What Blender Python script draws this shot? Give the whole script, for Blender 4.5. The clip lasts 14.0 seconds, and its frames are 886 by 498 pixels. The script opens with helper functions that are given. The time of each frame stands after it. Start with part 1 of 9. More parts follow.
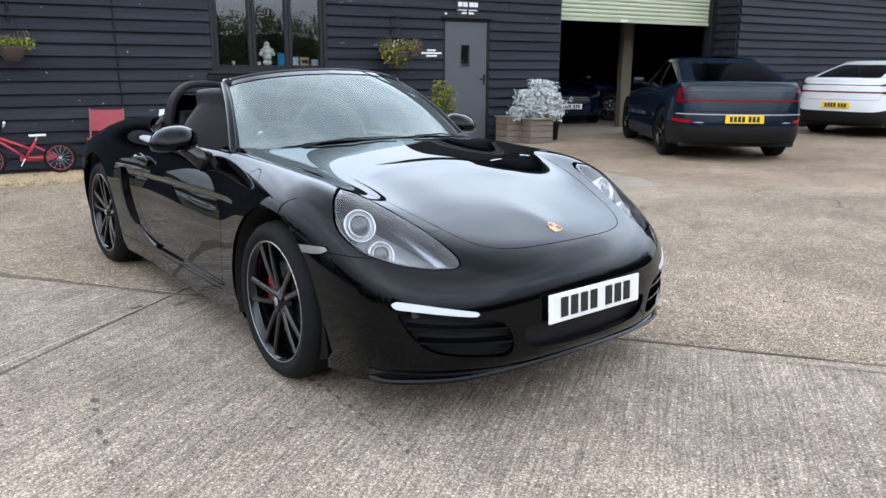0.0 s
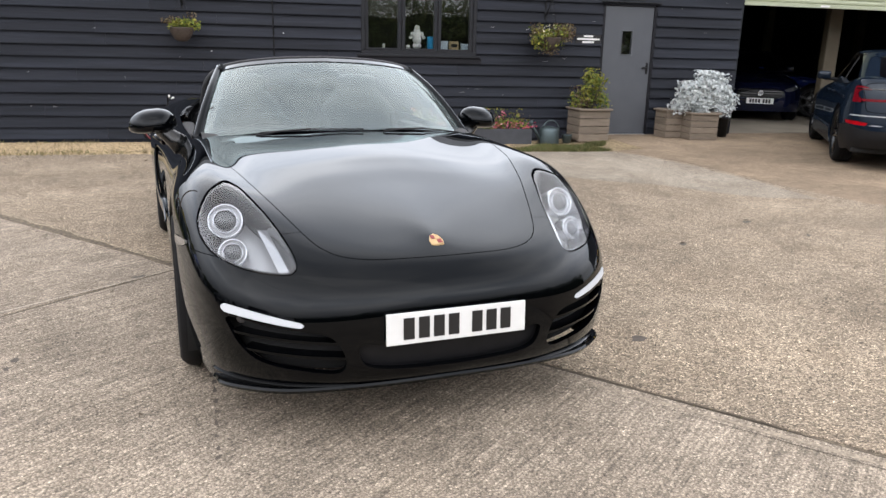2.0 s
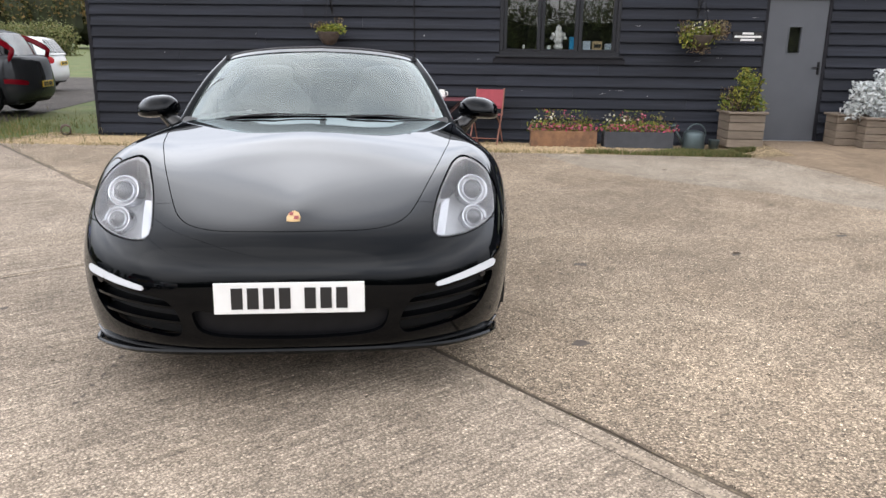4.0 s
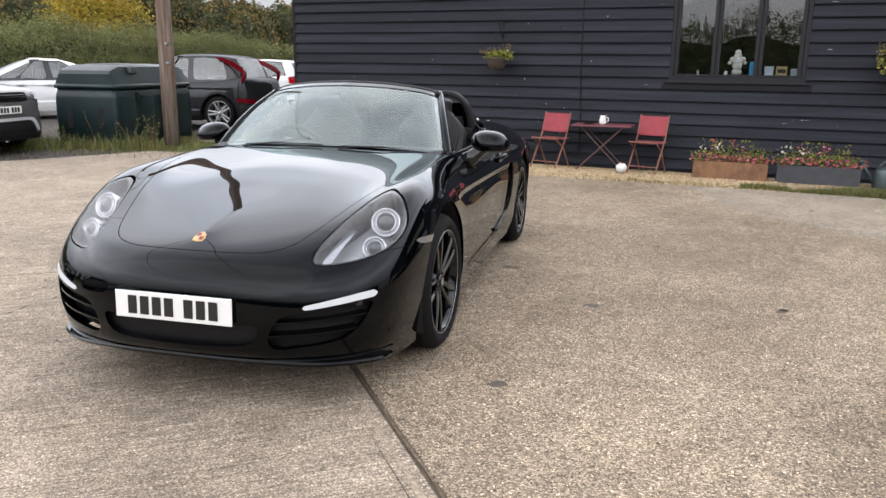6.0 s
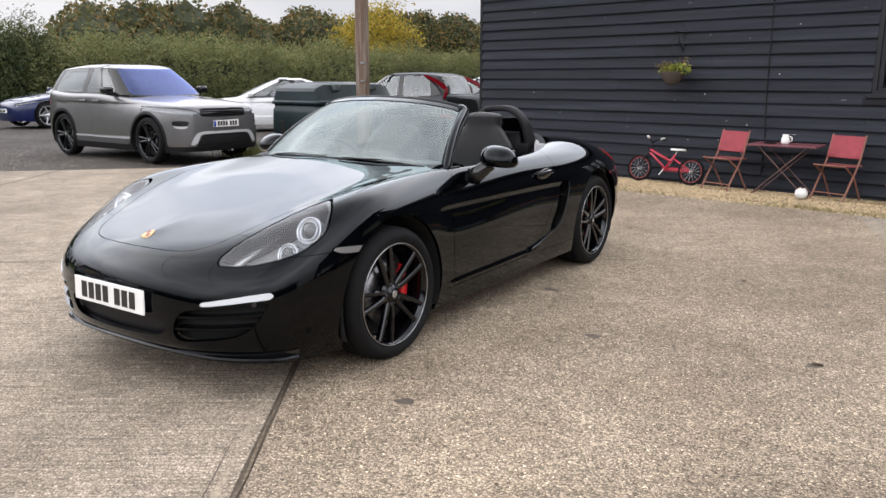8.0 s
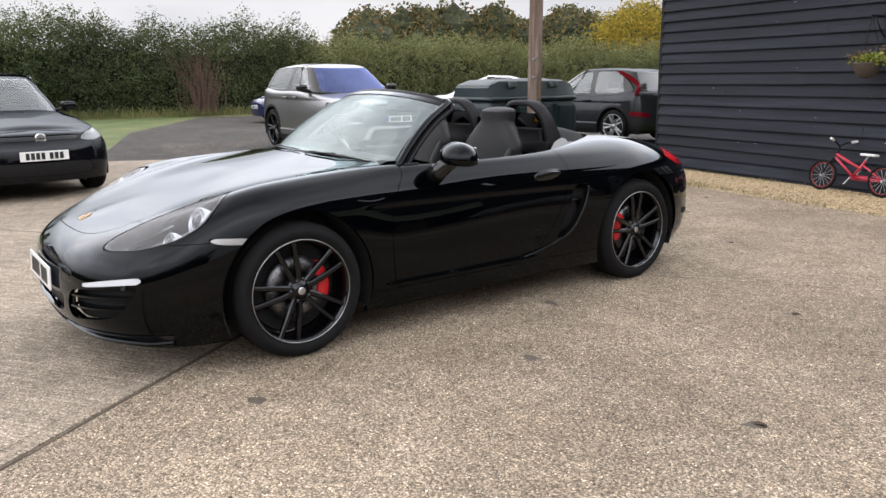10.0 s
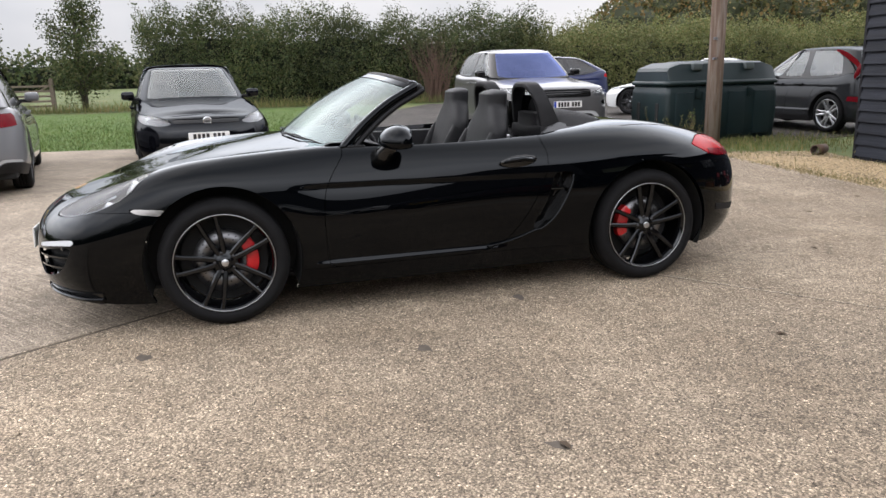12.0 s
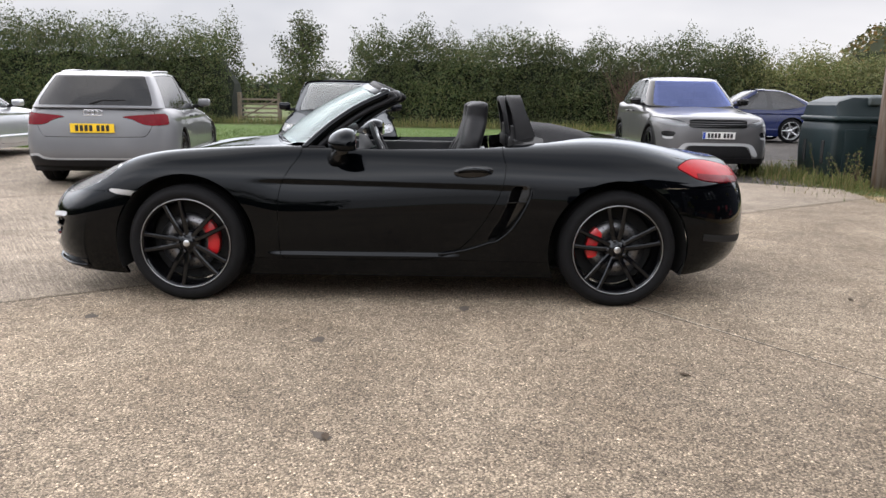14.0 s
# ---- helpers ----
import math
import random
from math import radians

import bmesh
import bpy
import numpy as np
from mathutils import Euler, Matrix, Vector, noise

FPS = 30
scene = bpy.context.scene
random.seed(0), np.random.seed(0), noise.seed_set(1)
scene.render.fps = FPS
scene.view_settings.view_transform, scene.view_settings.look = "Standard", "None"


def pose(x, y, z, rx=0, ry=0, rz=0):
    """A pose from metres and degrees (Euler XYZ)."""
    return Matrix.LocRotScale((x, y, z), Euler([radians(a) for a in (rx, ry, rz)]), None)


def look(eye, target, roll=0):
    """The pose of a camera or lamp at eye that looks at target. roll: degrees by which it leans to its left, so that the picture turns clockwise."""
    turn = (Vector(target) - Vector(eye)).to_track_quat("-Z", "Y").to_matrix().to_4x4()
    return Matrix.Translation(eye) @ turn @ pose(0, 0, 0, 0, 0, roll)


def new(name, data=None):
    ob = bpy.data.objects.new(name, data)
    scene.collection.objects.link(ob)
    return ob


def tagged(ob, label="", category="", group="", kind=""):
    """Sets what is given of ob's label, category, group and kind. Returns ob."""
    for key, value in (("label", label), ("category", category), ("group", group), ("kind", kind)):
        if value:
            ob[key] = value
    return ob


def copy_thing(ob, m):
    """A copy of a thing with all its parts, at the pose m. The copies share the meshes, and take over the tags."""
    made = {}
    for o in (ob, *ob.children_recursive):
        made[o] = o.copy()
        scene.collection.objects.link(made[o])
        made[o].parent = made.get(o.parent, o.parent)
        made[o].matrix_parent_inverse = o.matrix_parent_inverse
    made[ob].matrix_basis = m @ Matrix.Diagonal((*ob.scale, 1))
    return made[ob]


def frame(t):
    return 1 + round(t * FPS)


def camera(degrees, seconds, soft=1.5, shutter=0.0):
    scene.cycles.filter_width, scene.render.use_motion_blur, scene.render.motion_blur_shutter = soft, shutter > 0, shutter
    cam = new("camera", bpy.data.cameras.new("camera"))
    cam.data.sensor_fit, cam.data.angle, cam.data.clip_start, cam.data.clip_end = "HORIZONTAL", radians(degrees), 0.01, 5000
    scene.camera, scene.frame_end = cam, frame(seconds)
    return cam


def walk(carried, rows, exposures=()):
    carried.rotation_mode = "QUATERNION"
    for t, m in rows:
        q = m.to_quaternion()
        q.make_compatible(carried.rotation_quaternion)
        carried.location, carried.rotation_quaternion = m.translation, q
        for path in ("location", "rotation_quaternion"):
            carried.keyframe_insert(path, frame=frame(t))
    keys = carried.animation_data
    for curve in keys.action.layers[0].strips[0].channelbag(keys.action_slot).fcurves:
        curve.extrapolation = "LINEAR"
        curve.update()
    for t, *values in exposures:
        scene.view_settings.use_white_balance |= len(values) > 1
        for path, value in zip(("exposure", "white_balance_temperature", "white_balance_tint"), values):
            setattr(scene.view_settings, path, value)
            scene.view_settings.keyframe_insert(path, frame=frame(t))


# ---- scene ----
cam = camera(60.5, 14.0)
PATH = [
    (0, (0.39, 0.055, 1.31), (1.371, 1.733, 0.838), 0.3),
    (0.5, (0.701, 0.058, 1.318), (1.581, 1.787, 0.833), 0.7),
    (1, (0.986, -0.042, 1.336), (1.741, 1.741, 0.835), 1.1),
    (1.5, (1.301, -0.186, 1.37), (1.913, 1.648, 0.856), 1.3),
    (2, (1.676, -0.211, 1.37), (2.133, 1.665, 0.848), 1.5),
    (2.5, (2.007, -0.3, 1.351), (2.314, 1.605, 0.824), 1.6),
    (3, (2.316, -0.327, 1.297), (2.484, 1.596, 0.772), 1.4),
    (3.5, (2.646, -0.283, 1.289), (2.679, 1.649, 0.774), 0.9),
    (3.7, (2.78, -0.304, 1.286), (2.761, 1.629, 0.773), 0.8),
    (5.8, (4.25, -0.141, 1.373), (3.588, 1.684, 0.894), 0.5),
    (6, (4.402, -0.087, 1.392), (3.671, 1.713, 0.919), 0.6),
    (6.5, (4.737, 0.046, 1.395), (3.852, 1.777, 0.925), 1.0),
    (7, (5.046, 0.244, 1.382), (4.013, 1.893, 0.92), 0.9),
    (7.5, (5.343, 0.501, 1.407), (4.174, 2.06, 0.956), 0.5),
    (8, (5.653, 0.735, 1.383), (4.348, 2.187, 0.948), 0.0),
    (8.2, (5.743, 0.883, 1.369), (4.391, 2.291, 0.932), -0.1),
    (10.3, (6.591, 2.445, 1.329), (4.83, 3.283, 0.887), -0.6),
    (10.5, (6.635, 2.612, 1.314), (4.848, 3.392, 0.866), -0.7),
    (11, (6.771, 3.048, 1.313), (4.924, 3.667, 0.858), -0.9),
    (11.5, (6.938, 3.444, 1.294), (5.043, 3.894, 0.838), -1.2),
    (12, (6.994, 3.855, 1.287), (5.068, 4.141, 0.829), -1.4),
    (12.5, (7.104, 4.25, 1.271), (5.16, 4.382, 0.822), -1.0),
    (13, (7.106, 4.637, 1.24), (5.153, 4.625, 0.81), -0.1),
    (13.5, (7.086, 5.01, 1.219), (5.133, 4.865, 0.815), 0.6),
    (14, (7.072, 5.369, 1.175), (5.129, 5.091, 0.788), 0.9),
]
walk(cam, [(t, look(eye, target, roll)) for t, eye, target, roll in PATH],
     [(0.0, 0.24, 5760.0, 10.0), (0.5, 0.24, 6250.0, 13.0), (1.6, 0.24, 6350.0, 13.0), (3.0, 0.24, 6430.0, 14.0), (14.0, 0.24, 6430.0, 14.0)])

# world: a bright overcast sky with broken grey cloud
world = bpy.data.worlds.new("world")
scene.world = world
world.use_nodes = True
wn, wl = world.node_tree.nodes, world.node_tree.links
wn.clear()
SUN_AZ, SUN_EL = 200.0, 42.0
sky = wn.new("ShaderNodeTexSky")
sky.sky_type, sky.sun_disc = "NISHITA", False
sky.sun_elevation, sky.sun_rotation = radians(SUN_EL), radians(SUN_AZ)
sky_bg = wn.new("ShaderNodeBackground")
sky_bg.inputs["Strength"].default_value = 0.06
cloud_bg = wn.new("ShaderNodeBackground")
cloud_bg.inputs["Strength"].default_value = 1.0
coords = wn.new("ShaderNodeTexCoord")
squash = wn.new("ShaderNodeMapping")
squash.inputs["Scale"].default_value = (1.0, 1.0, 2.6)
cloud = wn.new("ShaderNodeTexNoise")
cloud.inputs["Scale"].default_value, cloud.inputs["Detail"].default_value = 1.9, 4.0
cloud.inputs["Roughness"].default_value, cloud.inputs["Distortion"].default_value = 0.5, 0.2
ramp = wn.new("ShaderNodeValToRGB")
ramp.color_ramp.elements[0].position, ramp.color_ramp.elements[0].color = 0.34, (0.70, 0.735, 0.79, 1)
ramp.color_ramp.elements[1].position, ramp.color_ramp.elements[1].color = 0.64, (1.15, 1.15, 1.15, 1)
mixer = wn.new("ShaderNodeMixShader")
mixer.inputs[0].default_value = 0.9
wout = wn.new("ShaderNodeOutputWorld")
wl.new(coords.outputs["Generated"], squash.inputs["Vector"])
wl.new(squash.outputs["Vector"], cloud.inputs["Vector"])
wl.new(cloud.outputs["Fac"], ramp.inputs["Fac"])
lift = wn.new("ShaderNodeSeparateXYZ")
wl.new(coords.outputs["Generated"], lift.inputs[0])
zen = wn.new("ShaderNodeMapRange")
zen.inputs["From Min"].default_value, zen.inputs["From Max"].default_value = 0.13, 0.48
zen.inputs["To Min"].default_value, zen.inputs["To Max"].default_value = 0.72, 3.5
wl.new(lift.outputs["Z"], zen.inputs["Value"])
wl.new(ramp.outputs["Color"], cloud_bg.inputs["Color"])
high = wn.new("ShaderNodeMapRange")
high.inputs["From Min"].default_value, high.inputs["From Max"].default_value = 0.46, 0.90
high.inputs["To Min"].default_value, high.inputs["To Max"].default_value = 1.0, 0.42
wl.new(lift.outputs["Z"], high.inputs["Value"])
thick = wn.new("ShaderNodeMath")
thick.operation = "MULTIPLY"
wl.new(zen.outputs["Result"], thick.inputs[0])
wl.new(high.outputs["Result"], thick.inputs[1])
wl.new(thick.outputs[0], cloud_bg.inputs["Strength"])
wl.new(sky.outputs["Color"], sky_bg.inputs["Color"])
wl.new(sky_bg.outputs[0], mixer.inputs[1])
wl.new(cloud_bg.outputs[0], mixer.inputs[2])
wl.new(mixer.outputs[0], wout.inputs["Surface"])

sun_data = bpy.data.lights.new("sun", "SUN")
sun_data.energy, sun_data.angle, sun_data.color = 0.5, radians(80), (1.0, 0.96, 0.9)
sun = new("sun", sun_data)
sun.matrix_world = Matrix.Rotation(radians(180 - SUN_AZ), 4, "Z") @ Matrix.Rotation(radians(90 - SUN_EL), 4, "X")


# ---- materials ----
def mat(name, base, rough=0.5, metal=0.0, var=0.12, scale=6.0, bump=0.0, bscale=80.0, coat=0.0, spec=0.5, second=None, mix_at=(0.45, 0.6), rand=0.0, stretch=(1, 1, 1), rvar=0.0):
    """A procedural surface: base colour with drift at two scales, an optional second colour in patches, fine relief."""
    m = bpy.data.materials.new(name)
    m.use_nodes = True
    n, l = m.node_tree.nodes, m.node_tree.links
    b = n["Principled BSDF"]
    b.inputs["Roughness"].default_value, b.inputs["Metallic"].default_value = rough, metal
    b.inputs["Coat Weight"].default_value, b.inputs["Coat Roughness"].default_value = coat, 0.02
    b.inputs["Coat IOR"].default_value = 1.37
    b.inputs["Specular IOR Level"].default_value = spec
    tc = n.new("ShaderNodeTexCoord")
    mp = n.new("ShaderNodeMapping")
    mp.inputs["Scale"].default_value = stretch
    l.new(tc.outputs["Object"], mp.inputs["Vector"])
    big = n.new("ShaderNodeTexNoise")
    big.inputs["Scale"].default_value, big.inputs["Detail"].default_value = scale, 5.0
    l.new(mp.outputs["Vector"], big.inputs["Vector"])
    hsv = n.new("ShaderNodeHueSaturation")
    hsv.inputs["Color"].default_value = (*base, 1)
    source = hsv.inputs["Color"]
    if second:
        r = n.new("ShaderNodeValToRGB")
        r.color_ramp.elements[0].position, r.color_ramp.elements[0].color = mix_at[0], (*base, 1)
        r.color_ramp.elements[1].position, r.color_ramp.elements[1].color = mix_at[1], (*second, 1)
        patch = n.new("ShaderNodeTexNoise")
        patch.inputs["Scale"].default_value, patch.inputs["Detail"].default_value = scale * 0.6, 7.0
        patch.inputs["Roughness"].default_value = 0.65
        l.new(mp.outputs["Vector"], patch.inputs["Vector"])
        l.new(patch.outputs["Fac"], r.inputs["Fac"])
        l.new(r.outputs["Color"], source)
    ma = n.new("ShaderNodeMapRange")
    ma.inputs["From Min"].default_value, ma.inputs["From Max"].default_value = 0.25, 0.75
    ma.inputs["To Min"].default_value, ma.inputs["To Max"].default_value = 1 - var, 1 + var
    l.new(big.outputs["Fac"], ma.inputs["Value"])
    if rand:
        info = n.new("ShaderNodeObjectInfo")
        geo = n.new("ShaderNodeNewGeometry")
        add = n.new("ShaderNodeMath")
        add.operation = "ADD"
        l.new(info.outputs["Random"], add.inputs[0])
        l.new(geo.outputs["Random Per Island"], add.inputs[1])
        rr = n.new("ShaderNodeMapRange")
        rr.inputs["From Max"].default_value = 2.0
        rr.inputs["To Min"].default_value, rr.inputs["To Max"].default_value = 1 - rand, 1 + rand
        l.new(add.outputs[0], rr.inputs["Value"])
        mul = n.new("ShaderNodeMath")
        mul.operation = "MULTIPLY"
        l.new(ma.outputs["Result"], mul.inputs[0])
        l.new(rr.outputs["Result"], mul.inputs[1])
        l.new(mul.outputs[0], hsv.inputs["Value"])
    else:
        l.new(ma.outputs["Result"], hsv.inputs["Value"])
    l.new(hsv.outputs["Color"], b.inputs["Base Color"])
    if rvar:
        rm = n.new("ShaderNodeMapRange")
        rm.inputs["To Min"].default_value, rm.inputs["To Max"].default_value = rough - rvar, rough + rvar
        l.new(big.outputs["Fac"], rm.inputs["Value"])
        l.new(rm.outputs["Result"], b.inputs["Roughness"])
    if bump:
        fine = n.new("ShaderNodeTexNoise")
        fine.inputs["Scale"].default_value, fine.inputs["Detail"].default_value = bscale, 4.0
        l.new(mp.outputs["Vector"], fine.inputs["Vector"])
        bp = n.new("ShaderNodeBump")
        bp.inputs["Strength"].default_value, bp.inputs["Distance"].default_value = 1.0, bump
        l.new(fine.outputs["Fac"], bp.inputs["Height"])
        l.new(bp.outputs["Normal"], b.inputs["Normal"])
    return m


def glass(name, tint, f0=0.045, shine_colour=(1.0, 1.0, 1.0), haze=0.0, most=1.0, film=0.0):
    """A thin pane: clear, tinted, with the gloss of its faces growing towards the grazing angle."""
    m = bpy.data.materials.new(name)
    m.use_nodes = True
    n, l = m.node_tree.nodes, m.node_tree.links
    n.clear()
    clear, shine, facing, power, scale, mx, out = (n.new("ShaderNode" + k) for k in ("BsdfTransparent", "BsdfGlossy", "LayerWeight", "Math", "MapRange", "MixShader", "OutputMaterial"))
    clear.inputs["Color"].default_value = (*tint, 1)
    shine.inputs["Roughness"].default_value = haze
    shine.inputs["Color"].default_value = (*shine_colour, 1)
    facing.inputs["Blend"].default_value = 0.5
    power.operation = "POWER"
    power.inputs[1].default_value = 5.0
    scale.inputs["To Min"].default_value, scale.inputs["To Max"].default_value = f0, most
    l.new(facing.outputs["Facing"], power.inputs[0])
    l.new(power.outputs[0], scale.inputs["Value"])
    l.new(scale.outputs["Result"], mx.inputs[0])
    l.new(clear.outputs[0], mx.inputs[1])
    l.new(shine.outputs[0], mx.inputs[2])
    last = mx
    if film:
        # pale diffuse veil: the hazy sky reflection put into the pane's colour
        veil, blend, patchy, amount, tc = (n.new("ShaderNode" + k) for k in ("BsdfDiffuse", "MixShader", "TexNoise", "MapRange", "TexCoord"))
        veil.inputs["Color"].default_value = (0.62, 0.70, 0.69, 1)
        patchy.inputs["Scale"].default_value, patchy.inputs["Detail"].default_value = 3.0, 5.0
        amount.inputs["To Min"].default_value, amount.inputs["To Max"].default_value = film * .6, film * 1.4
        l.new(tc.outputs["Object"], patchy.inputs["Vector"])
        l.new(patchy.outputs["Fac"], amount.inputs["Value"])
        l.new(amount.outputs["Result"], blend.inputs[0])
        l.new(mx.outputs[0], blend.inputs[1])
        l.new(veil.outputs[0], blend.inputs[2])
        last = blend
    l.new(last.outputs[0], out.inputs["Surface"])
    return m


def lamp_mat(name, colour, strength):
    m = bpy.data.materials.new(name)
    m.use_nodes = True
    b = m.node_tree.nodes["Principled BSDF"]
    b.inputs["Base Color"].default_value = (*colour, 1)
    b.inputs["Emission Color"].default_value = (*colour, 1)
    b.inputs["Emission Strength"].default_value = strength
    return m


M = {}


def gloss_paint(name, base, f0=0.018, power=4.0, shine=(0.93, 0.97, 1.0), haze=0.012, most=1.0):
    """Polished dark lacquer: almost black seen straight on, a mirror towards the grazing angle."""
    m = mat(name, base, 0.5, 0, 0.1, 3, spec=0.0)
    n, l = m.node_tree.nodes, m.node_tree.links
    gl, facing, pw, rng_, mx = (n.new("ShaderNode" + k) for k in ("BsdfGlossy", "LayerWeight", "Math", "MapRange", "MixShader"))
    gl.inputs["Color"].default_value, gl.inputs["Roughness"].default_value = (*shine, 1), haze
    facing.inputs["Blend"].default_value = 0.5
    pw.operation = "POWER"
    pw.inputs[1].default_value = power
    rng_.inputs["To Min"].default_value, rng_.inputs["To Max"].default_value = f0, most
    l.new(facing.outputs["Facing"], pw.inputs[0])
    l.new(pw.outputs[0], rng_.inputs["Value"])
    l.new(rng_.outputs["Result"], mx.inputs[0])
    l.new(n["Principled BSDF"].outputs[0], mx.inputs[1])
    l.new(gl.outputs[0], mx.inputs[2])
    l.new(mx.outputs[0], n["Material Output"].inputs["Surface"])
    return m


M["paint_black"] = gloss_paint("black car paint", (0.0006, 0.0008, 0.0012))
M["gap"] = mat("shut line", (0.003, 0.003, 0.003), 0.8, 0, 0.05, 5)
M["lens_dark"] = mat("projector lens", (0.03, 0.032, 0.036), 0.06, 0, 0.1, 10, coat=1.0)
M["bright_trim"] = mat("bright silver trim", (0.40, 0.41, 0.42), 0.35, 0.0, 0.05, 10)
M["plastic"] = mat("black plastic", (0.009, 0.009, 0.010), 0.5, 0, 0.2, 20, 0.0004, 400, spec=0.2)
M["gloss_plastic"] = mat("gloss black plastic", (0.006, 0.006, 0.006), 0.12, 0, 0.1, 10)
M["rubber"] = mat("tyre rubber", (0.0055, 0.0055, 0.006), 0.8, 0, 0.25, 14, 0.0006, 300, spec=0.2)
M["rim_black"] = gloss_paint("gloss black alloy", (0.0022, 0.0022, 0.0028), 0.035, 4.0, haze=0.08)
M["rim_edge"] = mat("diamond-cut alloy", (0.36, 0.36, 0.37), 0.35, 1.0, 0.06, 30)
M["alloy"] = mat("silver alloy", (0.45, 0.46, 0.47), 0.3, 0.9, 0.08, 20)
M["alloy_dark"] = mat("dark alloy", (0.03, 0.03, 0.032), 0.3, 0.6, 0.1, 20)
M["disc"] = mat("brake disc steel", (0.16, 0.16, 0.165), 0.35, 1.0, 0.12, 40, 0.0002, 300)
M["caliper"] = mat("red brake caliper", (0.50, 0.008, 0.012), 0.3, 0, 0.08, 30, coat=0.5)
M["chrome"] = mat("chrome", (0.75, 0.76, 0.78), 0.08, 1.0, 0.04, 10)
M["silver"] = mat("satin silver", (0.5, 0.51, 0.52), 0.3, 0.9, 0.05, 10)
M["leather"] = mat("black leather", (0.009, 0.009, 0.010), 0.5, 0, 0.2, 12, 0.0008, 220, spec=0.25)
M["fabric"] = mat("black soft-top fabric", (0.012, 0.012, 0.013), 0.9, 0, 0.2, 30, 0.0006, 900)
M["carpet"] = mat("dark carpet", (0.012, 0.012, 0.013), 0.95, 0, 0.3, 60, 0.001, 500)
M["plate_white"] = mat("white number plate", (0.72, 0.72, 0.70), 0.3, 0, 0.04, 20)
M["plate_yellow"] = mat("yellow number plate", (0.80, 0.52, 0.02), 0.3, 0, 0.04, 20)
M["plate_ink"] = mat("plate black", (0.012, 0.012, 0.012), 0.4, 0, 0.05, 20)
M["plate_blue"] = mat("plate blue band", (0.01, 0.05, 0.35), 0.4, 0, 0.05, 20)
M["gold"] = mat("gold enamel badge", (0.50, 0.34, 0.17), 0.3, 0.7, 0.15, 60)
M["badge_red"] = mat("red enamel", (0.20, 0.016, 0.018), 0.3, 0, 0.1, 60)
M["lens_red"] = mat("red lamp lens", (0.34, 0.002, 0.006), 0.25, 0, 0.15, 18, coat=0.08, spec=0.1)
M["lens_dark_red"] = mat("dark red lamp lens", (0.13, 0.002, 0.007), 0.25, 0, 0.15, 18, coat=0.1, spec=0.1)
M["lamp_grey"] = mat("headlamp housing", (0.36, 0.37, 0.385), 0.32, 0.4, 0.15, 30)
M["lamp_silver"] = mat("headlamp reflector", (0.50, 0.51, 0.53), 0.22, 1.0, 0.06, 30)
M["lamp_dim"] = mat("dim headlamp housing", (0.10, 0.103, 0.108), 0.4, 0.3, 0.3, 25)
M["lamp_black"] = mat("headlamp bezel", (0.02, 0.02, 0.022), 0.2, 0.1, 0.1, 30)
M["lamp_bulb"] = glass("projector lens", (0.55, 0.58, 0.6), 0.15)
M["amber"] = mat("indicator lens", (0.34, 0.33, 0.32), 0.15, 0.6, 0.1, 40, coat=0.6)
M["drl"] = lamp_mat("daytime running lamp", (0.50, 0.52, 0.54), 0.09)
M["windscreen"] = glass("windscreen glass", (0.60, 0.70, 0.69), 0.165, (0.90, 1.0, 0.99), most=0.46, film=0.07)
M["lamp_glass"] = glass("headlamp cover", (0.95, 0.96, 0.97), 0.07, most=0.5)
M["glass_dark"] = glass("privacy glass", (0.03, 0.033, 0.036), 0.05)
M["glass_car"] = glass("car window glass", (0.40, 0.44, 0.45), 0.10, most=0.6, film=0.07)
M["glass_blue"] = glass("blue-coated windscreen", (0.10, 0.12, 0.22), 0.22, (0.36, 0.44, 0.86))
M["window_glass"] = glass("window glass", (0.88, 0.90, 0.90), 0.13)


# ---- mesh helpers ----
def mesh_ob(name, verts, faces, material, parent=None, label="", smooth=False, normals=None, mats=None, findex=None):
    me = bpy.data.meshes.new(name)
    me.from_pydata([tuple(map(float, v)) for v in verts], [], [tuple(map(int, f)) for f in faces])
    for m in (mats or [material]):
        me.materials.append(m)
    if findex is not None:
        me.polygons.foreach_set("material_index", np.asarray(findex, dtype=np.int32))
    me.polygons.foreach_set("use_smooth", [bool(smooth)] * len(me.polygons))
    if normals is not None:
        me.normals_split_custom_set(normals)
    me.update()
    ob = new(name, me)
    if parent is not None:
        ob.parent = parent
    if label:
        ob["label"] = label
    return ob


def part(name, bm, material, parent, label="", smooth=None):
    """Links a bmesh as one mesh object under its thing; smooth: the angle up to which edges are shaded round."""
    me = bpy.data.meshes.new(name)
    if smooth is not None:
        for f in bm.faces:
            f.smooth = True
        for e in bm.edges:
            if len(e.link_faces) == 2 and e.calc_face_angle(0) > radians(smooth):
                e.smooth = False
    bm.to_mesh(me)
    bm.free()
    me.materials.append(material)
    ob = new(name, me)
    if parent is not None:
        ob.parent = parent
    if label:
        ob["label"] = label
    return ob


def thing(name, m, label, category, group="", kind=""):
    ob = new(name)
    ob.empty_display_size = 0.1
    ob.matrix_basis = m
    return tagged(ob, label, category, group, kind)


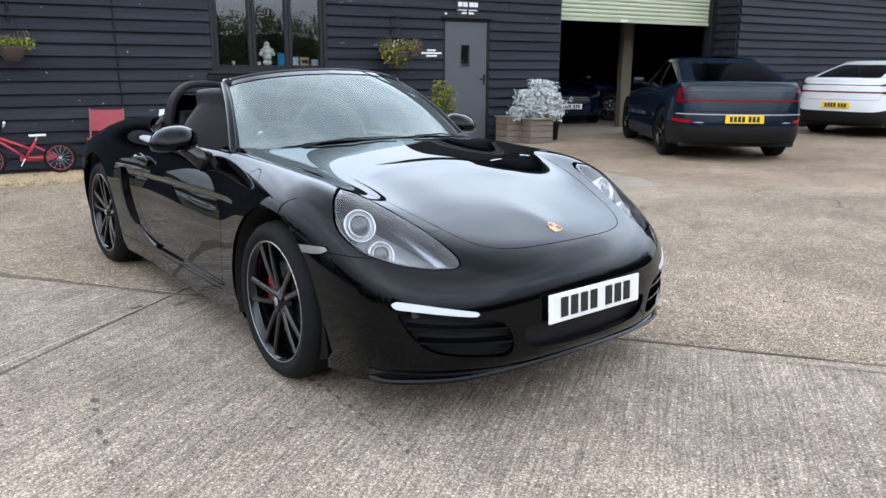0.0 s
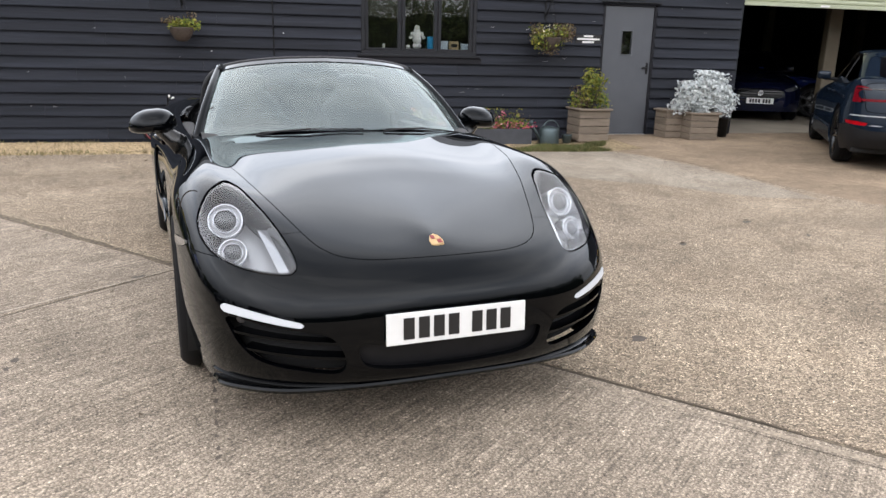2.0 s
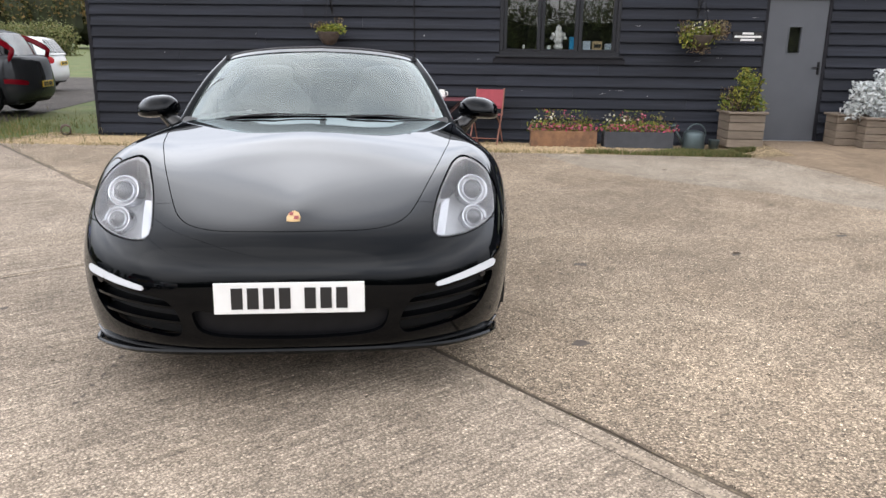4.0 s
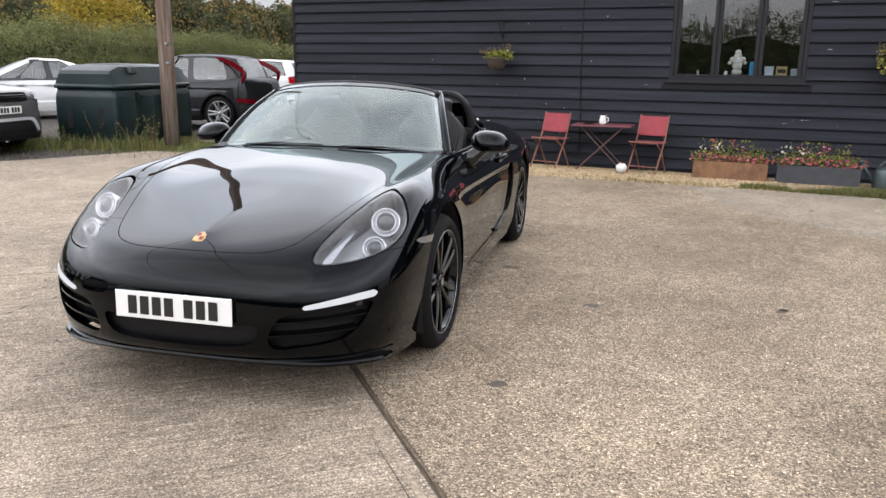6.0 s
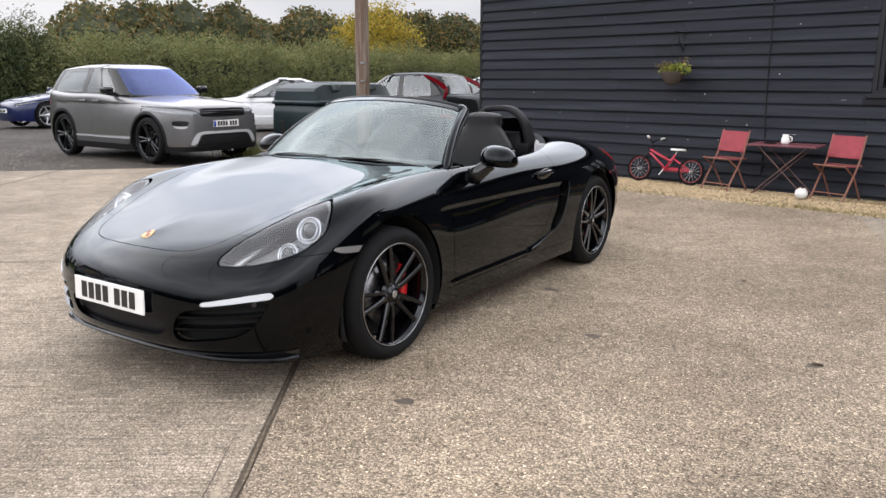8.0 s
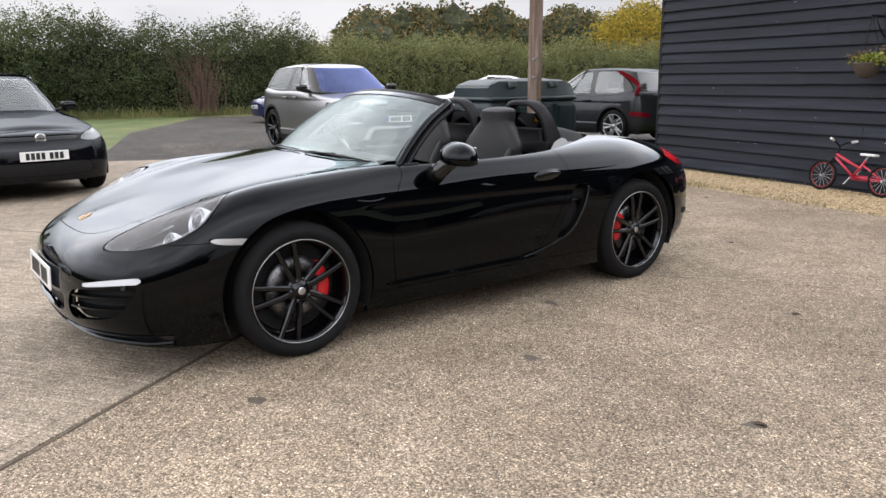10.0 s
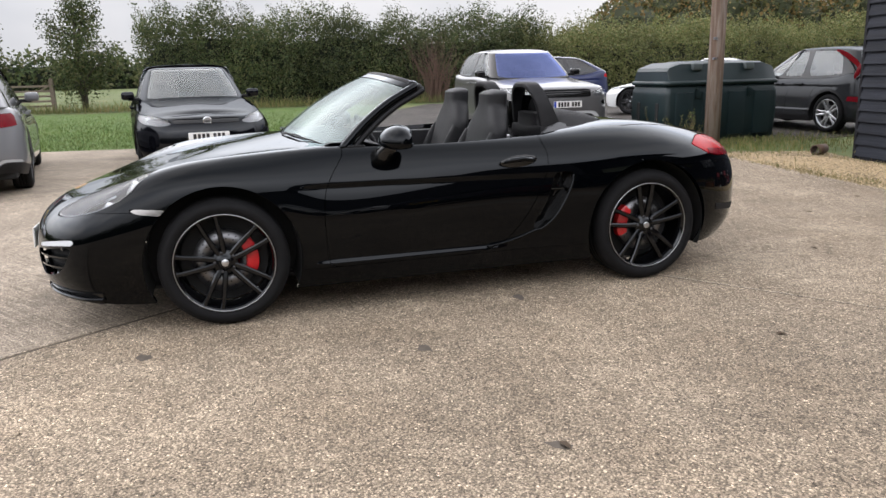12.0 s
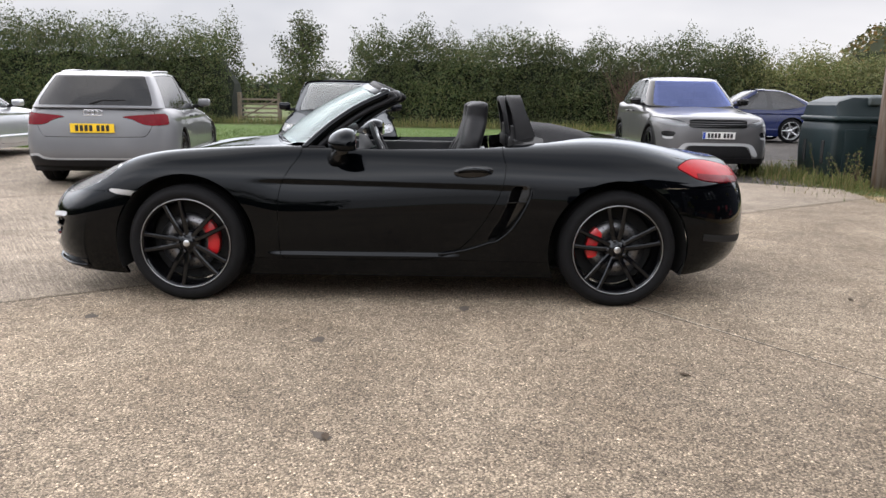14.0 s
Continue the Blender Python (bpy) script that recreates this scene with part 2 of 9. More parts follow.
def box(bm, x0, x1, y0, y1, z0, z1, bevel=0.0, seg=1, m=None):
    """Adds a box, its edges bevelled."""
    r = bmesh.ops.create_cube(bm, size=1.0, matrix=(m or Matrix()) @ Matrix.Translation(((x0 + x1) / 2, (y0 + y1) / 2, (z0 + z1) / 2)) @ Matrix.Diagonal((abs(x1 - x0), abs(y1 - y0), abs(z1 - z0), 1)))
    if bevel:
        edges = list({e for v in r["verts"] for e in v.link_edges})
        bmesh.ops.bevel(bm, geom=edges, offset=bevel, segments=seg, affect="EDGES", profile=0.6)
    return bm


def boxed(*a, **k):
    return box(bmesh.new(), *a, **k)


def tube(bm, pts, r, n=8, caps=True, closed=False):
    """A round bar along pts; r: one radius, or one for each point."""
    pts = [Vector(p) for p in pts]
    rs = r if isinstance(r, (list, tuple)) else [r] * len(pts)
    rings, side = [], None
    for i, p in enumerate(pts):
        a = pts[i - 1] if (i or closed) else p
        b = pts[(i + 1) % len(pts)] if (i < len(pts) - 1 or closed) else p
        d = (b - a).normalized()
        if side is None:
            side = d.orthogonal().normalized()
        side = (side - d * side.dot(d)).normalized()
        up = d.cross(side)
        rings.append([bm.verts.new(p + rs[i] * (math.cos(q) * side + math.sin(q) * up)) for q in (2 * math.pi * k / n for k in range(n))])
    pairs = list(zip(rings, rings[1:])) + ([(rings[-1], rings[0])] if closed else [])
    for a, b in pairs:
        for k in range(n):
            bm.faces.new((a[k], a[(k + 1) % n], b[(k + 1) % n], b[k]))
    if caps and not closed:
        bm.faces.new(rings[0][::-1])
        bm.faces.new(rings[-1])
    return bm


def tubed(*a, **k):
    return tube(bmesh.new(), *a, **k)


def lathe(bm, profile, n=48, axis="Y", m=None):
    """Turns a profile of (radius, height) round an axis."""
    m = m or Matrix()
    rings = []
    for r, h in profile:
        ring = []
        for k in range(n):
            q = 2 * math.pi * k / n
            c, s = r * math.cos(q), r * math.sin(q)
            v = (c, h, s) if axis == "Y" else (c, s, h)
            ring.append(bm.verts.new(m @ Vector(v)))
        rings.append(ring)
    for a, b in zip(rings, rings[1:]):
        for k in range(n):
            f = (a[k], a[(k + 1) % n], b[(k + 1) % n], b[k])
            bm.faces.new(f if axis == "Y" else f[::-1])
    return bm


def lathed(*a, **k):
    return lathe(bmesh.new(), *a, **k)


def catmull(pts, per=8, closed=False):
    pts = [np.array(p, float) for p in pts]
    n, out = len(pts), []
    for i in range(n if closed else n - 1):
        p0 = pts[(i - 1) % n] if closed or i else 2 * pts[0] - pts[1]
        p1, p2 = pts[i], pts[(i + 1) % n]
        p3 = pts[(i + 2) % n] if closed or i + 2 < n else 2 * pts[-1] - pts[-2]
        for t in np.linspace(0, 1, per, endpoint=False):
            out.append(0.5 * (2 * p1 + (p2 - p0) * t + (2 * p0 - 5 * p1 + 4 * p2 - p3) * t * t + (3 * p1 - p0 - 3 * p2 + p3) * t ** 3))
    if not closed:
        out.append(pts[-1])
    return np.array(out)


def inside(P, poly):
    """Signed distance of points P (n, 2) to a closed outline: positive inside."""
    P = np.asarray(P, float)
    d = np.full(len(P), 1e9)
    s = np.zeros(len(P), bool)
    for a, b in zip(poly, np.roll(poly, -1, axis=0)):
        e = b - a
        w = P - a
        t = np.clip((w @ e) / max(e @ e, 1e-12), 0, 1)
        d = np.minimum(d, np.hypot(*(w - t[:, None] * e).T))
        c = (a[1] > P[:, 1]) != (b[1] > P[:, 1])
        with np.errstate(divide="ignore", invalid="ignore"):
            xx = a[0] + (P[:, 1] - a[1]) * e[0] / (e[1] if e[1] else 1e-12)
        s ^= c & (P[:, 0] < xx)
    return np.where(s, d, -d)


# a body skin: a net of feature lines, smoothed by a cubic spline, from which panels are cut.
# A skin is (A, F): rows of x, y, z, normal, u, v; faces.
def spline_net(net, ms=8, mk=7, tight=2):
    """net (stations, lines, 3) -> skin of the left half; the first and last stations and the last line lie on the middle plane."""
    net = np.array(net, float)
    flip = np.array([1, -1, 1])

    def widen(C):
        C = np.concatenate([C[1:2] * flip, C, C[-2:-1] * flip])
        return np.concatenate([2 * C[:, :1] - C[:, 1:2], C, C[:, -2:-1] * flip], axis=1)

    def basis(n, m):
        u = np.linspace(0, n - 1, (n - 1) * m + 1)
        B = np.zeros((len(u), n + 2))
        for r, x in enumerate(u):
            i = min(int(x), n - 2)
            t = x - i
            B[r, i:i + 4] += np.array([(1 - t) ** 3, 3 * t ** 3 - 6 * t * t + 4, -3 * t ** 3 + 3 * t * t + 3 * t + 1, t ** 3]) / 6
        return u, B

    S, K = net.shape[:2]
    C = net.copy()
    _, b1 = basis(S, 1)
    _, b2 = basis(K, 1)
    for _ in range(tight):
        got = np.einsum("ai,ijc,bj->abc", b1, widen(C), b2)
        C += 0.8 * (net - got)
    u, b1 = basis(S, ms)
    v, b2 = basis(K, mk)
    G = np.einsum("ai,ijc,bj->abc", b1, widen(C), b2)
    G[0, :, 1] = G[-1, :, 1] = 0
    G[:, -1, 1] = 0
    du, dv = np.gradient(G, axis=0), np.gradient(G, axis=1)
    N = np.cross(du, dv)
    N[0, :, 1] = N[-1, :, 1] = 0
    N[:, -1, 1] = 0
    N /= np.linalg.norm(N, axis=2, keepdims=True) + 1e-12
    uu, vv = np.meshgrid(u, v, indexing="ij")
    A = np.concatenate([G, N, uu[..., None], vv[..., None]], axis=2).reshape(-1, 8)
    n2 = G.shape[1]
    i, j = np.meshgrid(np.arange(G.shape[0] - 1), np.arange(n2 - 1), indexing="ij")
    q = (i * n2 + j).ravel()
    F = np.stack([q, q + 1, q + n2 + 1, q + n2], axis=1)
    # faces turn outwards with the normals
    c = np.cross(A[F[:, 1], :3] - A[F[:, 0], :3], A[F[:, 2], :3] - A[F[:, 0], :3])
    if np.sum(c * A[F[:, 0], 3:6]) < 0:
        F = F[:, ::-1]
    return A, [list(f) for f in F]


def cut(skin, g, keep=1, gap=0.0):
    """The part of a skin where keep * g(A) > gap."""
    A, F = skin
    if not F:
        return skin
    d = keep * g(A) - gap
    rows, extra, used, edge = [], [], {}, {}

    def vert(i):
        if i not in used:
            used[i] = len(rows)
            rows.append(A[i])
        return used[i]

    def cross(i, j):
        k = (min(i, j), max(i, j))
        if k not in edge:
            t = d[i] / (d[i] - d[j])
            edge[k] = len(rows)
            rows.append(A[i] + t * (A[j] - A[i]))
        return edge[k]

    out = []
    pos = d > 0
    for f in F:
        s = [pos[i] for i in f]
        if all(s):
            out.append([vert(i) for i in f])
        elif any(s):
            poly = []
            for a in range(len(f)):
                i, j = f[a], f[(a + 1) % len(f)]
                if pos[i]:
                    poly.append(vert(i))
                if pos[i] != pos[j]:
                    poly.append(cross(i, j))
            if len(poly) >= 3:
                out.append(poly)
    return (np.array(rows).reshape(-1, 8), out)


def mirrored(skin):
    A, F = skin
    A = A.copy()
    if len(A):
        A[:, 1] *= -1
        A[:, 4] *= -1
    return A, [f[::-1] for f in F]


def joined(a, b):
    n = len(a[0])
    return np.concatenate([a[0], b[0]]), a[1] + [[i + n for i in f] for f in b[1]]


def panel(name, skin, material, parent, label="", lip=0.014, lift=0.0, seam=True):
    """One panel of a skin as a mesh, with its edges turned in by lip."""
    A, F = skin
    if not F:
        return None
    V = A[:, :3] + lift * A[:, 3:6]
    N = A[:, 3:6] / (np.linalg.norm(A[:, 3:6], axis=1, keepdims=True) + 1e-12)
    verts, faces = [tuple(v) for v in V], [tuple(f) for f in F]
    nrm = [tuple(N[i]) for f in F for i in f]
    if lip:
        count = {}
        for f in F:
            for a in range(len(f)):
                i, j = f[a], f[(a + 1) % len(f)]
                k = (min(i, j), max(i, j))
                count[k] = None if k in count else (i, j)
        low = {}
        for e in count.values():
            if e is None:
                continue
            i, j = e
            if seam and abs(V[i][1]) < 1e-4 and abs(V[j][1]) < 1e-4:
                continue
            q = []
            for k in (i, j):
                if k not in low:
                    low[k] = (len(verts), len(verts) + 1)
                    verts.append(tuple(V[k]))
                    verts.append(tuple(V[k] - lip * N[k]))
                q.append(low[k])
            faces.append((q[1][0], q[0][0], q[0][1], q[1][1]))
            nrm += [(0.0, 0.0, 0.0)] * 4
    return mesh_ob(name, verts, faces, material, parent, label, True, nrm)


# ---- ground ----
def zoned(name, build):
    """A material whose node graph build(nodes, links, bsdf, coords) wires."""
    m = bpy.data.materials.new(name)
    m.use_nodes = True
    n, l = m.node_tree.nodes, m.node_tree.links
    tc = n.new("ShaderNodeTexCoord")
    build(n, l, n["Principled BSDF"], tc.outputs["Object"])
    return m


def concrete(name, light, dark, stone=95.0, stone_amount=0.5, brush=0.0, stain=(0.72, 1.12), rough=0.88, turn=0.0, relief=0.004, speck=0.0):
    """Worn concrete: exposed stones, pale chips and dark pits, fine grit, broad stains, and brush lines where wanted."""
    def build(n, l, b, co):
        b.inputs["Roughness"].default_value = rough
        b.inputs["Specular IOR Level"].default_value = 0.25

        def noise_(scale, detail=4.0, r=0.55, vec=co):
            t = n.new("ShaderNodeTexNoise")
            t.inputs["Scale"].default_value, t.inputs["Detail"].default_value, t.inputs["Roughness"].default_value = scale, detail, r
            l.new(vec, t.inputs["Vector"])
            return t.outputs["Fac"]

        def span(v, a, c, lo=0.0, hi=1.0):
            t = n.new("ShaderNodeMapRange")
            for k, x in zip(("From Min", "From Max", "To Min", "To Max"), (a, c, lo, hi)):
                t.inputs[k].default_value = x
            l.new(v, t.inputs["Value"])
            return t.outputs["Result"]

        def times(a, c):
            t = n.new("ShaderNodeMath")
            t.operation = "MULTIPLY"
            l.new(a, t.inputs[0])
            l.new(c, t.inputs[1])
            return t.outputs[0]

        def cells(scale):
            t = n.new("ShaderNodeTexVoronoi")
            t.inputs["Scale"].default_value = scale
            l.new(mixv.outputs[1], t.inputs["Vector"])
            q = n.new("ShaderNodeSeparateColor")
            l.new(t.outputs["Color"], q.inputs["Color"])
            return t.outputs["Distance"], q.outputs

        wob = n.new("ShaderNodeTexNoise")
        wob.inputs["Scale"].default_value = stone * 0.6
        l.new(co, wob.inputs["Vector"])
        mixv = n.new("ShaderNodeMix")
        mixv.data_type = "VECTOR"
        mixv.inputs[0].default_value = 0.012
        l.new(co, mixv.inputs[4])
        l.new(wob.outputs["Color"], mixv.inputs[5])
        dist, tone = cells(stone)
        fine_d, fine_tone = cells(stone * 2.3)
        stones = span(tone["Red"], 0.0, 1.0, 1 - stone_amount, 1 + stone_amount * 0.75)
        pits = span(dist, 0.25, 0.70, 1.10, 0.55 if stone_amount > .3 else .90)
        # a few stones are pale flint, a few empty dark pits
        flint = span(tone["Green"], 0.93, 0.95, 1.0, 1.0 + 1.5 * speck)
        hole = span(tone["Blue"], 0.07, 0.09, 1.0 - 0.75 * speck, 1.0)
        small = span(fine_tone["Red"], 0.0, 1.0, 1 - stone_amount * .55, 1 + stone_amount * .5)
        grit = span(noise_(240, 3.0, 0.75), 0.3, 0.7, 0.80, 1.20)
        mott = span(noise_(14, 5.0, 0.6), 0.3, 0.7, 0.86, 1.14)
        broad = times(span(noise_(0.55, 6.0, 0.6), 0.35, 0.68, *stain), span(noise_(4.5, 8.0, 0.72), 0.32, 0.68, 0.84, 1.16))
        v = times(times(times(stones, pits), times(grit, mott)), times(broad, times(small, times(flint, hole))))
        if brush:
            mp = n.new("ShaderNodeMapping")
            mp.vector_type = "TEXTURE"
            mp.inputs["Rotation"].default_value = (0, 0, radians(turn))
            mp.inputs["Scale"].default_value = (0.8, 0.022, 1.0)
            l.new(co, mp.inputs["Vector"])
            lines = noise_(1.6, 3.0, 0.6, mp.outputs["Vector"])
            v = times(v, span(lines, 0.3, 0.7, 1 - brush, 1 + brush))
        ramp_ = n.new("ShaderNodeMix")
        ramp_.data_type = "RGBA"
        ramp_.inputs[6].default_value, ramp_.inputs[7].default_value = (*light, 1), (*dark, 1)
        l.new(span(noise_(1.7, 7.0, 0.65), 0.42, 0.66), ramp_.inputs[0])
        mul = n.new("ShaderNodeMix")
        mul.data_type, mul.blend_type = "RGBA", "MULTIPLY"
        mul.inputs[0].default_value = 1.0
        l.new(ramp_.outputs[2], mul.inputs[6])
        l.new(v, mul.inputs[7])
        l.new(mul.outputs[2], b.inputs["Base Color"])
        bp = n.new("ShaderNodeBump")
        bp.invert = True
        bp.inputs["Distance"].default_value = relief
        bp.inputs["Strength"].default_value = 0.9
        l.new(dist, bp.inputs["Height"])
        l.new(bp.outputs["Normal"], b.inputs["Normal"])
    return zoned(name, build)


M["pebble"] = concrete("exposed-aggregate concrete", (0.420, 0.338, 0.247), (0.345, 0.272, 0.194), 128, 0.58, relief=0.005, speck=0.56)
M["brushed"] = concrete("brushed concrete", (0.410, 0.340, 0.263), (0.345, 0.283, 0.215), 120, 0.32, brush=0.34, turn=42, relief=0.0025, speck=0.36)
M["smooth"] = concrete("pale smooth concrete", (0.395, 0.340, 0.268), (0.34, 0.285, 0.220), 120, 0.34, relief=0.002, speck=0.3)
M["apron"] = concrete("brown-stained concrete", (0.305, 0.230, 0.158), (0.240, 0.182, 0.127), 120, 0.26, relief=0.0015, stain=(0.72, 1.1), speck=0.25)
M["tarmac"] = concrete("loose dark tarmac", (0.098, 0.086, 0.076), (0.066, 0.060, 0.053), 60, 0.75, relief=0.005)
M["dirt"] = mat("packed earth and moss", (0.06, 0.055, 0.03), 0.95, 0, 0.3, 5, 0.006, 60, second=(0.045, 0.06, 0.02))
M["gravel_bed"] = concrete("gravel bed", (0.42, 0.32, 0.19), (0.33, 0.25, 0.15), 60, 0.75, relief=0.008)
M["joint"] = mat("joint dirt", (0.085, 0.067, 0.047), 0.95, 0, 0.4, 20, 0.003, 120)
M["field"] = mat("meadow", (0.075, 0.105, 0.026), 0.95, 0, 0.25, 0.8, 0.02, 30, second=(0.115, 0.125, 0.042))
M["lawn"] = mat("cut grass", (0.066, 0.120, 0.018), 0.95, 0, 0.2, 2.5, 0.02, 60, second=(0.092, 0.134, 0.028))


def dip(x, y):
    """The strip under the wall lies a little lower than the yard."""
    t = max(0.0, min(1.0, (y - 9.45) / 1.9)) * max(0.0, min(1.0, (7.0 - x) / 0.8)) * max(0.0, min(1.0, (x + 4.5) / 1.2))
    return -0.10 * t


def sheet(name, xs, ys, z, material, label=""):
    verts = [(x, y, z(x, y)) for x in xs for y in ys]
    n = len(ys)
    faces = [(i * n + j, (i + 1) * n + j, (i + 1) * n + j + 1, i * n + j + 1) for i in range(len(xs) - 1) for j in range(n - 1)]
    return tagged(mesh_ob(name, verts, faces, material, smooth=True), label, "ground", kind="structure")


near = [round(-6 + .5 * k, 2) for k in range(29)]
sheet("ground", [-900, -300, -100, -40, -20, -12, *near, 12, 25, 60, 200, 600], [-600, -200, -60, -20, 0, 6, 9, 9.4, 9.7, 10.2, 10.7, 11.2, 11.5, 13, 20, 40, 100, 300, 900],
      lambda x, y: -0.035 + dip(x, y) - (0.02 if abs(dip(x, y)) > .001 else 0) + max(0.0, (math.hypot(x, y) - 60)) * 0.012 * (1 if x < -40 else 0), M["field"], "rough meadow round the yard")


def half_plane(poly, a, b, c):
    """The part of a convex outline where a x + b y > c."""
    out = []
    for p, q in zip(poly, poly[1:] + poly[:1]):
        dp, dq = a * p[0] + b * p[1] - c, a * q[0] + b * q[1] - c
        if dp > 0:
            out.append(p)
        if (dp > 0) != (dq > 0):
            t = dp / (dp - dq)
            out.append((p[0] + t * (q[0] - p[0]), p[1] + t * (q[1] - p[1])))
    return out


def slab(name, poly, top, deep, material, label, category="ground", worn=0.012):
    """A slab with a slightly rounded, uneven rim."""
    bm = bmesh.new()
    pts = []
    for p, q in zip(poly, poly[1:] + poly[:1]):
        n = max(1, int(math.dist(p, q) / 0.25))
        pts += [(p[0] + (q[0] - p[0]) * k / n, p[1] + (q[1] - p[1]) * k / n) for k in range(n)]
    c = Vector((sum(p[0] for p in poly) / len(poly), sum(p[1] for p in poly) / len(poly)))
    rim, low, base = [], [], []
    for x, y in pts:
        d = (c - Vector((x, y))).normalized()
        k = worn * (0.3 + 1.4 * abs(noise.noise((x * 2.1, y * 2.1, 3)))) 
        rim.append(bm.verts.new((x + d.x * (k + .006), y + d.y * (k + .006), top)))
        low.append(bm.verts.new((x + d.x * k * .4, y + d.y * k * .4, top - .008)))
        base.append(bm.verts.new((x + d.x * k * .4, y + d.y * k * .4, top - deep)))
    bm.faces.new(rim)
    for r0, r1 in ((rim, low), (low, base)):
        for k in range(len(pts)):
            j = (k + 1) % len(pts)
            bm.faces.new((r0[j], r0[k], r1[k], r1[j]))
    bmesh.ops.recalc_face_normals(bm, faces=bm.faces)
    return tagged(part(name, bm, material, None), label, category, kind="structure")


# The yard's slabs run at an angle to the building: n crosses the long joints, d runs along them.
JN, JD = (0.729, 0.6845), (0.6845, -0.729)
yard = [(-8.6, -22), (30, -22), (30, -4.5), (14, 2.2), (9, 4.75), (7.3, 5.75), (7.05, 6.8), (6.95, 8.0), (6.65, 9.05), (6.35, 9.45), (-4.45, 9.45), (-5.2, 7.75), (-6.6, 5.8), (-7.5, 4.6), (-7.9, 3.3), (-7.9, 0), (-8.1, -6)]
g = 0.013
LONG, CROSS = 3.965, -2.485
pieces = {"sw": half_plane(half_plane(yard, -JN[0], -JN[1], -(LONG - g)), *JN, -1.1 + g), "far": half_plane(yard, -JN[0], -JN[1], 1.1 + g), "ne": half_plane(yard, *JN, LONG + g)}
hair = 0.004
slab("yard_slab_1", half_plane(pieces["sw"], *JD, CROSS + hair), 0, .07, M["brushed"], "brushed concrete slab, damp-stained", worn=.014)
slab("yard_slab_2", half_plane(pieces["sw"], -JD[0], -JD[1], -CROSS + hair), 0, .07, M["brushed"], "brushed concrete slab with a worn joint", worn=.014)
slab("yard_slab_3", pieces["far"], 0, .07, M["brushed"], "grey concrete slab under the parked cars", worn=.012)
slab("yard_slab_4", half_plane(pieces["ne"], *JD, CROSS + hair), 0, .07, M["pebble"], "weathered concrete slab with exposed pebbles", worn=.01)
slab("yard_slab_5", half_plane(pieces["ne"], -JD[0], -JD[1], -CROSS + hair), 0, .07, M["pebble"], "weathered concrete slab by the gravel strip", worn=.012)
slab("apron", [(5.9, 5.0), (9, 3.4), (14, 0), (30, -7), (60, -7), (60, 11.5), (9.5, 11.5), (9.5, 11.40), (7.012, 11.40), (7.012, 9.7), (6.5, 9.47), (5.9, 9.43)], -.004, .07, M["apron"], "brown-stained concrete apron before the workshop", worn=.01)
slab("tarmac_strip", [(-12.5, 3.95), (-9.0, 3.3), (-7.0, 3.0), (-4.2, 9.3), (-4.6, 9.6), (-9.0, 30), (-26, 30), (-24, 8), (-16, 4.6)], -.022, .05, M["tarmac"], "dark loose tarmac where cars are parked", worn=.05)
slab("joint_bed", yard, -.0045, .05, M["joint"], "dark dirt in the slab joints")
sheet("lawn", [-24, -18, -13, -9.4, -7.95], [-26, -16, -8, 0, 3.4], lambda x, y: -.016, M["lawn"], "mown green grass")
sheet("gravel_strip", [-3.8, -3, -2, -1, 0, 1, 2, 3, 4, 4.8, 5.4, 6.2, 7.0], [9.46, 9.8, 10.3, 10.8, 11.2, 11.42], lambda x, y: dip(x, y) - .006, M["gravel_bed"], "golden gravel strip along the wall")


def ribbon(name, pts, width, z, material, label, seed, category="crack"):
    """A narrow uneven band along a wandering line."""
    path = catmull([(x, y, 0.0) for x, y in pts], 7)
    verts, faces = [], []
    for i, q in enumerate(path):
        d = path[min(i + 1, len(path) - 1)] - path[max(i - 1, 0)]
        d /= np.linalg.norm(d) + 1e-9
        wob = noise.noise((q[0] * 3.1, q[1] * 3.1, seed)) * width * 1.6
        w = width * (.5 + .9 * abs(noise.noise((q[0] * 5.3, q[1] * 5.3, seed + 9)))) * min(1, .25 + 1.5 * min(i, len(path) - 1 - i) / len(path))
        verts += [(q[0] - d[1] * (wob + w), q[1] + d[0] * (wob + w), z), (q[0] - d[1] * (wob - w), q[1] + d[0] * (wob - w), z)]
        if i:
            k = 2 * i
            faces.append((k - 2, k - 1, k + 1, k))
    return tagged(mesh_ob(name, verts, faces, material), label, category, kind="structure")


def along(s, off=0.0, c=LONG):
    """A point s metres along the long joint, off metres to its far side."""
    return (JN[0] * (c + off) + JD[0] * s, JN[1] * (c + off) + JD[1] * s)


# pale trowelled concrete worn over the pebbles before the planters
slab("pale_patch", [(3.6, 9.43), (4.1, 8.3), (4.7, 7.55), (5.27, 7.12), (5.76, 6.82), (6.1, 6.4), (6.45, 6.1), (6.98, 5.95), (6.98, 6.8), (6.88, 8.0), (6.58, 9.03), (6.3, 9.43)], .003, .02, M["smooth"], "pale trowelled concrete before the planters", worn=.09)
M["crack"] = mat("dirt-filled crack", (0.055, 0.044, 0.032), 0.95, 0, 0.3, 20)
M["cement_line"] = mat("pale cement fillet", (0.50, 0.44, 0.36), 0.9, 0, 0.15, 20, 0.001, 120)
M["patch_mortar"] = mat("worn joint mortar", (0.25, 0.205, 0.152), 0.9, 0, 0.45, 60, 0.002, 160, second=(0.33, 0.270, 0.200))
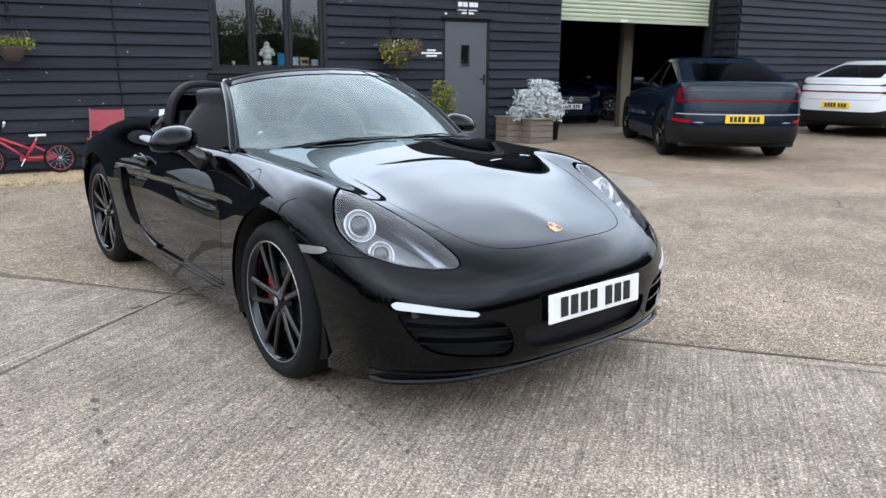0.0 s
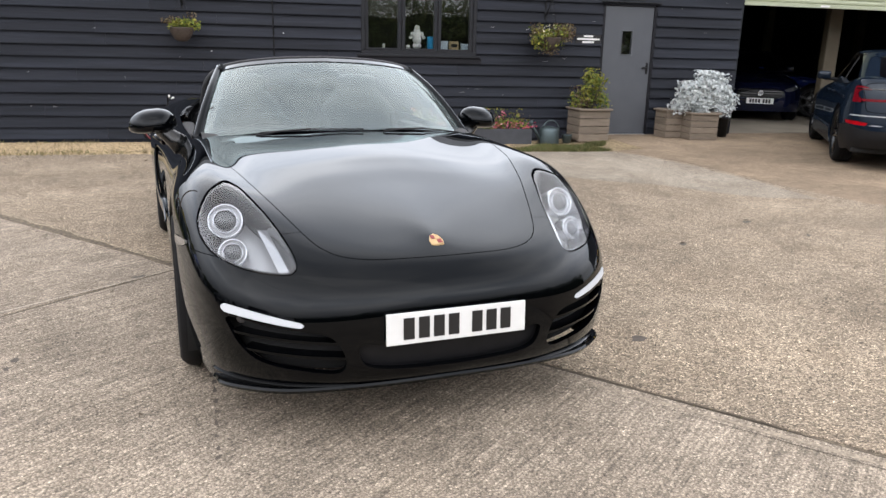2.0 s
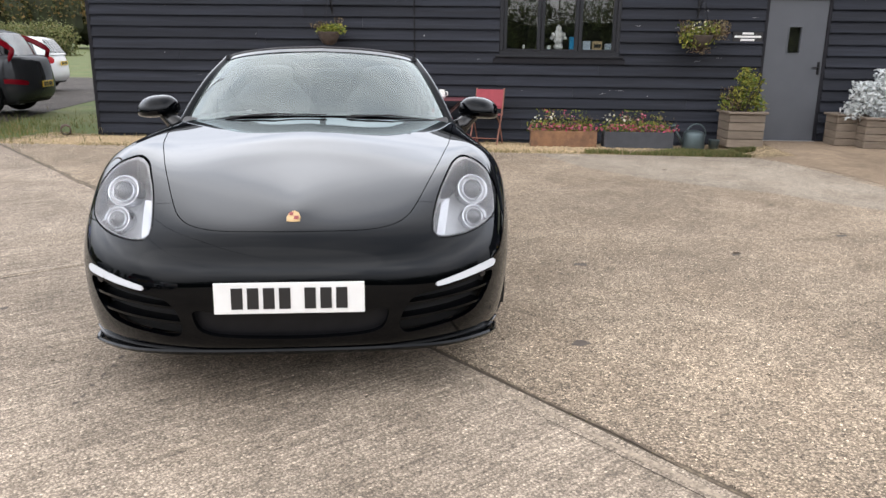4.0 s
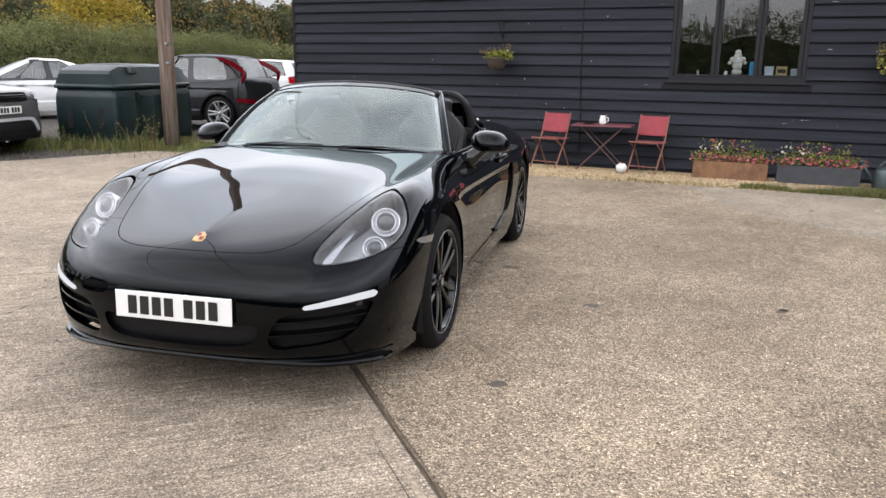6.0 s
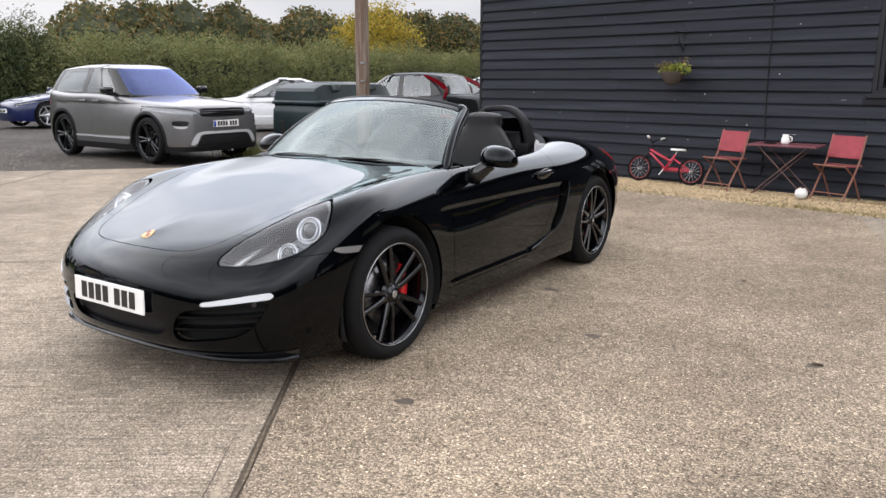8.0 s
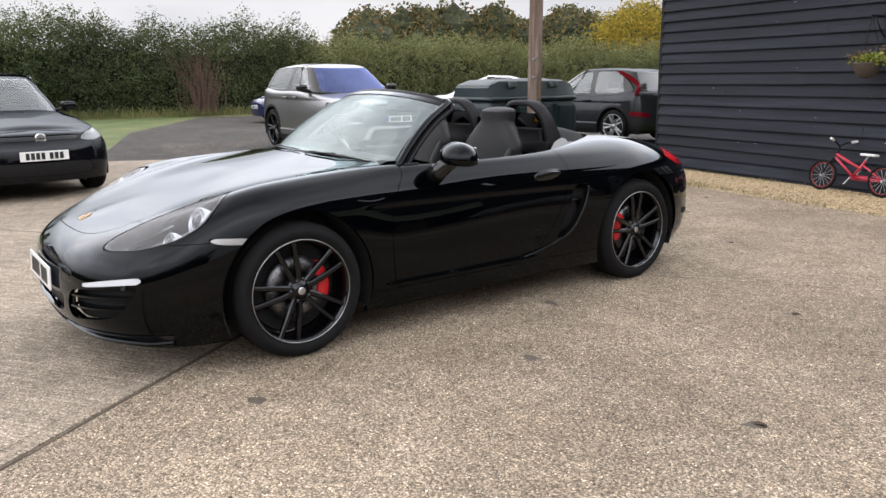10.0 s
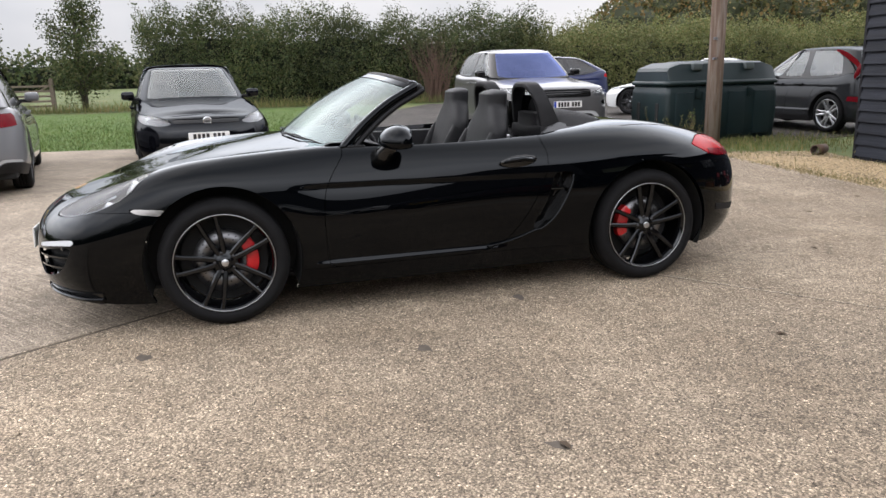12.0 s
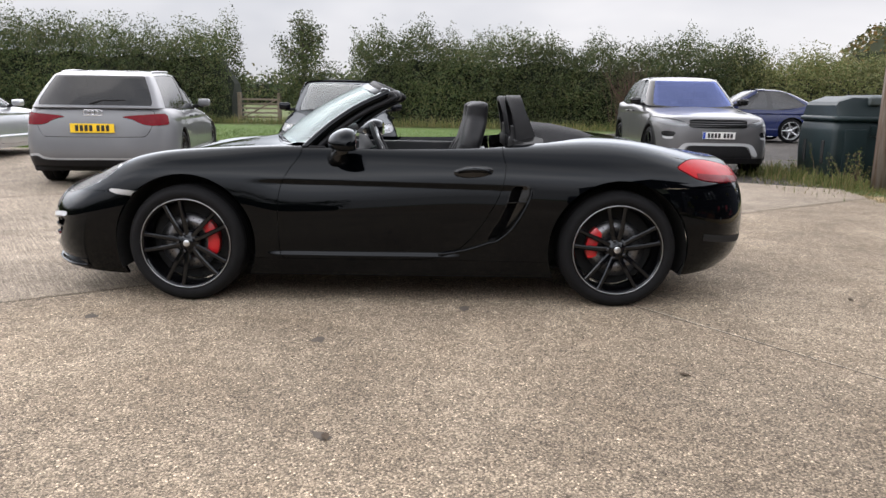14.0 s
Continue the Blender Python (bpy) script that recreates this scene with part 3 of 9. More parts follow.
ribbon("crack", [(7.75, 5.45), (7.6, 5.1), (7.46, 4.78), (7.62, 4.58), (7.25, 4.25), (7.11, 3.78), (7.0, 3.2)], .012, .0015, M["crack"], "wandering dirt-filled crack in the concrete", 1)
ribbon("crack", [(7.2, 4.85), (7.45, 4.8), (7.75, 4.70), (8.3, 4.4)], .009, .0015, M["crack"], "short side crack in the concrete", 2)
ribbon("crack", [(9.3, 6.2), (9.77, 5.9), (10.45, 5.72), (11.4, 5.9)], .012, -.0025, M["crack"], "dark crack across the brown apron", 3)
ribbon("crack", [(7.05, 6.6), (7.0, 7.5), (6.9, 8.3), (6.6, 9.05), (6.3, 9.5)], .012, .0045, M["crack"], "dark edge between pale patch and apron", 4)
ribbon("cement_fillet", [(.14 - 1.2 * .76, 3.62 - 1.2 * .65), (.29, 3.76), (.96, 4.32), (1.6, 4.93)], .006, .003, M["cement_line"], "thin pale cement line along the cross joint", 5, "joint")
ribbon("cement_fillet", [(JN[0] * (LONG + .3 + k) + JD[0] * CROSS, JN[1] * (LONG + .3 + k) + JD[1] * CROSS) for k in (0, 1.0, 2.0, 3.0, 4.2)], .005, .002, M["cement_line"], "thin pale cement line along the cross joint", 6, "joint")
M["joint_soil"] = mat("soil packed in the joint", (0.105, 0.080, 0.055), 0.95, 0, 0.5, 45, 0.003, 160, second=(0.17, 0.135, 0.090))
ribbon("joint_fill", [along(s, .01) for s in (-8.5, -7.0, -6.0, -5.2, -4.5, -3.8, -3.0, -2.2, -1.4)], .052, .0014, M["joint_soil"], "crumbled soil-filled stretch of the slab joint", 11, "joint")
ribbon("joint_fill", [along(s) for s in (-1.0, -.4, .2, .8, 1.5, 2.3, 3.2, 4.5, 7.0)], .009, .0016, M["joint_soil"], "dark dirt along the slab joint", 12, "joint")
ribbon("mortar_band", [along(s, -.062) for s in (-1.2, -.5, .2, .9, 1.6, 2.4, 3.6, 6.0)], .020, .0012, M["patch_mortar"], "worn mortar band beside the slab joint", 7, "joint")
ribbon("crack", [along(s, -.105) for s in (.35, .8, 1.3, 1.8, 2.3, 3.2)], .004, .002, M["crack"], "hairline crack beside the slab joint", 8)


def scatter(name, count, place, size, material, label, category, kind="stuff", seed=1, flat=0.6):
    """Many small stones, each an eight-faced lump."""
    rng = np.random.default_rng(seed)
    base = np.array([(1, 0, 0), (0, 1, 0), (-1, 0, 0), (0, -1, 0), (0, 0, 1)], float)
    tri = np.array([(0, 1, 4), (1, 2, 4), (2, 3, 4), (3, 0, 4)])
    V, F = [], []
    for i in range(count):
        x, y, z = place(rng)
        s = size * rng.uniform(.5, 1.4)
        q = rng.uniform(0, 6.28)
        R2 = np.array([[math.cos(q), -math.sin(q), 0], [math.sin(q), math.cos(q), 0], [0, 0, 1]])
        v = base * np.array([s, s * rng.uniform(.6, 1), s * flat])
        v += rng.normal(0, s * .12, v.shape)
        V.append(v @ R2.T + np.array([x, y, z]))
        F.append(tri + 5 * i)
    return tagged(mesh_ob(name, np.concatenate(V), np.concatenate(F), material, smooth=False), label, category, kind=kind)


M["pebbles"] = mat("loose golden gravel", (0.48, 0.36, 0.21), 0.8, 0, 0.2, 30, rand=0.55)
M["grit"] = mat("loose grit", (0.30, 0.25, 0.19), 0.85, 0, 0.2, 30, rand=0.7)


def on_strip(rng):
    while True:
        x, y = rng.uniform(-3.6, 6.2), 9.42 + 1.95 * rng.beta(1.3, 1.0)
        if x < 4.6 + rng.normal(0, .5):
            return x, y, dip(x, y) - .004


scatter("gravel", 14000, on_strip, .016, M["pebbles"], "loose golden gravel along the wall", "gravel", seed=2)
scatter("yard_grit", 9000, lambda r: (r.uniform(-2, 7), r.uniform(-1.5, 9.4), .001), .0045, M["grit"], "fine grit lying on the concrete", "grit", seed=3, flat=.45)

scatter("tarmac_stones", 7000, lambda r: ((lambda y: (r.uniform(-11.5, -7.3 + .62 * max(0, y - 4.6)) if y < 9.4 else r.uniform(-10.5, -4.9), y, -.022))(r.uniform(4.6, 12.5))), .011, M["grit"], "loose stones on the dark tarmac", "grit", seed=4, flat=.55)

# ---- building ----
M["board"] = mat("black-stained weatherboard", (0.0122, 0.0140, 0.0196), 0.62, 0, 0.38, 16, 0.004, 60, second=(0.0250, 0.0281, 0.0378), mix_at=(0.42, 0.78), rand=0.34, stretch=(0.045, 1, 1), rvar=0.12, spec=0.2)
M["wall_core"] = mat("black felt behind boards", (0.012, 0.012, 0.013), 0.9, 0, 0.2, 4)
M["trim_black"] = mat("black-painted timber", (0.011, 0.011, 0.014), 0.55, 0, 0.2, 8, 0.001, 80, spec=0.2)
M["door_grey"] = mat("grey-painted steel door", (0.070, 0.075, 0.085), 0.5, 0, 0.08, 3, 0.0006, 30)
M["frame_grey"] = mat("dark grey window frame", (0.016, 0.017, 0.020), 0.45, 0, 0.1, 10, spec=0.25)
M["shutter"] = mat("cream-green roller shutter", (0.40, 0.43, 0.30), 0.5, 0, 0.1, 3, stretch=(0.3, 1, 1))
# near-black plaster: the gloom of the unlit rooms is put into its colour
M["interior"] = mat("interior plaster darkened as unlit", (0.045, 0.043, 0.04), 0.9, 0, 0.2, 2)
M["post_cream"] = mat("cream-painted post", (0.10, 0.082, 0.055), 0.6, 0, 0.12, 5)
M["floor_int"] = mat("workshop floor", (0.22, 0.19, 0.15), 0.8, 0, 0.2, 2)
M["roof_sheet"] = mat("dark roof sheeting", (0.05, 0.05, 0.052), 0.7, 0, 0.2, 3)
EAVES = 3.25
TALL = 5.9
WY = 11.46
WIN = (3.18, 4.95, 1.195, 2.42)
DOOR = (7.02, 7.955, -.02, 2.06)


def wall_with_holes(name, x0, x1, y0, y1, z0, z1, holes, label):
    """A wall core cut into blocks round its openings."""
    bm = bmesh.new()
    xs = sorted({x0, x1, *[h[0] for h in holes], *[h[1] for h in holes]})
    for a, b in zip(xs, xs[1:]):
        zs = [(z0, z1)]
        for h in holes:
            if h[0] < (a + b) / 2 < h[1]:
                zs = [(c, d) for lo, hi in zs for c, d in ((lo, min(hi, h[2])), (max(lo, h[3]), hi)) if d > c + 1e-6]
        for c, d in zs:
            box(bm, a, b, y0, y1, c, d)
    bmesh.ops.remove_doubles(bm, verts=bm.verts, dist=1e-5)
    return tagged(part(name, bm, M["wall_core"], None), label, "wall", kind="structure")


wall_n = wall_with_holes("wall_north", -3.05, 9.50, WY + .015, WY + .20, -.2, EAVES, [WIN, DOOR], "long black weatherboarded barn wall")
wall_h = wall_with_holes("wall_over_shutter", 9.30, 13.60, WY + .015, WY + .10, 3.26, TALL, [], "black boarded wall above the roller shutter")
wall_e = wall_with_holes("wall_workshop", 13.62, 26.0, 10.88, 11.06, -.1, TALL, [], "black weatherboarded wall beyond the workshop door")


def boards(parent, x0, x1, yf, z0, z1, holes, step=.190, seed=5, along="x", flip=1):
    """Overlapping feather-edged boards, each a piece with its lower edge standing proud."""
    rng = random.Random(seed)
    z, row = z0, 0
    while z < z1:
        spans = [(x0, x1)]
        for h in holes:
            if z + step * .6 > h[2] and z + step * .4 < h[3]:
                spans = [(c, d) for lo, hi in spans for c, d in ((lo, min(hi, h[0])), (max(lo, h[1]), hi)) if d > c + .01]
        for a, b in spans:
            cuts_, x = [a], a + rng.uniform(1.2, 4.2)
            while x < b - .8:
                cuts_.append(x)
                x += rng.uniform(3.4, 4.4)
            cuts_.append(b)
            for c, d in zip(cuts_, cuts_[1:]):
                c, d = c + .0015, d - .0015
                lowz, j = z + rng.uniform(-.004, .004), rng.uniform(-.002, .002)
                v = []
                n = max(1, int((d - c) / .9))
                for k in range(n + 1):
                    x = c + (d - c) * k / n
                    w = .003 * noise.noise((x * .8, z * 5, seed)) + j
                    sec = ((-.046 + w, lowz), (-.047 + w, lowz + .004), (-.006 + w * .5, z + step + .020), (.010, z + step + .020), (-.016, lowz + .012))
                    v += [((x, yf + yy, zz) if along == "x" else (yf - flip * yy, x, zz)) for yy, zz in sec]
                f = []
                for k in range(n):
                    for s in range(5):
                        p, q = k * 5 + s, k * 5 + (s + 1) % 5
                        f.append((p, q, q + 5, p + 5) if (along == "x") else (q, p, p + 5, q + 5))
                f += [(4, 3, 2, 1, 0), tuple(n * 5 + s for s in range(5))]
                mesh_ob("board", v, f, M["board"], parent)
        z += step
        row += 1


# window: frame, three casements, sill, panes
win = tagged(new("window_1"), "dark-framed three-light office window", "window", kind="structure")
win.matrix_basis = Matrix.Translation((0, WY, 0))
x0, x1, z0, z1 = WIN
fr = bmesh.new()
for b in ((x0, x1, z0, z0 + .06), (x0, x1, z1 - .06, z1), (x0, x0 + .055, z0 + .06, z1 - .06), (x1 - .055, x1, z0 + .06, z1 - .06)):
    box(fr, b[0], b[1], -.035, .11, b[2], b[3], .004)
part("window_frame", fr, M["frame_grey"], win)
part("window_sill", boxed(x0 - .06, x1 + .06, -.075, .02, z0 - .035, z0 + .004, .006), M["frame_grey"], win)
part("drip_board", boxed(x0 - .09, x1 + .09, -.05, .0, z0 - .12, z0 - .04, .004), M["trim_black"], win)
for k in range(3):
    a = x0 + .055 + (x1 - x0 - .11) * k / 3
    b = x0 + .055 + (x1 - x0 - .11) * (k + 1) / 3
    cs = bmesh.new()
    for q in ((a + .003, b - .003, z0 + .063, z0 + .092), (a + .003, b - .003, z1 - .115, z1 - .063), (a + .003, a + .055, z0 + .092, z1 - .115), (b - .055, b - .003, z0 + .092, z1 - .115)):
        box(cs, q[0], q[1], -.022, .05, q[2], q[3], .004)
    c = part("casement", cs, M["frame_grey"], win)
    pane = part("pane", boxed(a + .056, b - .056, .012, .016, z0 + .093, z1 - .116), M["window_glass"], c)
    pane.visible_shadow = False

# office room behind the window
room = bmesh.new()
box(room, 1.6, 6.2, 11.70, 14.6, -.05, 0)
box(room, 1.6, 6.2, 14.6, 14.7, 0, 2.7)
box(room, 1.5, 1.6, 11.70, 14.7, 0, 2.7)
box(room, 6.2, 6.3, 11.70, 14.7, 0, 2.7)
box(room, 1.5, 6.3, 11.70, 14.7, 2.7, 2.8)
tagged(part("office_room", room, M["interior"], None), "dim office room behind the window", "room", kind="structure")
tagged(part("inner_sill", boxed(3.15, 4.98, WY + .115, WY + .36, 1.235, 1.278, .005), M["frame_grey"], None), "window board inside the office window", "sill", kind="structure")

# grey door
dr = tagged(new("door_1"), "plain grey-painted steel door, shut, small glazed slot", "door", kind="structure")
dr.matrix_basis = Matrix.Translation((0, WY, 0))
x0, x1, z0, z1 = DOOR
df = bmesh.new()
box(df, x0, x0 + .045, -.03, .12, z0, z1, .004)
box(df, x1 - .045, x1, -.03, .12, z0, z1, .004)
box(df, x0, x1, -.03, .12, z1 - .045, z1 + .0, .004)
part("door_frame", df, M["trim_black"], dr)
part("drip_cap", boxed(x0 - .05, x1 + .05, -.085, .02, z1 + .004, z1 + .028, .005), M["frame_grey"], dr)
leaf_b = bmesh.new()
px0, px1, pz0, pz1 = 7.385, 7.555, 1.275, 1.635
for q in ((x0 + .048, px0, z0 + .02, z1 - .048), (px1, x1 - .048, z0 + .02, z1 - .048), (px0, px1, z0 + .02, pz0), (px0, px1, pz1, z1 - .048)):
    box(leaf_b, q[0], q[1], -.012, .035, q[2], q[3])
bmesh.ops.remove_doubles(leaf_b, verts=leaf_b.verts, dist=1e-5)
leaf_o = part("door_leaf", leaf_b, M["door_grey"], dr)
sl = bmesh.new()
for q in ((px0 - .018, px1 + .018, pz0 - .018, pz0), (px0 - .018, px1 + .018, pz1, pz1 + .018), (px0 - .018, px0, pz0, pz1), (px1, px1 + .018, pz0, pz1)):
    box(sl, q[0], q[1], -.02, .0, q[2], q[3], .003)
part("vision_frame", sl, M["door_grey"], leaf_o)
part("vision_pane", boxed(px0, px1, .01, .014, pz0, pz1), M["window_glass"], leaf_o)
part("threshold", boxed(x0 + .02, x1 - .02, -.06, .1, z0 - .02, z0 + .018, .004), M["alloy"], dr, "worn metal threshold")
part("handle_plate", boxed(x1 - .115, x1 - .075, -.02, -.011, .97, 1.15, .003), M["plastic"], leaf_o)
part("door_handle", tubed([(x1 - .095, -.012, 1.07), (x1 - .095, -.055, 1.07), (x1 - .20, -.058, 1.068)], .010, 8), M["plastic"], leaf_o, smooth=60)
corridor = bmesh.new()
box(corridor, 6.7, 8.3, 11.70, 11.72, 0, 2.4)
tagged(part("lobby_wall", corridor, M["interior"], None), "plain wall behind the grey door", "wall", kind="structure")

# workshop: opening, roller shutter, room
sh = tagged(new("roller_shutter"), "pale green roller shutter rolled half up", "shutter", kind="structure")
sh.matrix_basis = Matrix.Translation((0, 11.62, 0))
for k in range(15):
    z = 2.185 + .078 * k
    slat = bmesh.new()
    prof = [(.0, z), (-.012, z + .012), (-.016, z + .039), (-.012, z + .066), (0, z + .076), (.012, z + .076), (.012, z)]
    a = [slat.verts.new((9.50, yy, zz)) for yy, zz in prof]
    b = [slat.verts.new((13.66, yy, zz)) for yy, zz in prof]
    for i in range(7):
        j = (i + 1) % 7
        slat.faces.new((a[i], b[i], b[j], a[j]))
    part("slat", slat, M["shutter"], sh, smooth=40)
part("bottom_rail", boxed(9.50, 13.66, -.03, .02, 2.12, 2.183, .005), M["shutter"], sh)
part("rail_label", boxed(11.1, 11.28, -.0335, -.0305, 2.135, 2.168), M["plate_white"], sh)
part("guide", boxed(9.50, 9.58, -.10, .05, -.05, EAVES, .004), M["frame_grey"], sh)
part("guide", boxed(13.56, 13.64, -.10, .05, -.05, EAVES, .004), M["frame_grey"], sh)
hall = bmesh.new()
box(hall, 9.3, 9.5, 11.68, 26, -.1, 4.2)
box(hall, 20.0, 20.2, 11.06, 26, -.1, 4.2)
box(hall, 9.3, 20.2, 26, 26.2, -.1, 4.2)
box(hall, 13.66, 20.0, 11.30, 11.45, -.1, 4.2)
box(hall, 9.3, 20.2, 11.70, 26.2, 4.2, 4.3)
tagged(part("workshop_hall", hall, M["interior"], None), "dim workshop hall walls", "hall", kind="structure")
tagged(part("workshop_floor", boxed(9.5, 20, 11.52, 26, -.03, .004), M["floor_int"], None), "bare concrete workshop floor", "floor", kind="structure")
tagged(part("return_wall", boxed(13.60, 13.66, 10.90, 11.75, -.1, TALL), M["trim_black"], None), "short return wall by the shutter", "wall", kind="structure")
tagged(part("post", boxed(12.16, 12.44, 12.6, 12.75, 0, 4.2, .01), M["post_cream"], None), "cream-painted square workshop post", "post")
for k in range(3):
    tagged(part("post", boxed(12.16 + 2.9 * k, 12.36 + 2.9 * k, 18.5, 18.65, 0, 4.2, .01), M["post_cream"], None), "cream-painted workshop post deep inside the hall", "post")

# roofs and end walls
for nm, xa, xb, yf, ez in (("roof", -3.35, 9.25, WY - .30, EAVES), ("roof_workshop", 9.05, 26.3, 10.70, TALL)):
    bm = bmesh.new()
    n = 120
    for k in range(n):
        xk, xl = xa + (xb - xa) * k / n, xa + (xb - xa) * (k + 1) / n
        zz = (.02 if k % 2 else 0)
        v = [bm.verts.new(p) for p in ((xk, yf, ez + zz), (xl, yf, ez + .02 - zz), (xl, yf + 7, ez + 2.6 + .02 - zz), (xk, yf + 7, ez + 2.6 + zz))]
        bm.faces.new(v)
    box(bm, xa, xb, yf, yf + .03, ez - .16, ez - .01)
    tagged(part(nm, bm, M["roof_sheet"], None), "dark corrugated barn roof", "roof", kind="structure")
end = bmesh.new()
box(end, -3.05, -2.9, WY + .20, 25, -.2, EAVES)
box(end, 25.8, 26.0, 11.06, 25, -.2, TALL)
box(end, 9.12, 9.28, WY + .2, 25, EAVES - .1, TALL)
box(end, -3.05, 26.0, 25, 25.2, -.2, EAVES)
tagged(part("wall_ends", end, M["wall_core"], None), "black end and back walls of the barn", "wall", kind="structure")
tagged(part("corner_board", boxed(-3.085, -3.03, WY - .035, WY + .10, -.16, EAVES, .004), M["trim_black"], None), "black corner board", "trim", kind="structure")


# ---- the black two-seat roadster ----
# Feature lines from the sill up over the crest to the middle of bonnet and deck, each from the nose round to the tail.
# Local: x ahead of the front axle, y to the car's left, z up.
LINES = [
    [(.90, 0, .195), (.885, .30, .19), (.815, .56, .18), (.665, .735, .165), (.48, .80, .15), (.25, .83, .15), (0, .84, .155), (-.36, .845, .16), (-.65, .85, .165),
     (-1.1, .85, .165), (-1.6, .85, .165), (-2.0, .86, .165), (-2.25, .86, .17), (-2.6, .85, .175), (-2.9, .82, .19), (-3.12, .70, .22), (-3.27, .42, .24), (-3.31, 0, .24)],
    [(.968, 0, .262), (.95, .32, .262), (.868, .58, .268), (.70, .765, .275), (.5, .83, .285), (.25, .868, .295), (0, .88, .30), (-.36, .875, .29), (-.65, .865, .285),
     (-1.1, .86, .28), (-1.6, .86, .28), (-2.0, .885, .29), (-2.28, .90, .30), (-2.6, .90, .30), (-2.9, .87, .30), (-3.16, .75, .31), (-3.33, .44, .31), (-3.37, 0, .31)],
    [(.982, 0, .42), (.962, .32, .425), (.88, .575, .435), (.715, .772, .445), (.50, .853, .455), (.25, .888, .465), (0, .898, .475), (-.36, .88, .46), (-.65, .87, .45),
     (-1.1, .868, .45), (-1.6, .868, .45), (-2.0, .90, .46), (-2.3, .918, .47), (-2.6, .918, .48), (-2.9, .888, .48), (-3.17, .765, .48), (-3.345, .46, .48), (-3.385, 0, .48)],
    [(.965, 0, .535), (.94, .30, .54), (.85, .555, .547), (.675, .765, .567), (.46, .848, .60), (.24, .885, .622), (0, .895, .635), (-.36, .876, .615), (-.65, .866, .60),
     (-1.1, .868, .61), (-1.6, .872, .62), (-2.0, .90, .63), (-2.3, .918, .645), (-2.6, .915, .655), (-2.9, .88, .65), (-3.16, .755, .64), (-3.335, .45, .635), (-3.37, 0, .635)],
    [(.905, 0, .603), (.88, .27, .607), (.78, .53, .625), (.58, .728, .672), (.40, .805, .738), (.21, .848, .778), (0, .86, .79), (-.36, .838, .78), (-.65, .826, .758),
     (-1.1, .834, .757), (-1.6, .848, .768), (-2.0, .865, .795), (-2.3, .868, .82), (-2.6, .86, .825), (-2.9, .815, .80), (-3.12, .69, .77), (-3.29, .41, .76), (-3.33, 0, .76)],
    [(.86, 0, .633), (.83, .22, .642), (.70, .46, .675), (.49, .635, .752), (.33, .71, .815), (.18, .735, .853), (0, .742, .874), (-.36, .742, .887), (-.68, .752, .878),
     (-1.1, .768, .875), (-1.6, .768, .886), (-2.0, .745, .912), (-2.3, .69, .945), (-2.6, .665, .94), (-2.88, .60, .895), (-3.08, .49, .85), (-3.25, .28, .83), (-3.285, 0, .83)],
    [(.81, 0, .656), (.77, .17, .666), (.60, .36, .712), (.41, .475, .768), (.27, .545, .802), (.14, .58, .828), (-.02, .60, .853), (-.36, .625, .890), (-.66, .66, .908),
     (-1.1, .66, .905), (-1.6, .64, .91), (-2.0, .58, .935), (-2.33, .47, .96), (-2.6, .44, .945), (-2.84, .40, .90), (-3.02, .32, .865), (-3.17, .18, .85), (-3.2, 0, .85)],
    [(.77, 0, .673), (.70, .10, .69), (.5, .20, .745), (.32, .26, .79), (.2, .29, .822), (.08, .31, .848), (-.05, .32, .872), (-.36, .335, .912), (-.62, .36, .940),
     (-1.1, .4, .93), (-1.6, .4, .93), (-2.0, .36, .95), (-2.35, .26, .968), (-2.58, .24, .95), (-2.8, .22, .91), (-2.95, .18, .88), (-3.07, .1, .866), (-3.1, 0, .866)],
    [(.735, 0, .685), (.64, 0, .715), (.42, 0, .765), (.25, 0, .805), (.14, 0, .832), (.03, 0, .858), (-.1, 0, .887), (-.36, 0, .926), (-.58, 0, .955),
     (-1.1, 0, .95), (-1.6, 0, .94), (-2.0, 0, .955), (-2.35, 0, .968), (-2.56, 0, .953), (-2.75, 0, .915), (-2.88, 0, .892), (-2.98, 0, .88), (-3.02, 0, .878)],
]
AXLE_R = -2.49


def creased(A):
    """Press the shoulder crease and the sill ledge into the body side, and turn the normals with them."""
    x, z = A[:, 0], A[:, 2]
    ease = lambda t: np.clip(t, 0, 1) ** 2 * (3 - 2 * np.clip(t, 0, 1))

    def shift(z, which):
        along = ease((-.33 - x) / .25) * ease((x + 2.02) / .22) if which == 0 else ease((-.42 - x) / .15) * ease((x + 1.64) / .16)
        if which == 0:
            t = .712 + .012 * (x + 1.2) - z
            return along * np.where(t > 0, -.013 * ease(t / .035) * np.exp(-np.maximum(t - .03, 0) / .13), 0)
        zc = .293
        return along * .011 * ease((zc + .014 - z) / .028)
    total = lambda z: shift(z, 0) + shift(z, 1)
    side = ease((np.abs(A[:, 1]) - .6) / .1) * ease((np.abs(A[:, 4]) - .5) / .2)
    e = .002
    slope = (total(z + e) - total(z - e)) / (2 * e) * side
    B = A.copy()
    B[:, 1] += total(z) * side
    B[:, 5] -= slope * np.abs(A[:, 4])
    B[:, 3:6] /= np.linalg.norm(B[:, 3:6], axis=1, keepdims=True) + 1e-12
    return B


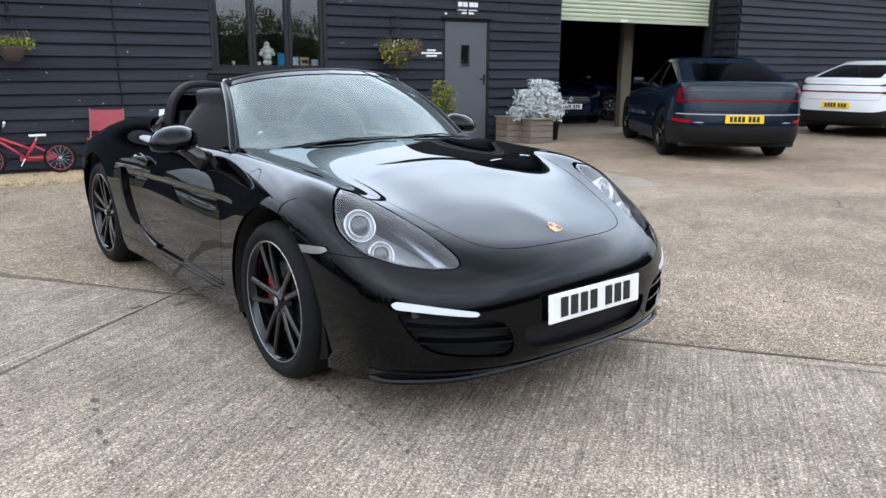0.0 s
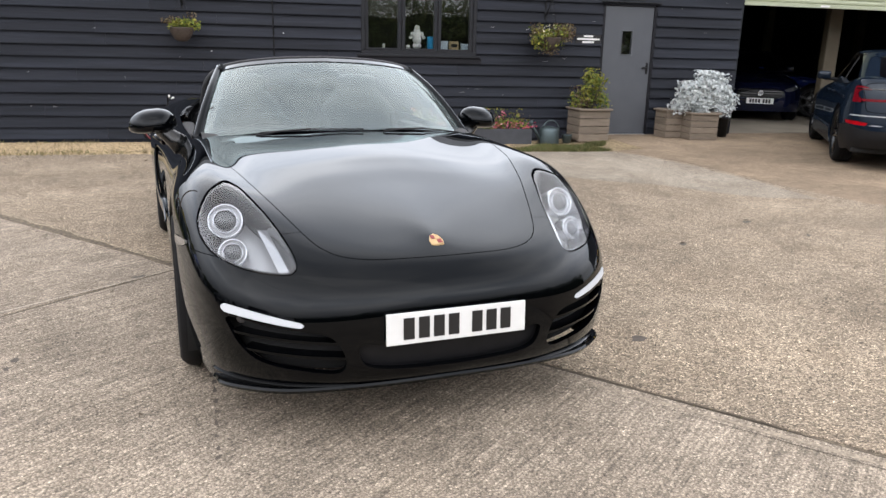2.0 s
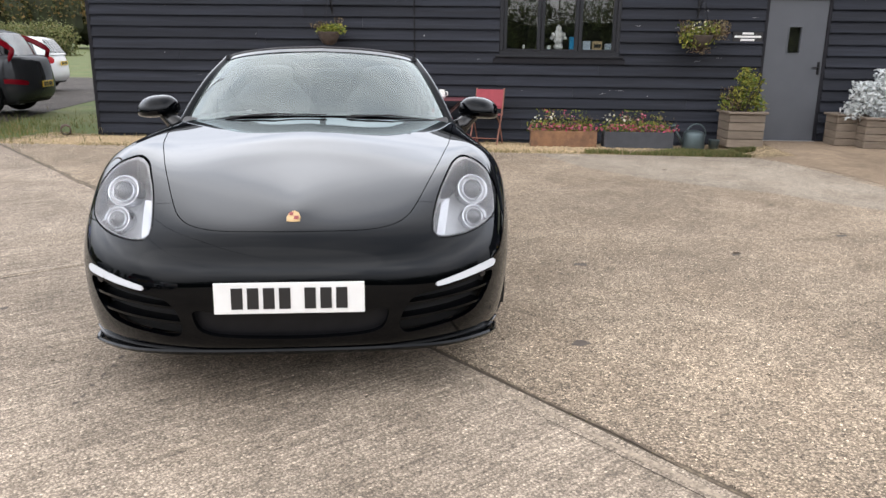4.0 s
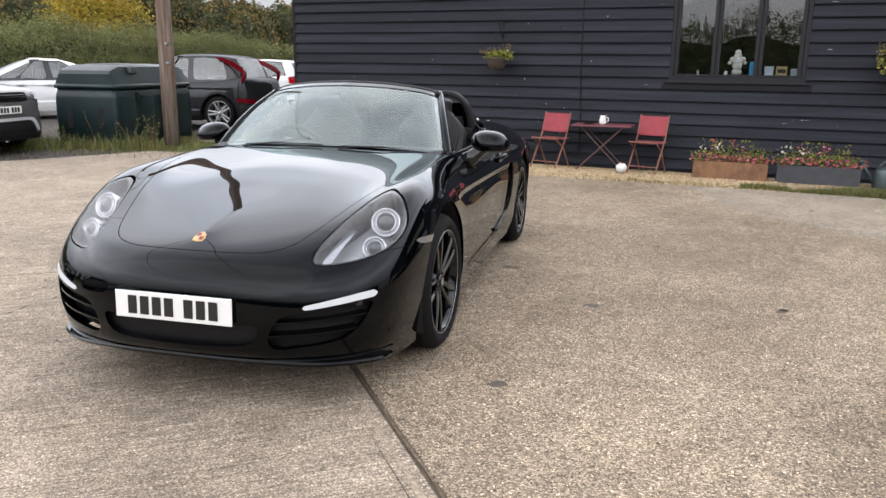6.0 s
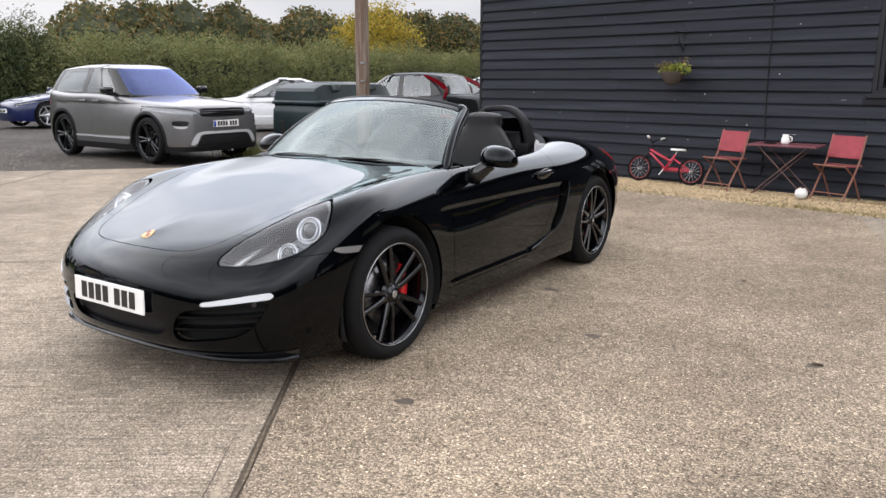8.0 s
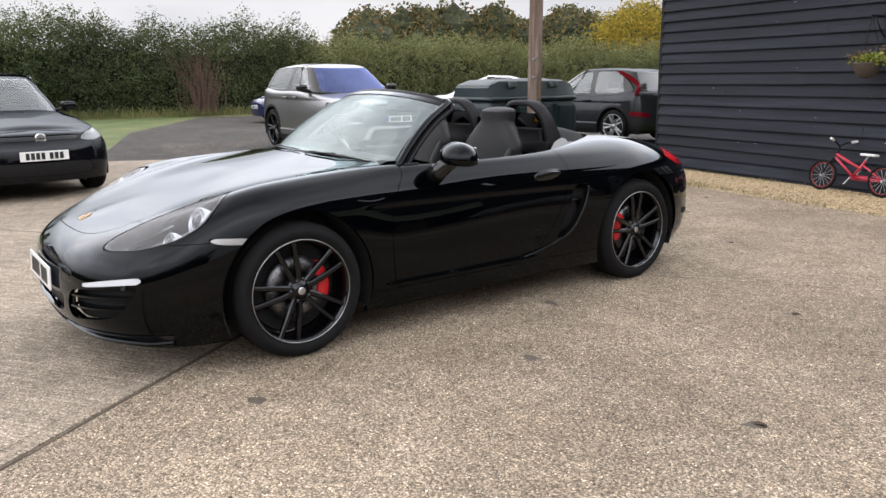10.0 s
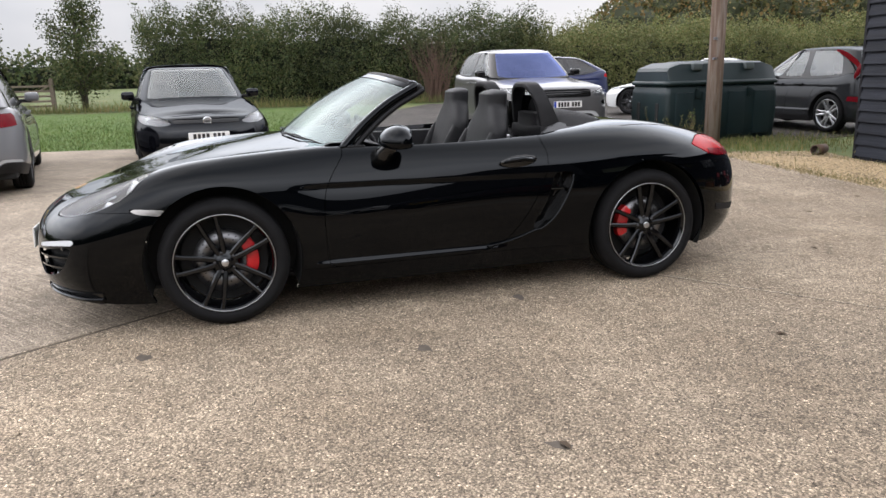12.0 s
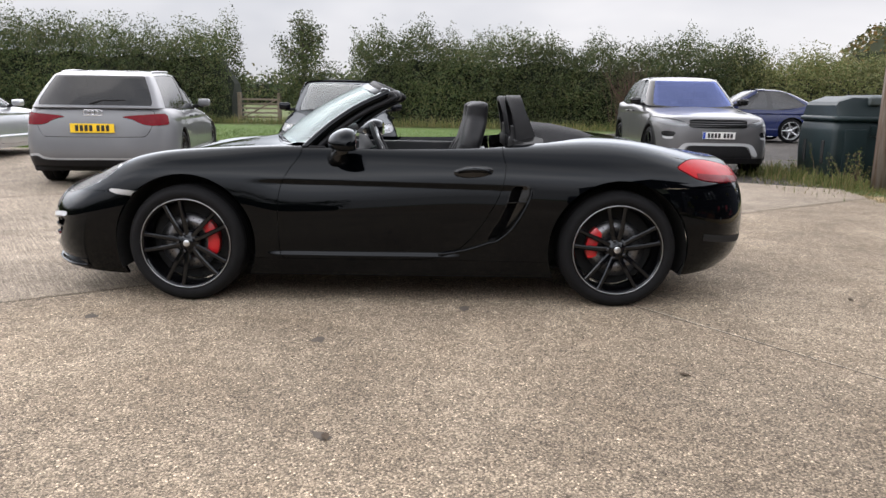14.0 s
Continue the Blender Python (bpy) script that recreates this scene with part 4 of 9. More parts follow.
def road_wheel(name, parent, x, y, z, out, steer, style):
    """A wheel with tyre, rim, spokes, disc and caliper; out: +1 for the left side."""
    R, rim, w, off = style["R"], style["rim"], style["w"], style.get("off", 0.0)
    hub = new(name)
    hub.parent = parent
    hub.matrix_basis = Matrix.Translation((x, y, z)) @ Matrix.Rotation(radians(steer), 4, "Z") @ (Matrix.Rotation(math.pi, 4, "Z") if out < 0 else Matrix())
    # local y points outwards; y = 0 is the outer face of the tyre
    sw = min(0.035, (R - rim) * 0.35)
    prof = [(rim - 0.004, -0.022), (rim + 0.012, -0.006), (rim + (R - rim) * 0.45, 0.0), (R - sw, -0.008), (R - 0.008, -0.028), (R, -0.05)]
    for k in range(1, 4):
        c = -0.05 - (w - 0.1) * k / 4
        prof += [(R, c + 0.006), (R - 0.007, c + 0.004), (R - 0.007, c - 0.004), (R, c - 0.006)]
    prof += [(R, -w + 0.05), (R - 0.008, -w + 0.028), (R - sw, -w + 0.008), (rim + 0.012, -w + 0.006), (rim - 0.004, -w + 0.022)]
    part("tyre", lathed(prof, 72), M["rubber"], hub, smooth=50)
    part("rim", lathed([(rim - 0.012, -w + 0.03), (rim - 0.03, -w * 0.55), (rim - 0.022, -0.05), (rim - 0.012, -0.016), (rim - 0.001, -0.012), (rim + 0.002, -0.022)], 72), M[style["mat"]], hub, smooth=40)
    if style.get("edge"):
        part("rim_edge", lathed([(rim - 0.0070, -0.0125), (rim - 0.006, -0.0105), (rim - 0.003, -0.0105), (rim - 0.0018, -0.0125)], 72), M["rim_edge"], hub, "bright machined rim edge", smooth=60)
    n = style["spokes"]
    for k in range(n):
        for s in style["pair"]:
            q = 2 * math.pi * k / n + style.get("turn", 0.3)
            bm = bmesh.new()
            r0, r1, f = 0.045, rim - 0.012, style["face"]
            rows = []
            for t in (0, 0.25, 0.6, 0.88, 1.0):
                r = r0 + (r1 - r0) * t
                sp = s * (0.012 + style["spread"] * t ** 0.8)
                hw = style["sw"] * (1.15 - 0.35 * t if t < 0.9 else 1.1)
                yy = f + (-0.014 + 0.03 * (1 - t) ** 2) * -1 if style.get("dish", True) else f
                yy = f - 0.018 * (1 - t) ** 2
                rows.append((r, sp, hw, yy))
            rings = []
            for r, sp, hw, yy in rows:
                ring = []
                for a, d in ((-1, -0.028), (-1, -0.006), (-0.55, 0.0), (0.55, 0.0), (1, -0.006), (1, -0.028)):
                    v = Vector((sp + a * hw, yy + d, r))
                    ring.append(bm.verts.new(Matrix.Rotation(q, 3, "Y") @ v))
                rings.append(ring)
            for a, b in zip(rings, rings[1:]):
                for i in range(6):
                    bm.faces.new((a[i], a[(i + 1) % 6], b[(i + 1) % 6], b[i]))
            bmesh.ops.recalc_face_normals(bm, faces=bm.faces)
            part("spoke", bm, M[style["mat"]], hub, smooth=40)
    f = style["face"]
    part("hub", lathed([(0.075, f - 0.06), (0.072, f - 0.03), (0.055, f - 0.02), (0.036, f - 0.016), (0.034, f - 0.010), (0.028, f - 0.006), (0.0005, f - 0.005)], 28), M[style["mat"]], hub, smooth=40)
    cap = part("centre_cap", lathed([(0.019, f - 0.0055), (0.016, f - 0.0035), (0.0005, f - 0.003)], 20), M["silver"], hub, "silver crest centre cap", smooth=60)
    for k in range(5):
        q = 2 * math.pi * k / 5
        part("wheel_bolt", lathed([(0.009, f - 0.03), (0.009, f - 0.015), (0.005, f - 0.012), (0.0005, f - 0.012)], 8, m=Matrix.Translation((0.052 * math.cos(q), 0, 0.052 * math.sin(q)))), M["lamp_black"], hub)
    bd = style.get("disc", 0.16)
    part("brake_disc", lathed([(0.07, f - 0.07), (0.072, f - 0.062), (bd, f - 0.062), (bd, f - 0.09), (0.07, f - 0.09)], 56), M["disc"], hub, "drilled steel brake disc", smooth=30)
    if style.get("holes"):
        bm = bmesh.new()
        for ring, count in ((0.095, 16), (0.118, 20), (0.140, 24)):
            for k in range(count):
                q = 2 * math.pi * (k + ring * 20) / count
                bmesh.ops.create_circle(bm, cap_ends=True, segments=6, radius=0.0042, matrix=Matrix.Translation((ring * math.cos(q), f - 0.0612, ring * math.sin(q))) @ Matrix.Rotation(-math.pi / 2, 4, "X"))
        tagged(part("disc_drilling", bm, M["gap"], hub), kind="stuff")
    part("wheel_backing", lathed([(rim - 0.035, -w * 0.62), (0.0005, -w * 0.62)], 32), M["gap"], hub)
    return hub


def caliper(parent, x, y, z, out, ang, bd):
    """A fixed caliper hugging the disc at the angle ang (degrees from straight back, going up)."""
    bm = bmesh.new()
    rows = []
    for k in range(9):
        q = radians(ang - 34 + 68 * k / 8)
        ends = 1.0 if 0 < k < 8 else 0.82
        ring = []
        for r, d in ((bd - 0.055, -0.035), (bd - 0.055, 0.0), (bd - 0.048, 0.012), (bd - 0.01, 0.016 * ends), (bd + 0.014, 0.004), (bd + 0.014, -0.045)):
            r = (r - bd) * ends + bd
            ring.append(bm.verts.new((-r * math.cos(q), d, r * math.sin(q))))
        rows.append(ring)
    for a, b in zip(rows, rows[1:]):
        for i in range(6):
            bm.faces.new((a[i], a[(i + 1) % 6], b[(i + 1) % 6], b[i]))
    bm.faces.new(rows[0])
    bm.faces.new(rows[-1][::-1])
    bmesh.ops.recalc_face_normals(bm, faces=bm.faces)
    for v in bm.verts:
        v.co = Vector((x + v.co.x, y + out * v.co.y, z + v.co.z))
    if out < 0:
        bmesh.ops.reverse_faces(bm, faces=bm.faces)
    return part("brake_caliper", bm, M["caliper"], parent, "red brake caliper", smooth=40)


def number_plate(parent, m, yellow=False, band=False, groups=(4, 3), w=0.52, h=0.111):
    """A plate whose characters are plain bars."""
    p = part("number_plate", boxed(-w / 2, w / 2, -0.004, 0.004, -h / 2, h / 2, 0.002), M["plate_yellow" if yellow else "plate_white"], parent, ("yellow" if yellow else "white") + " plate with dark bars for characters")
    p.matrix_basis = m
    total = sum(groups) + 0.6
    pitch = w * 0.80 / total
    x = -w * 0.40 + (0.02 if band else 0)
    for g in groups:
        for _ in range(g):
            part("character_bar", boxed(x + pitch * 0.14, x + pitch * 0.86, -0.0065, -0.0045, -h * 0.34, h * 0.34), M["plate_ink"], p)
            x += pitch
        x += pitch * 0.6
    if band:
        part("plate_band", boxed(-w / 2 + 0.004, -w / 2 + 0.045, -0.0062, -0.0045, -h / 2 + 0.005, h / 2 - 0.005), M["plate_blue"], p)
    return p


def roadster():
    car = thing("roadster", pose(2.178, 3.165, 0, 0, 0, -81.8), "glossy black two-seat roadster, roof down, on the concrete yard", "car")
    net = np.array(LINES).transpose(1, 0, 2)
    A0, F0 = spline_net(net, 10, 20)
    skin = (creased(A0), F0)
    whole = skin
    X, Y, Z = (lambda A: A[:, 0]), (lambda A: A[:, 1]), (lambda A: A[:, 2])
    smooth = lambda pts, per=6: catmull(pts, per, True)

    half = [(.842, .15), (.825, .27), (.785, .365), (.72, .425), (.62, .468), (.45, .525), (.3, .572), (.15, .612), (0, .648), (-.3, .69), (-.50, .712), (-.575, .70), (-.52, .60), (-.46, .40), (-.42, .20)]
    hood_line = smooth([(.848, 0), *half, (-.41, 0), *[(a, -b) for a, b in reversed(half)]])
    lamp_line = smooth([(.70, .832), (.765, .80), (.808, .72), (.785, .65), (.70, .612), (.60, .60), (.53, .606), (.515, .645), (.55, .72), (.61, .79), (.65, .82)])
    drl_line = np.array([(.512, .442), (.518, .459), (.56, .467), (.63, .480), (.70, .492), (.752, .499), (.766, .488), (.762, .470), (.70, .464), (.62, .453), (.55, .444)])
    vent_line = smooth([(.505, .428), (.62, .44), (.745, .458), (.74, .41), (.70, .345), (.635, .305), (.50, .285), (.41, .278), (.385, .31), (.40, .37), (.44, .415)], 5)
    mid_line = smooth([(0, .378), (.24, .378), (.335, .385), (.345, .36), (.32, .305), (.25, .285), (.12, .278), (0, .276), (-.12, .278), (-.25, .285), (-.32, .305), (-.345, .36), (-.335, .385), (-.24, .378)], 5)
    door_line = smooth([(-.70, .95), (-.66, .85), (-.60, .765), (-.555, .67), (-.54, .55), (-.543, .40), (-.556, .285), (-.60, .264), (-.80, .262), (-1.1, .262), (-1.36, .266), (-1.48, .285), (-1.58, .33),
                        (-1.67, .42), (-1.75, .54), (-1.81, .66), (-1.837, .78), (-1.825, .86), (-1.775, .95), (-1.4, 1.0), (-1.0, 1.0)], 6)
    scoop_line = smooth([(-1.742, .362), (-1.80, .375), (-1.875, .44), (-1.94, .54), (-1.985, .635), (-1.992, .685), (-1.955, .705), (-1.90, .703), (-1.868, .68), (-1.845, .60), (-1.80, .50), (-1.75, .42)], 6)
    tail_line = smooth([(-2.815, .812), (-2.86, .838), (-2.92, .852), (-3.02, .846), (-3.14, .824), (-3.26, .795), (-3.33, .772), (-3.33, .725), (-3.24, .718), (-3.12, .722), (-3.0, .735), (-2.93, .75), (-2.87, .78)], 6)
    pit_line = smooth([(-.44, 0), (-.46, .25), (-.505, .45), (-.585, .625), (-.66, .705), (-.76, .738), (-1.1, .748), (-1.5, .747), (-1.76, .735), (-1.95, .70), (-2.15, .635), (-2.31, .56), (-2.375, .46), (-2.39, .25), (-2.39, 0),
                       (-2.39, -.25), (-2.375, -.46), (-2.31, -.56), (-2.15, -.635), (-1.95, -.70), (-1.76, -.735), (-1.5, -.747), (-1.1, -.748), (-.76, -.738), (-.66, -.705), (-.585, -.625), (-.505, -.45), (-.46, -.25)], 6)
    deck_line = smooth([(-2.44, 0), (-2.45, .30), (-2.48, .44), (-2.60, .475), (-2.80, .47), (-2.98, .425), (-3.10, .30), (-3.155, .12), (-3.16, 0), (-3.155, -.12), (-3.10, -.30), (-2.98, -.425), (-2.80, -.47), (-2.60, -.475), (-2.48, -.44), (-2.45, -.30)], 6)

    def outline(poly, a, b, where=None):
        def g(A):
            d = inside(A[:, [a, b]], poly)
            return d if where is None else np.where(where(A), d, -9.0)
        return g

    hood = outline(hood_line, 0, 1, lambda A: A[:, 2] > .55)
    lamp = outline(lamp_line, 1, 2, lambda A: A[:, 0] > .12)
    drl = outline(drl_line, 1, 2, lambda A: A[:, 0] > .4)
    vent = outline(vent_line, 1, 2, lambda A: A[:, 0] > .4)
    mid = outline(mid_line, 1, 2, lambda A: A[:, 0] > .4)
    door = outline(door_line, 0, 2, lambda A: A[:, 1] > .3)
    scoop = outline(scoop_line, 0, 2, lambda A: A[:, 1] > .3)
    tail = outline(tail_line, 0, 2, lambda A: (A[:, 1] > .3) & (A[:, 0] < -2.5))
    pit = outline(pit_line, 0, 1, lambda A: A[:, 2] > .7)
    deck = outline(deck_line, 0, 1, lambda A: A[:, 2] > .8)
    arch_f = lambda A: np.where(A[:, 1] > .4, .402 - np.hypot(A[:, 0] + .008, A[:, 2] - .338), -9)
    arch_r = lambda A: np.where(A[:, 1] > .4, .402 - np.hypot(A[:, 0] - AXLE_R, A[:, 2] - .338), -9)
    marker = outline(smooth([(.245, .612), (.25, .636), (.33, .645), (.425, .648), (.40, .625), (.33, .614)], 4), 0, 2, lambda A: A[:, 1] > .5)
    sill = lambda A: .262 - A[:, 2]
    bumper_f = lambda A: np.where(A[:, 0] > .1, np.maximum(A[:, 0] - .625, np.minimum(.632 - A[:, 2], A[:, 0] - .15)), -9)
    bumper_r = lambda A: np.where(A[:, 0] < -2.5, np.maximum(-3.28 - A[:, 0], .70 - A[:, 2]), -9)

    skin = cut(cut(cut(skin, arch_f, -1), arch_r, -1), pit, -1)
    g = 0.0018
    both = lambda s: joined(s, mirrored(s))

    def pair(name, s, material, label="", **k):
        panel(name, s, material, car, label, **k)
        panel(name, mirrored(s), material, car, label, **k)

    panel("bonnet", both(cut(skin, hood, 1, g)), M["paint_black"], car)
    rest = cut(skin, hood, -1, g)
    lamps = cut(rest, lamp, 1, 0.003)
    rest = cut(rest, lamp, -1, 0.002)
    pair("side_marker", cut(rest, marker, 1, 0.001), M["amber"], "clear side marker lamp", lip=0.01, lift=0.002)
    rest = cut(rest, marker, -1, 0.001)
    tails = cut(rest, tail, 1, 0.002)
    rest = cut(rest, tail, -1, 0.002)
    panel("engine_lid", both(cut(rest, deck, 1, g)), M["paint_black"], car)
    rest = cut(rest, deck, -1, g)
    doors = cut(rest, door, 1, g)
    rest = cut(rest, door, -1, g)
    rest = cut(rest, scoop, -1)
    front = cut(rest, bumper_f, 1, 0.0012)
    rest = cut(rest, bumper_f, -1, 0.0012)
    nose = cut(cut(cut(front, drl, -1), vent, -1), mid, -1)
    panel("front_bumper", both(nose), M["paint_black"], car, lip=0.02)
    pair("running_lamp", cut(front, drl, 1, 0.0005), M["drl"], "lit white running lamp strip", lip=0.008, lift=0.003)
    rear = cut(rest, bumper_r, 1, 0.0012)
    rest = cut(rest, bumper_r, -1, 0.0012)
    panel("rear_bumper", both(rear), M["paint_black"], car, lip=0.02)
    skirts = cut(cut(rest, sill, 1, 0.001), lambda A: np.minimum(-.3 - A[:, 0], A[:, 0] + 2.15), 1)
    pair("side_skirt", skirts, M["paint_black"], lip=0.02)
    upper = cut(rest, sill, -1, 0.001)
    fender = cut(upper, lambda A: A[:, 0] + 1.2, 1)
    quarter = cut(upper, lambda A: A[:, 0] + 1.2, -1)
    cap = lambda A: .072 - np.hypot(A[:, 0] + .27, A[:, 2] - .79)
    panel("front_wing", fender, M["paint_black"], car, lip=0.02)
    panel("front_wing", mirrored(cut(fender, cap, -1, 0.0015)), M["paint_black"], car, lip=0.02)
    panel("fuel_flap", mirrored(cut(fender, cap, 1, 0.0015)), M["paint_black"], car, lip=0.01)
    pair("rear_quarter", quarter, M["paint_black"], lip=0.02)
    for s in (1, -1):
        d = panel("door", doors if s > 0 else mirrored(doors), M["paint_black"], car, lip=0.03)
        # pull handle in its cup
        hb = bmesh.new()
        bmesh.ops.create_uvsphere(hb, u_segments=20, v_segments=10, radius=1.0, matrix=Matrix.Translation((-1.655, s * .862, .775)) @ Matrix.Rotation(radians(4), 4, "Y") @ Matrix.Diagonal((.112, .010, .034, 1)))
        part("handle_cup", hb, M["gloss_plastic"], d, "dark oval handle cup", smooth=60)
        part("door_handle", tubed([(-1.565, s * .862, .770), (-1.60, s * .886, .784), (-1.66, s * .893, .789), (-1.72, s * .887, .784), (-1.752, s * .866, .772)], [.008, .013, .015, .013, .008], 10), M["paint_black"], d, smooth=60)
        # inner card and sill of the door
        card = bmesh.new()
        box(card, -1.74, -.72, s * .66, s * .735, .30, .862, 0.02, 2)
        part("door_card", card, M["leather"], d, "black leather door card", smooth=40)
        part("arm_rest", boxed(-1.55, -1.05, s * .60, s * .67, .58, .64, 0.02, 2), M["leather"], d, smooth=40)

    # front apertures: dark cavity, slats, and the shell behind
    for s in (1, -1):
        v = cut(cut(whole, lambda A: np.where(A[:, 0] > .4, 1.0, -1.0), 1), outline(vent_line, 1, 2), 1, -0.03)
        v = v if s > 0 else mirrored(v)
        grille = panel("air_intake", v, M["gap"], car, "black slatted air intake", lip=0.0, lift=-0.055)
        for zc, th in ((.392, .0045), (.338, .0045)):
            band = cut(cut(cut(front, vent, 1, -0.002), lambda A: A[:, 2] - zc - .05 * (A[:, 1] - .5) + th, 1), lambda A: zc + .05 * (A[:, 1] - .5) + th - A[:, 2], 1)
            band = band if s > 0 else mirrored(band)
            panel("slat", band, M["paint_black"], grille, lip=0.05, lift=-0.006)
        pk = bmesh.new()
        lathe(pk, [(0.016, -0.01), (0.016, 0.004), (0.012, 0.007), (0.0005, 0.007)], 16, m=Matrix.Translation((.775, s * .705, .455)) @ Matrix.Rotation(radians(-58 if s > 0 else -122), 4, "Z"))
        part("parking_sensor", pk, M["lamp_black"], grille)
    c = both(cut(cut(whole, lambda A: np.where(A[:, 0] > .4, 1.0, -1.0), 1), outline(mid_line, 1, 2), 1, -0.05))
    panel("lower_grille", c, M["plastic"], car, "matt black lower air intake", lip=0.0, lift=-0.035)
    lipline = both(cut(cut(front, lambda A: .222 - A[:, 2], 1), lambda A: A[:, 0] - .60, 1))
    panel("front_splitter", lipline, M["gloss_plastic"], car, "gloss black front splitter lip", lip=0.03, lift=0.006)
    lip_line = [(.58, -.772, .172), (.69, -.738, .180), (.832, -.562, .192), (.897, -.302, .203), (.913, 0, .207), (.897, .302, .203), (.832, .562, .192), (.69, .738, .180), (.58, .772, .172)]
    blade_b, rings_b = bmesh.new(), []
    for q in catmull(lip_line, 6):
        out_ = Vector((q[0] + .35, q[1], 0)).normalized()
        rings_b.append([blade_b.verts.new(Vector(q) + out_ * a + Vector((0, 0, b))) for a, b in ((-.05, .022), (.006, .018), (.030, .020), (.036, .013), (.030, .002), (-.05, -.008))])
    for a, b in zip(rings_b, rings_b[1:]):
        for k in range(6):
            blade_b.faces.new((a[k], a[(k + 1) % 6], b[(k + 1) % 6], b[k]))
    blade_b.faces.new(rings_b[0])
    blade_b.faces.new(rings_b[-1][::-1])
    bmesh.ops.recalc_face_normals(blade_b, faces=blade_b.faces)
    part("front_lip", blade_b, M["paint_black"], car, smooth=35)
    for s in (-.31, .31):
        pk = lathed([(0.016, -0.01), (0.016, 0.002), (0.012, 0.004), (0.0005, 0.004)], 16, m=Matrix.Translation((.943 - .02, s * 1.05, .515)) @ Matrix.Rotation(radians(-90), 4, "Z"))
        part("parking_sensor", pk, M["paint_black"], car, smooth=40)
    number_plate(car, pose(.992, 0, .437, -3, 0, 90))

    # bonnet badge
    bd = bmesh.new()
    shield = [(0, .036), (.024, .031), (.027, .005), (.018, -.022), (0, -.037), (-.018, -.022), (-.027, .005), (-.024, .031)]
    bv = [bd.verts.new((x, y, 0.0)) for x, y in shield]
    bf = bd.faces.new(bv)
    ex = bmesh.ops.extrude_face_region(bd, geom=[bf])
    for v in [q for q in ex["geom"] if isinstance(q, bmesh.types.BMVert)]:
        v.co.z += 0.004
        v.co.x *= .92
        v.co.y *= .92
    bmesh.ops.recalc_face_normals(bd, faces=bd.faces)
    badge = part("bonnet_badge", bd, M["gold"], car, "small gold enamel shield badge")
    badge.matrix_basis = pose(.760, 0, .6765, 0, 22, 0) @ pose(0, 0, 0, 0, 0, -90)
    part("badge_field", boxed(-.019, -.002, .002, .024, .0042, .0052), M["badge_red"], badge)
    part("badge_field", boxed(.002, .017, -.022, -.002, .0042, .0052), M["badge_red"], badge)

    # head lamps: cover, tub, two projectors, indicator bar
    for s in (1, -1):
        sk = lamps if s > 0 else mirrored(lamps)
        unit = panel("headlamp", sk, M["lamp_grey"], car, "clear headlamp with twin projectors", lip=0.0, lift=-0.12)
        panel("lamp_rim", joined(cut(sk, lambda A: inside(np.abs(A[:, [1, 2]]), lamp_line) - .008, -1), (np.zeros((0, 8)), [])), M["lamp_black"], unit, lip=0.11, lift=-0.004)
        panel("lamp_cover", sk, M["lamp_glass"], unit, "clear lamp cover", lip=0.0, lift=-0.001).visible_shadow = False
        for (px, py, pz, r) in ((.425, .708, .714, .065), (.556, .700, .626, .052)):
            mm = Matrix.Translation((px, s * py, pz)) @ Matrix.Rotation(radians(-90 + s * 10), 4, "Z") @ Matrix.Rotation(radians(24), 4, "X")
            part("lamp_ring", lathed([(r, -.06), (r, .002), (r - .003, .006), (r - .007, .003), (r - .008, -.01)], 40, m=mm), M["lamp_silver"], unit, smooth=40)
            part("lamp_bowl", lathed([(r - .008, -.004), (r * .70, -.016), (r * .68, -.012)], 40, m=mm), M["lamp_grey"], unit, smooth=60)
            part("lens_ring", lathed([(r * .70, -.02), (r * .69, .004), (r * .64, .006), (r * .62, -.004)], 36, m=mm), M["lamp_silver"], unit, smooth=60)
            part("projector", lathed([(r * .63, -.01), (r * .58, .002), (r * .45, .010), (r * .25, .016), (.0005, .018)], 30, m=mm), M["lens_dark"], unit, "dark glass projector lens", smooth=60)
        bar = cut(cut(sk, lambda A: .018 - np.abs(np.abs(A[:, 1]) - .572 - .25 * (A[:, 2] - .67)), 1), lambda A: .062 - np.abs(A[:, 2] - .675), 1)
        panel("indicator_bar", bar, M["lamp_silver"], unit, lip=0.01, lift=-0.05)

    # tail lamps
    for s in (1, -1):
        sk = tails if s > 0 else mirrored(tails)
        tl = panel("tail_lamp", sk, M["lens_red"], car, "red wrap-round tail lamp", lip=0.02, lift=0.002)
        low = cut(cut(sk, lambda A: .772 - A[:, 2] + .1 * (A[:, 0] + 3.0), 1, 0), lambda A: -2.93 - A[:, 0], 1)
        panel("lamp_section", low, M["lens_dark_red"], tl, "darker red lower lamp section", lip=0.01, lift=0.005)
    slot = cut(cut(cut(whole, lambda A: .020 - np.abs(A[:, 2] - .405 - .12 * (A[:, 0] + 3.1)), 1), lambda A: -2.98 - A[:, 0], 1), lambda A: A[:, 1] - .45, 1)
    for sl in (slot, mirrored(slot)):
        panel("bumper_slot", sl, M["gap"], car, lip=0.0, lift=0.0025)
    number_plate(car, pose(-3.392, 0, .46, 4, 0, -90), True)

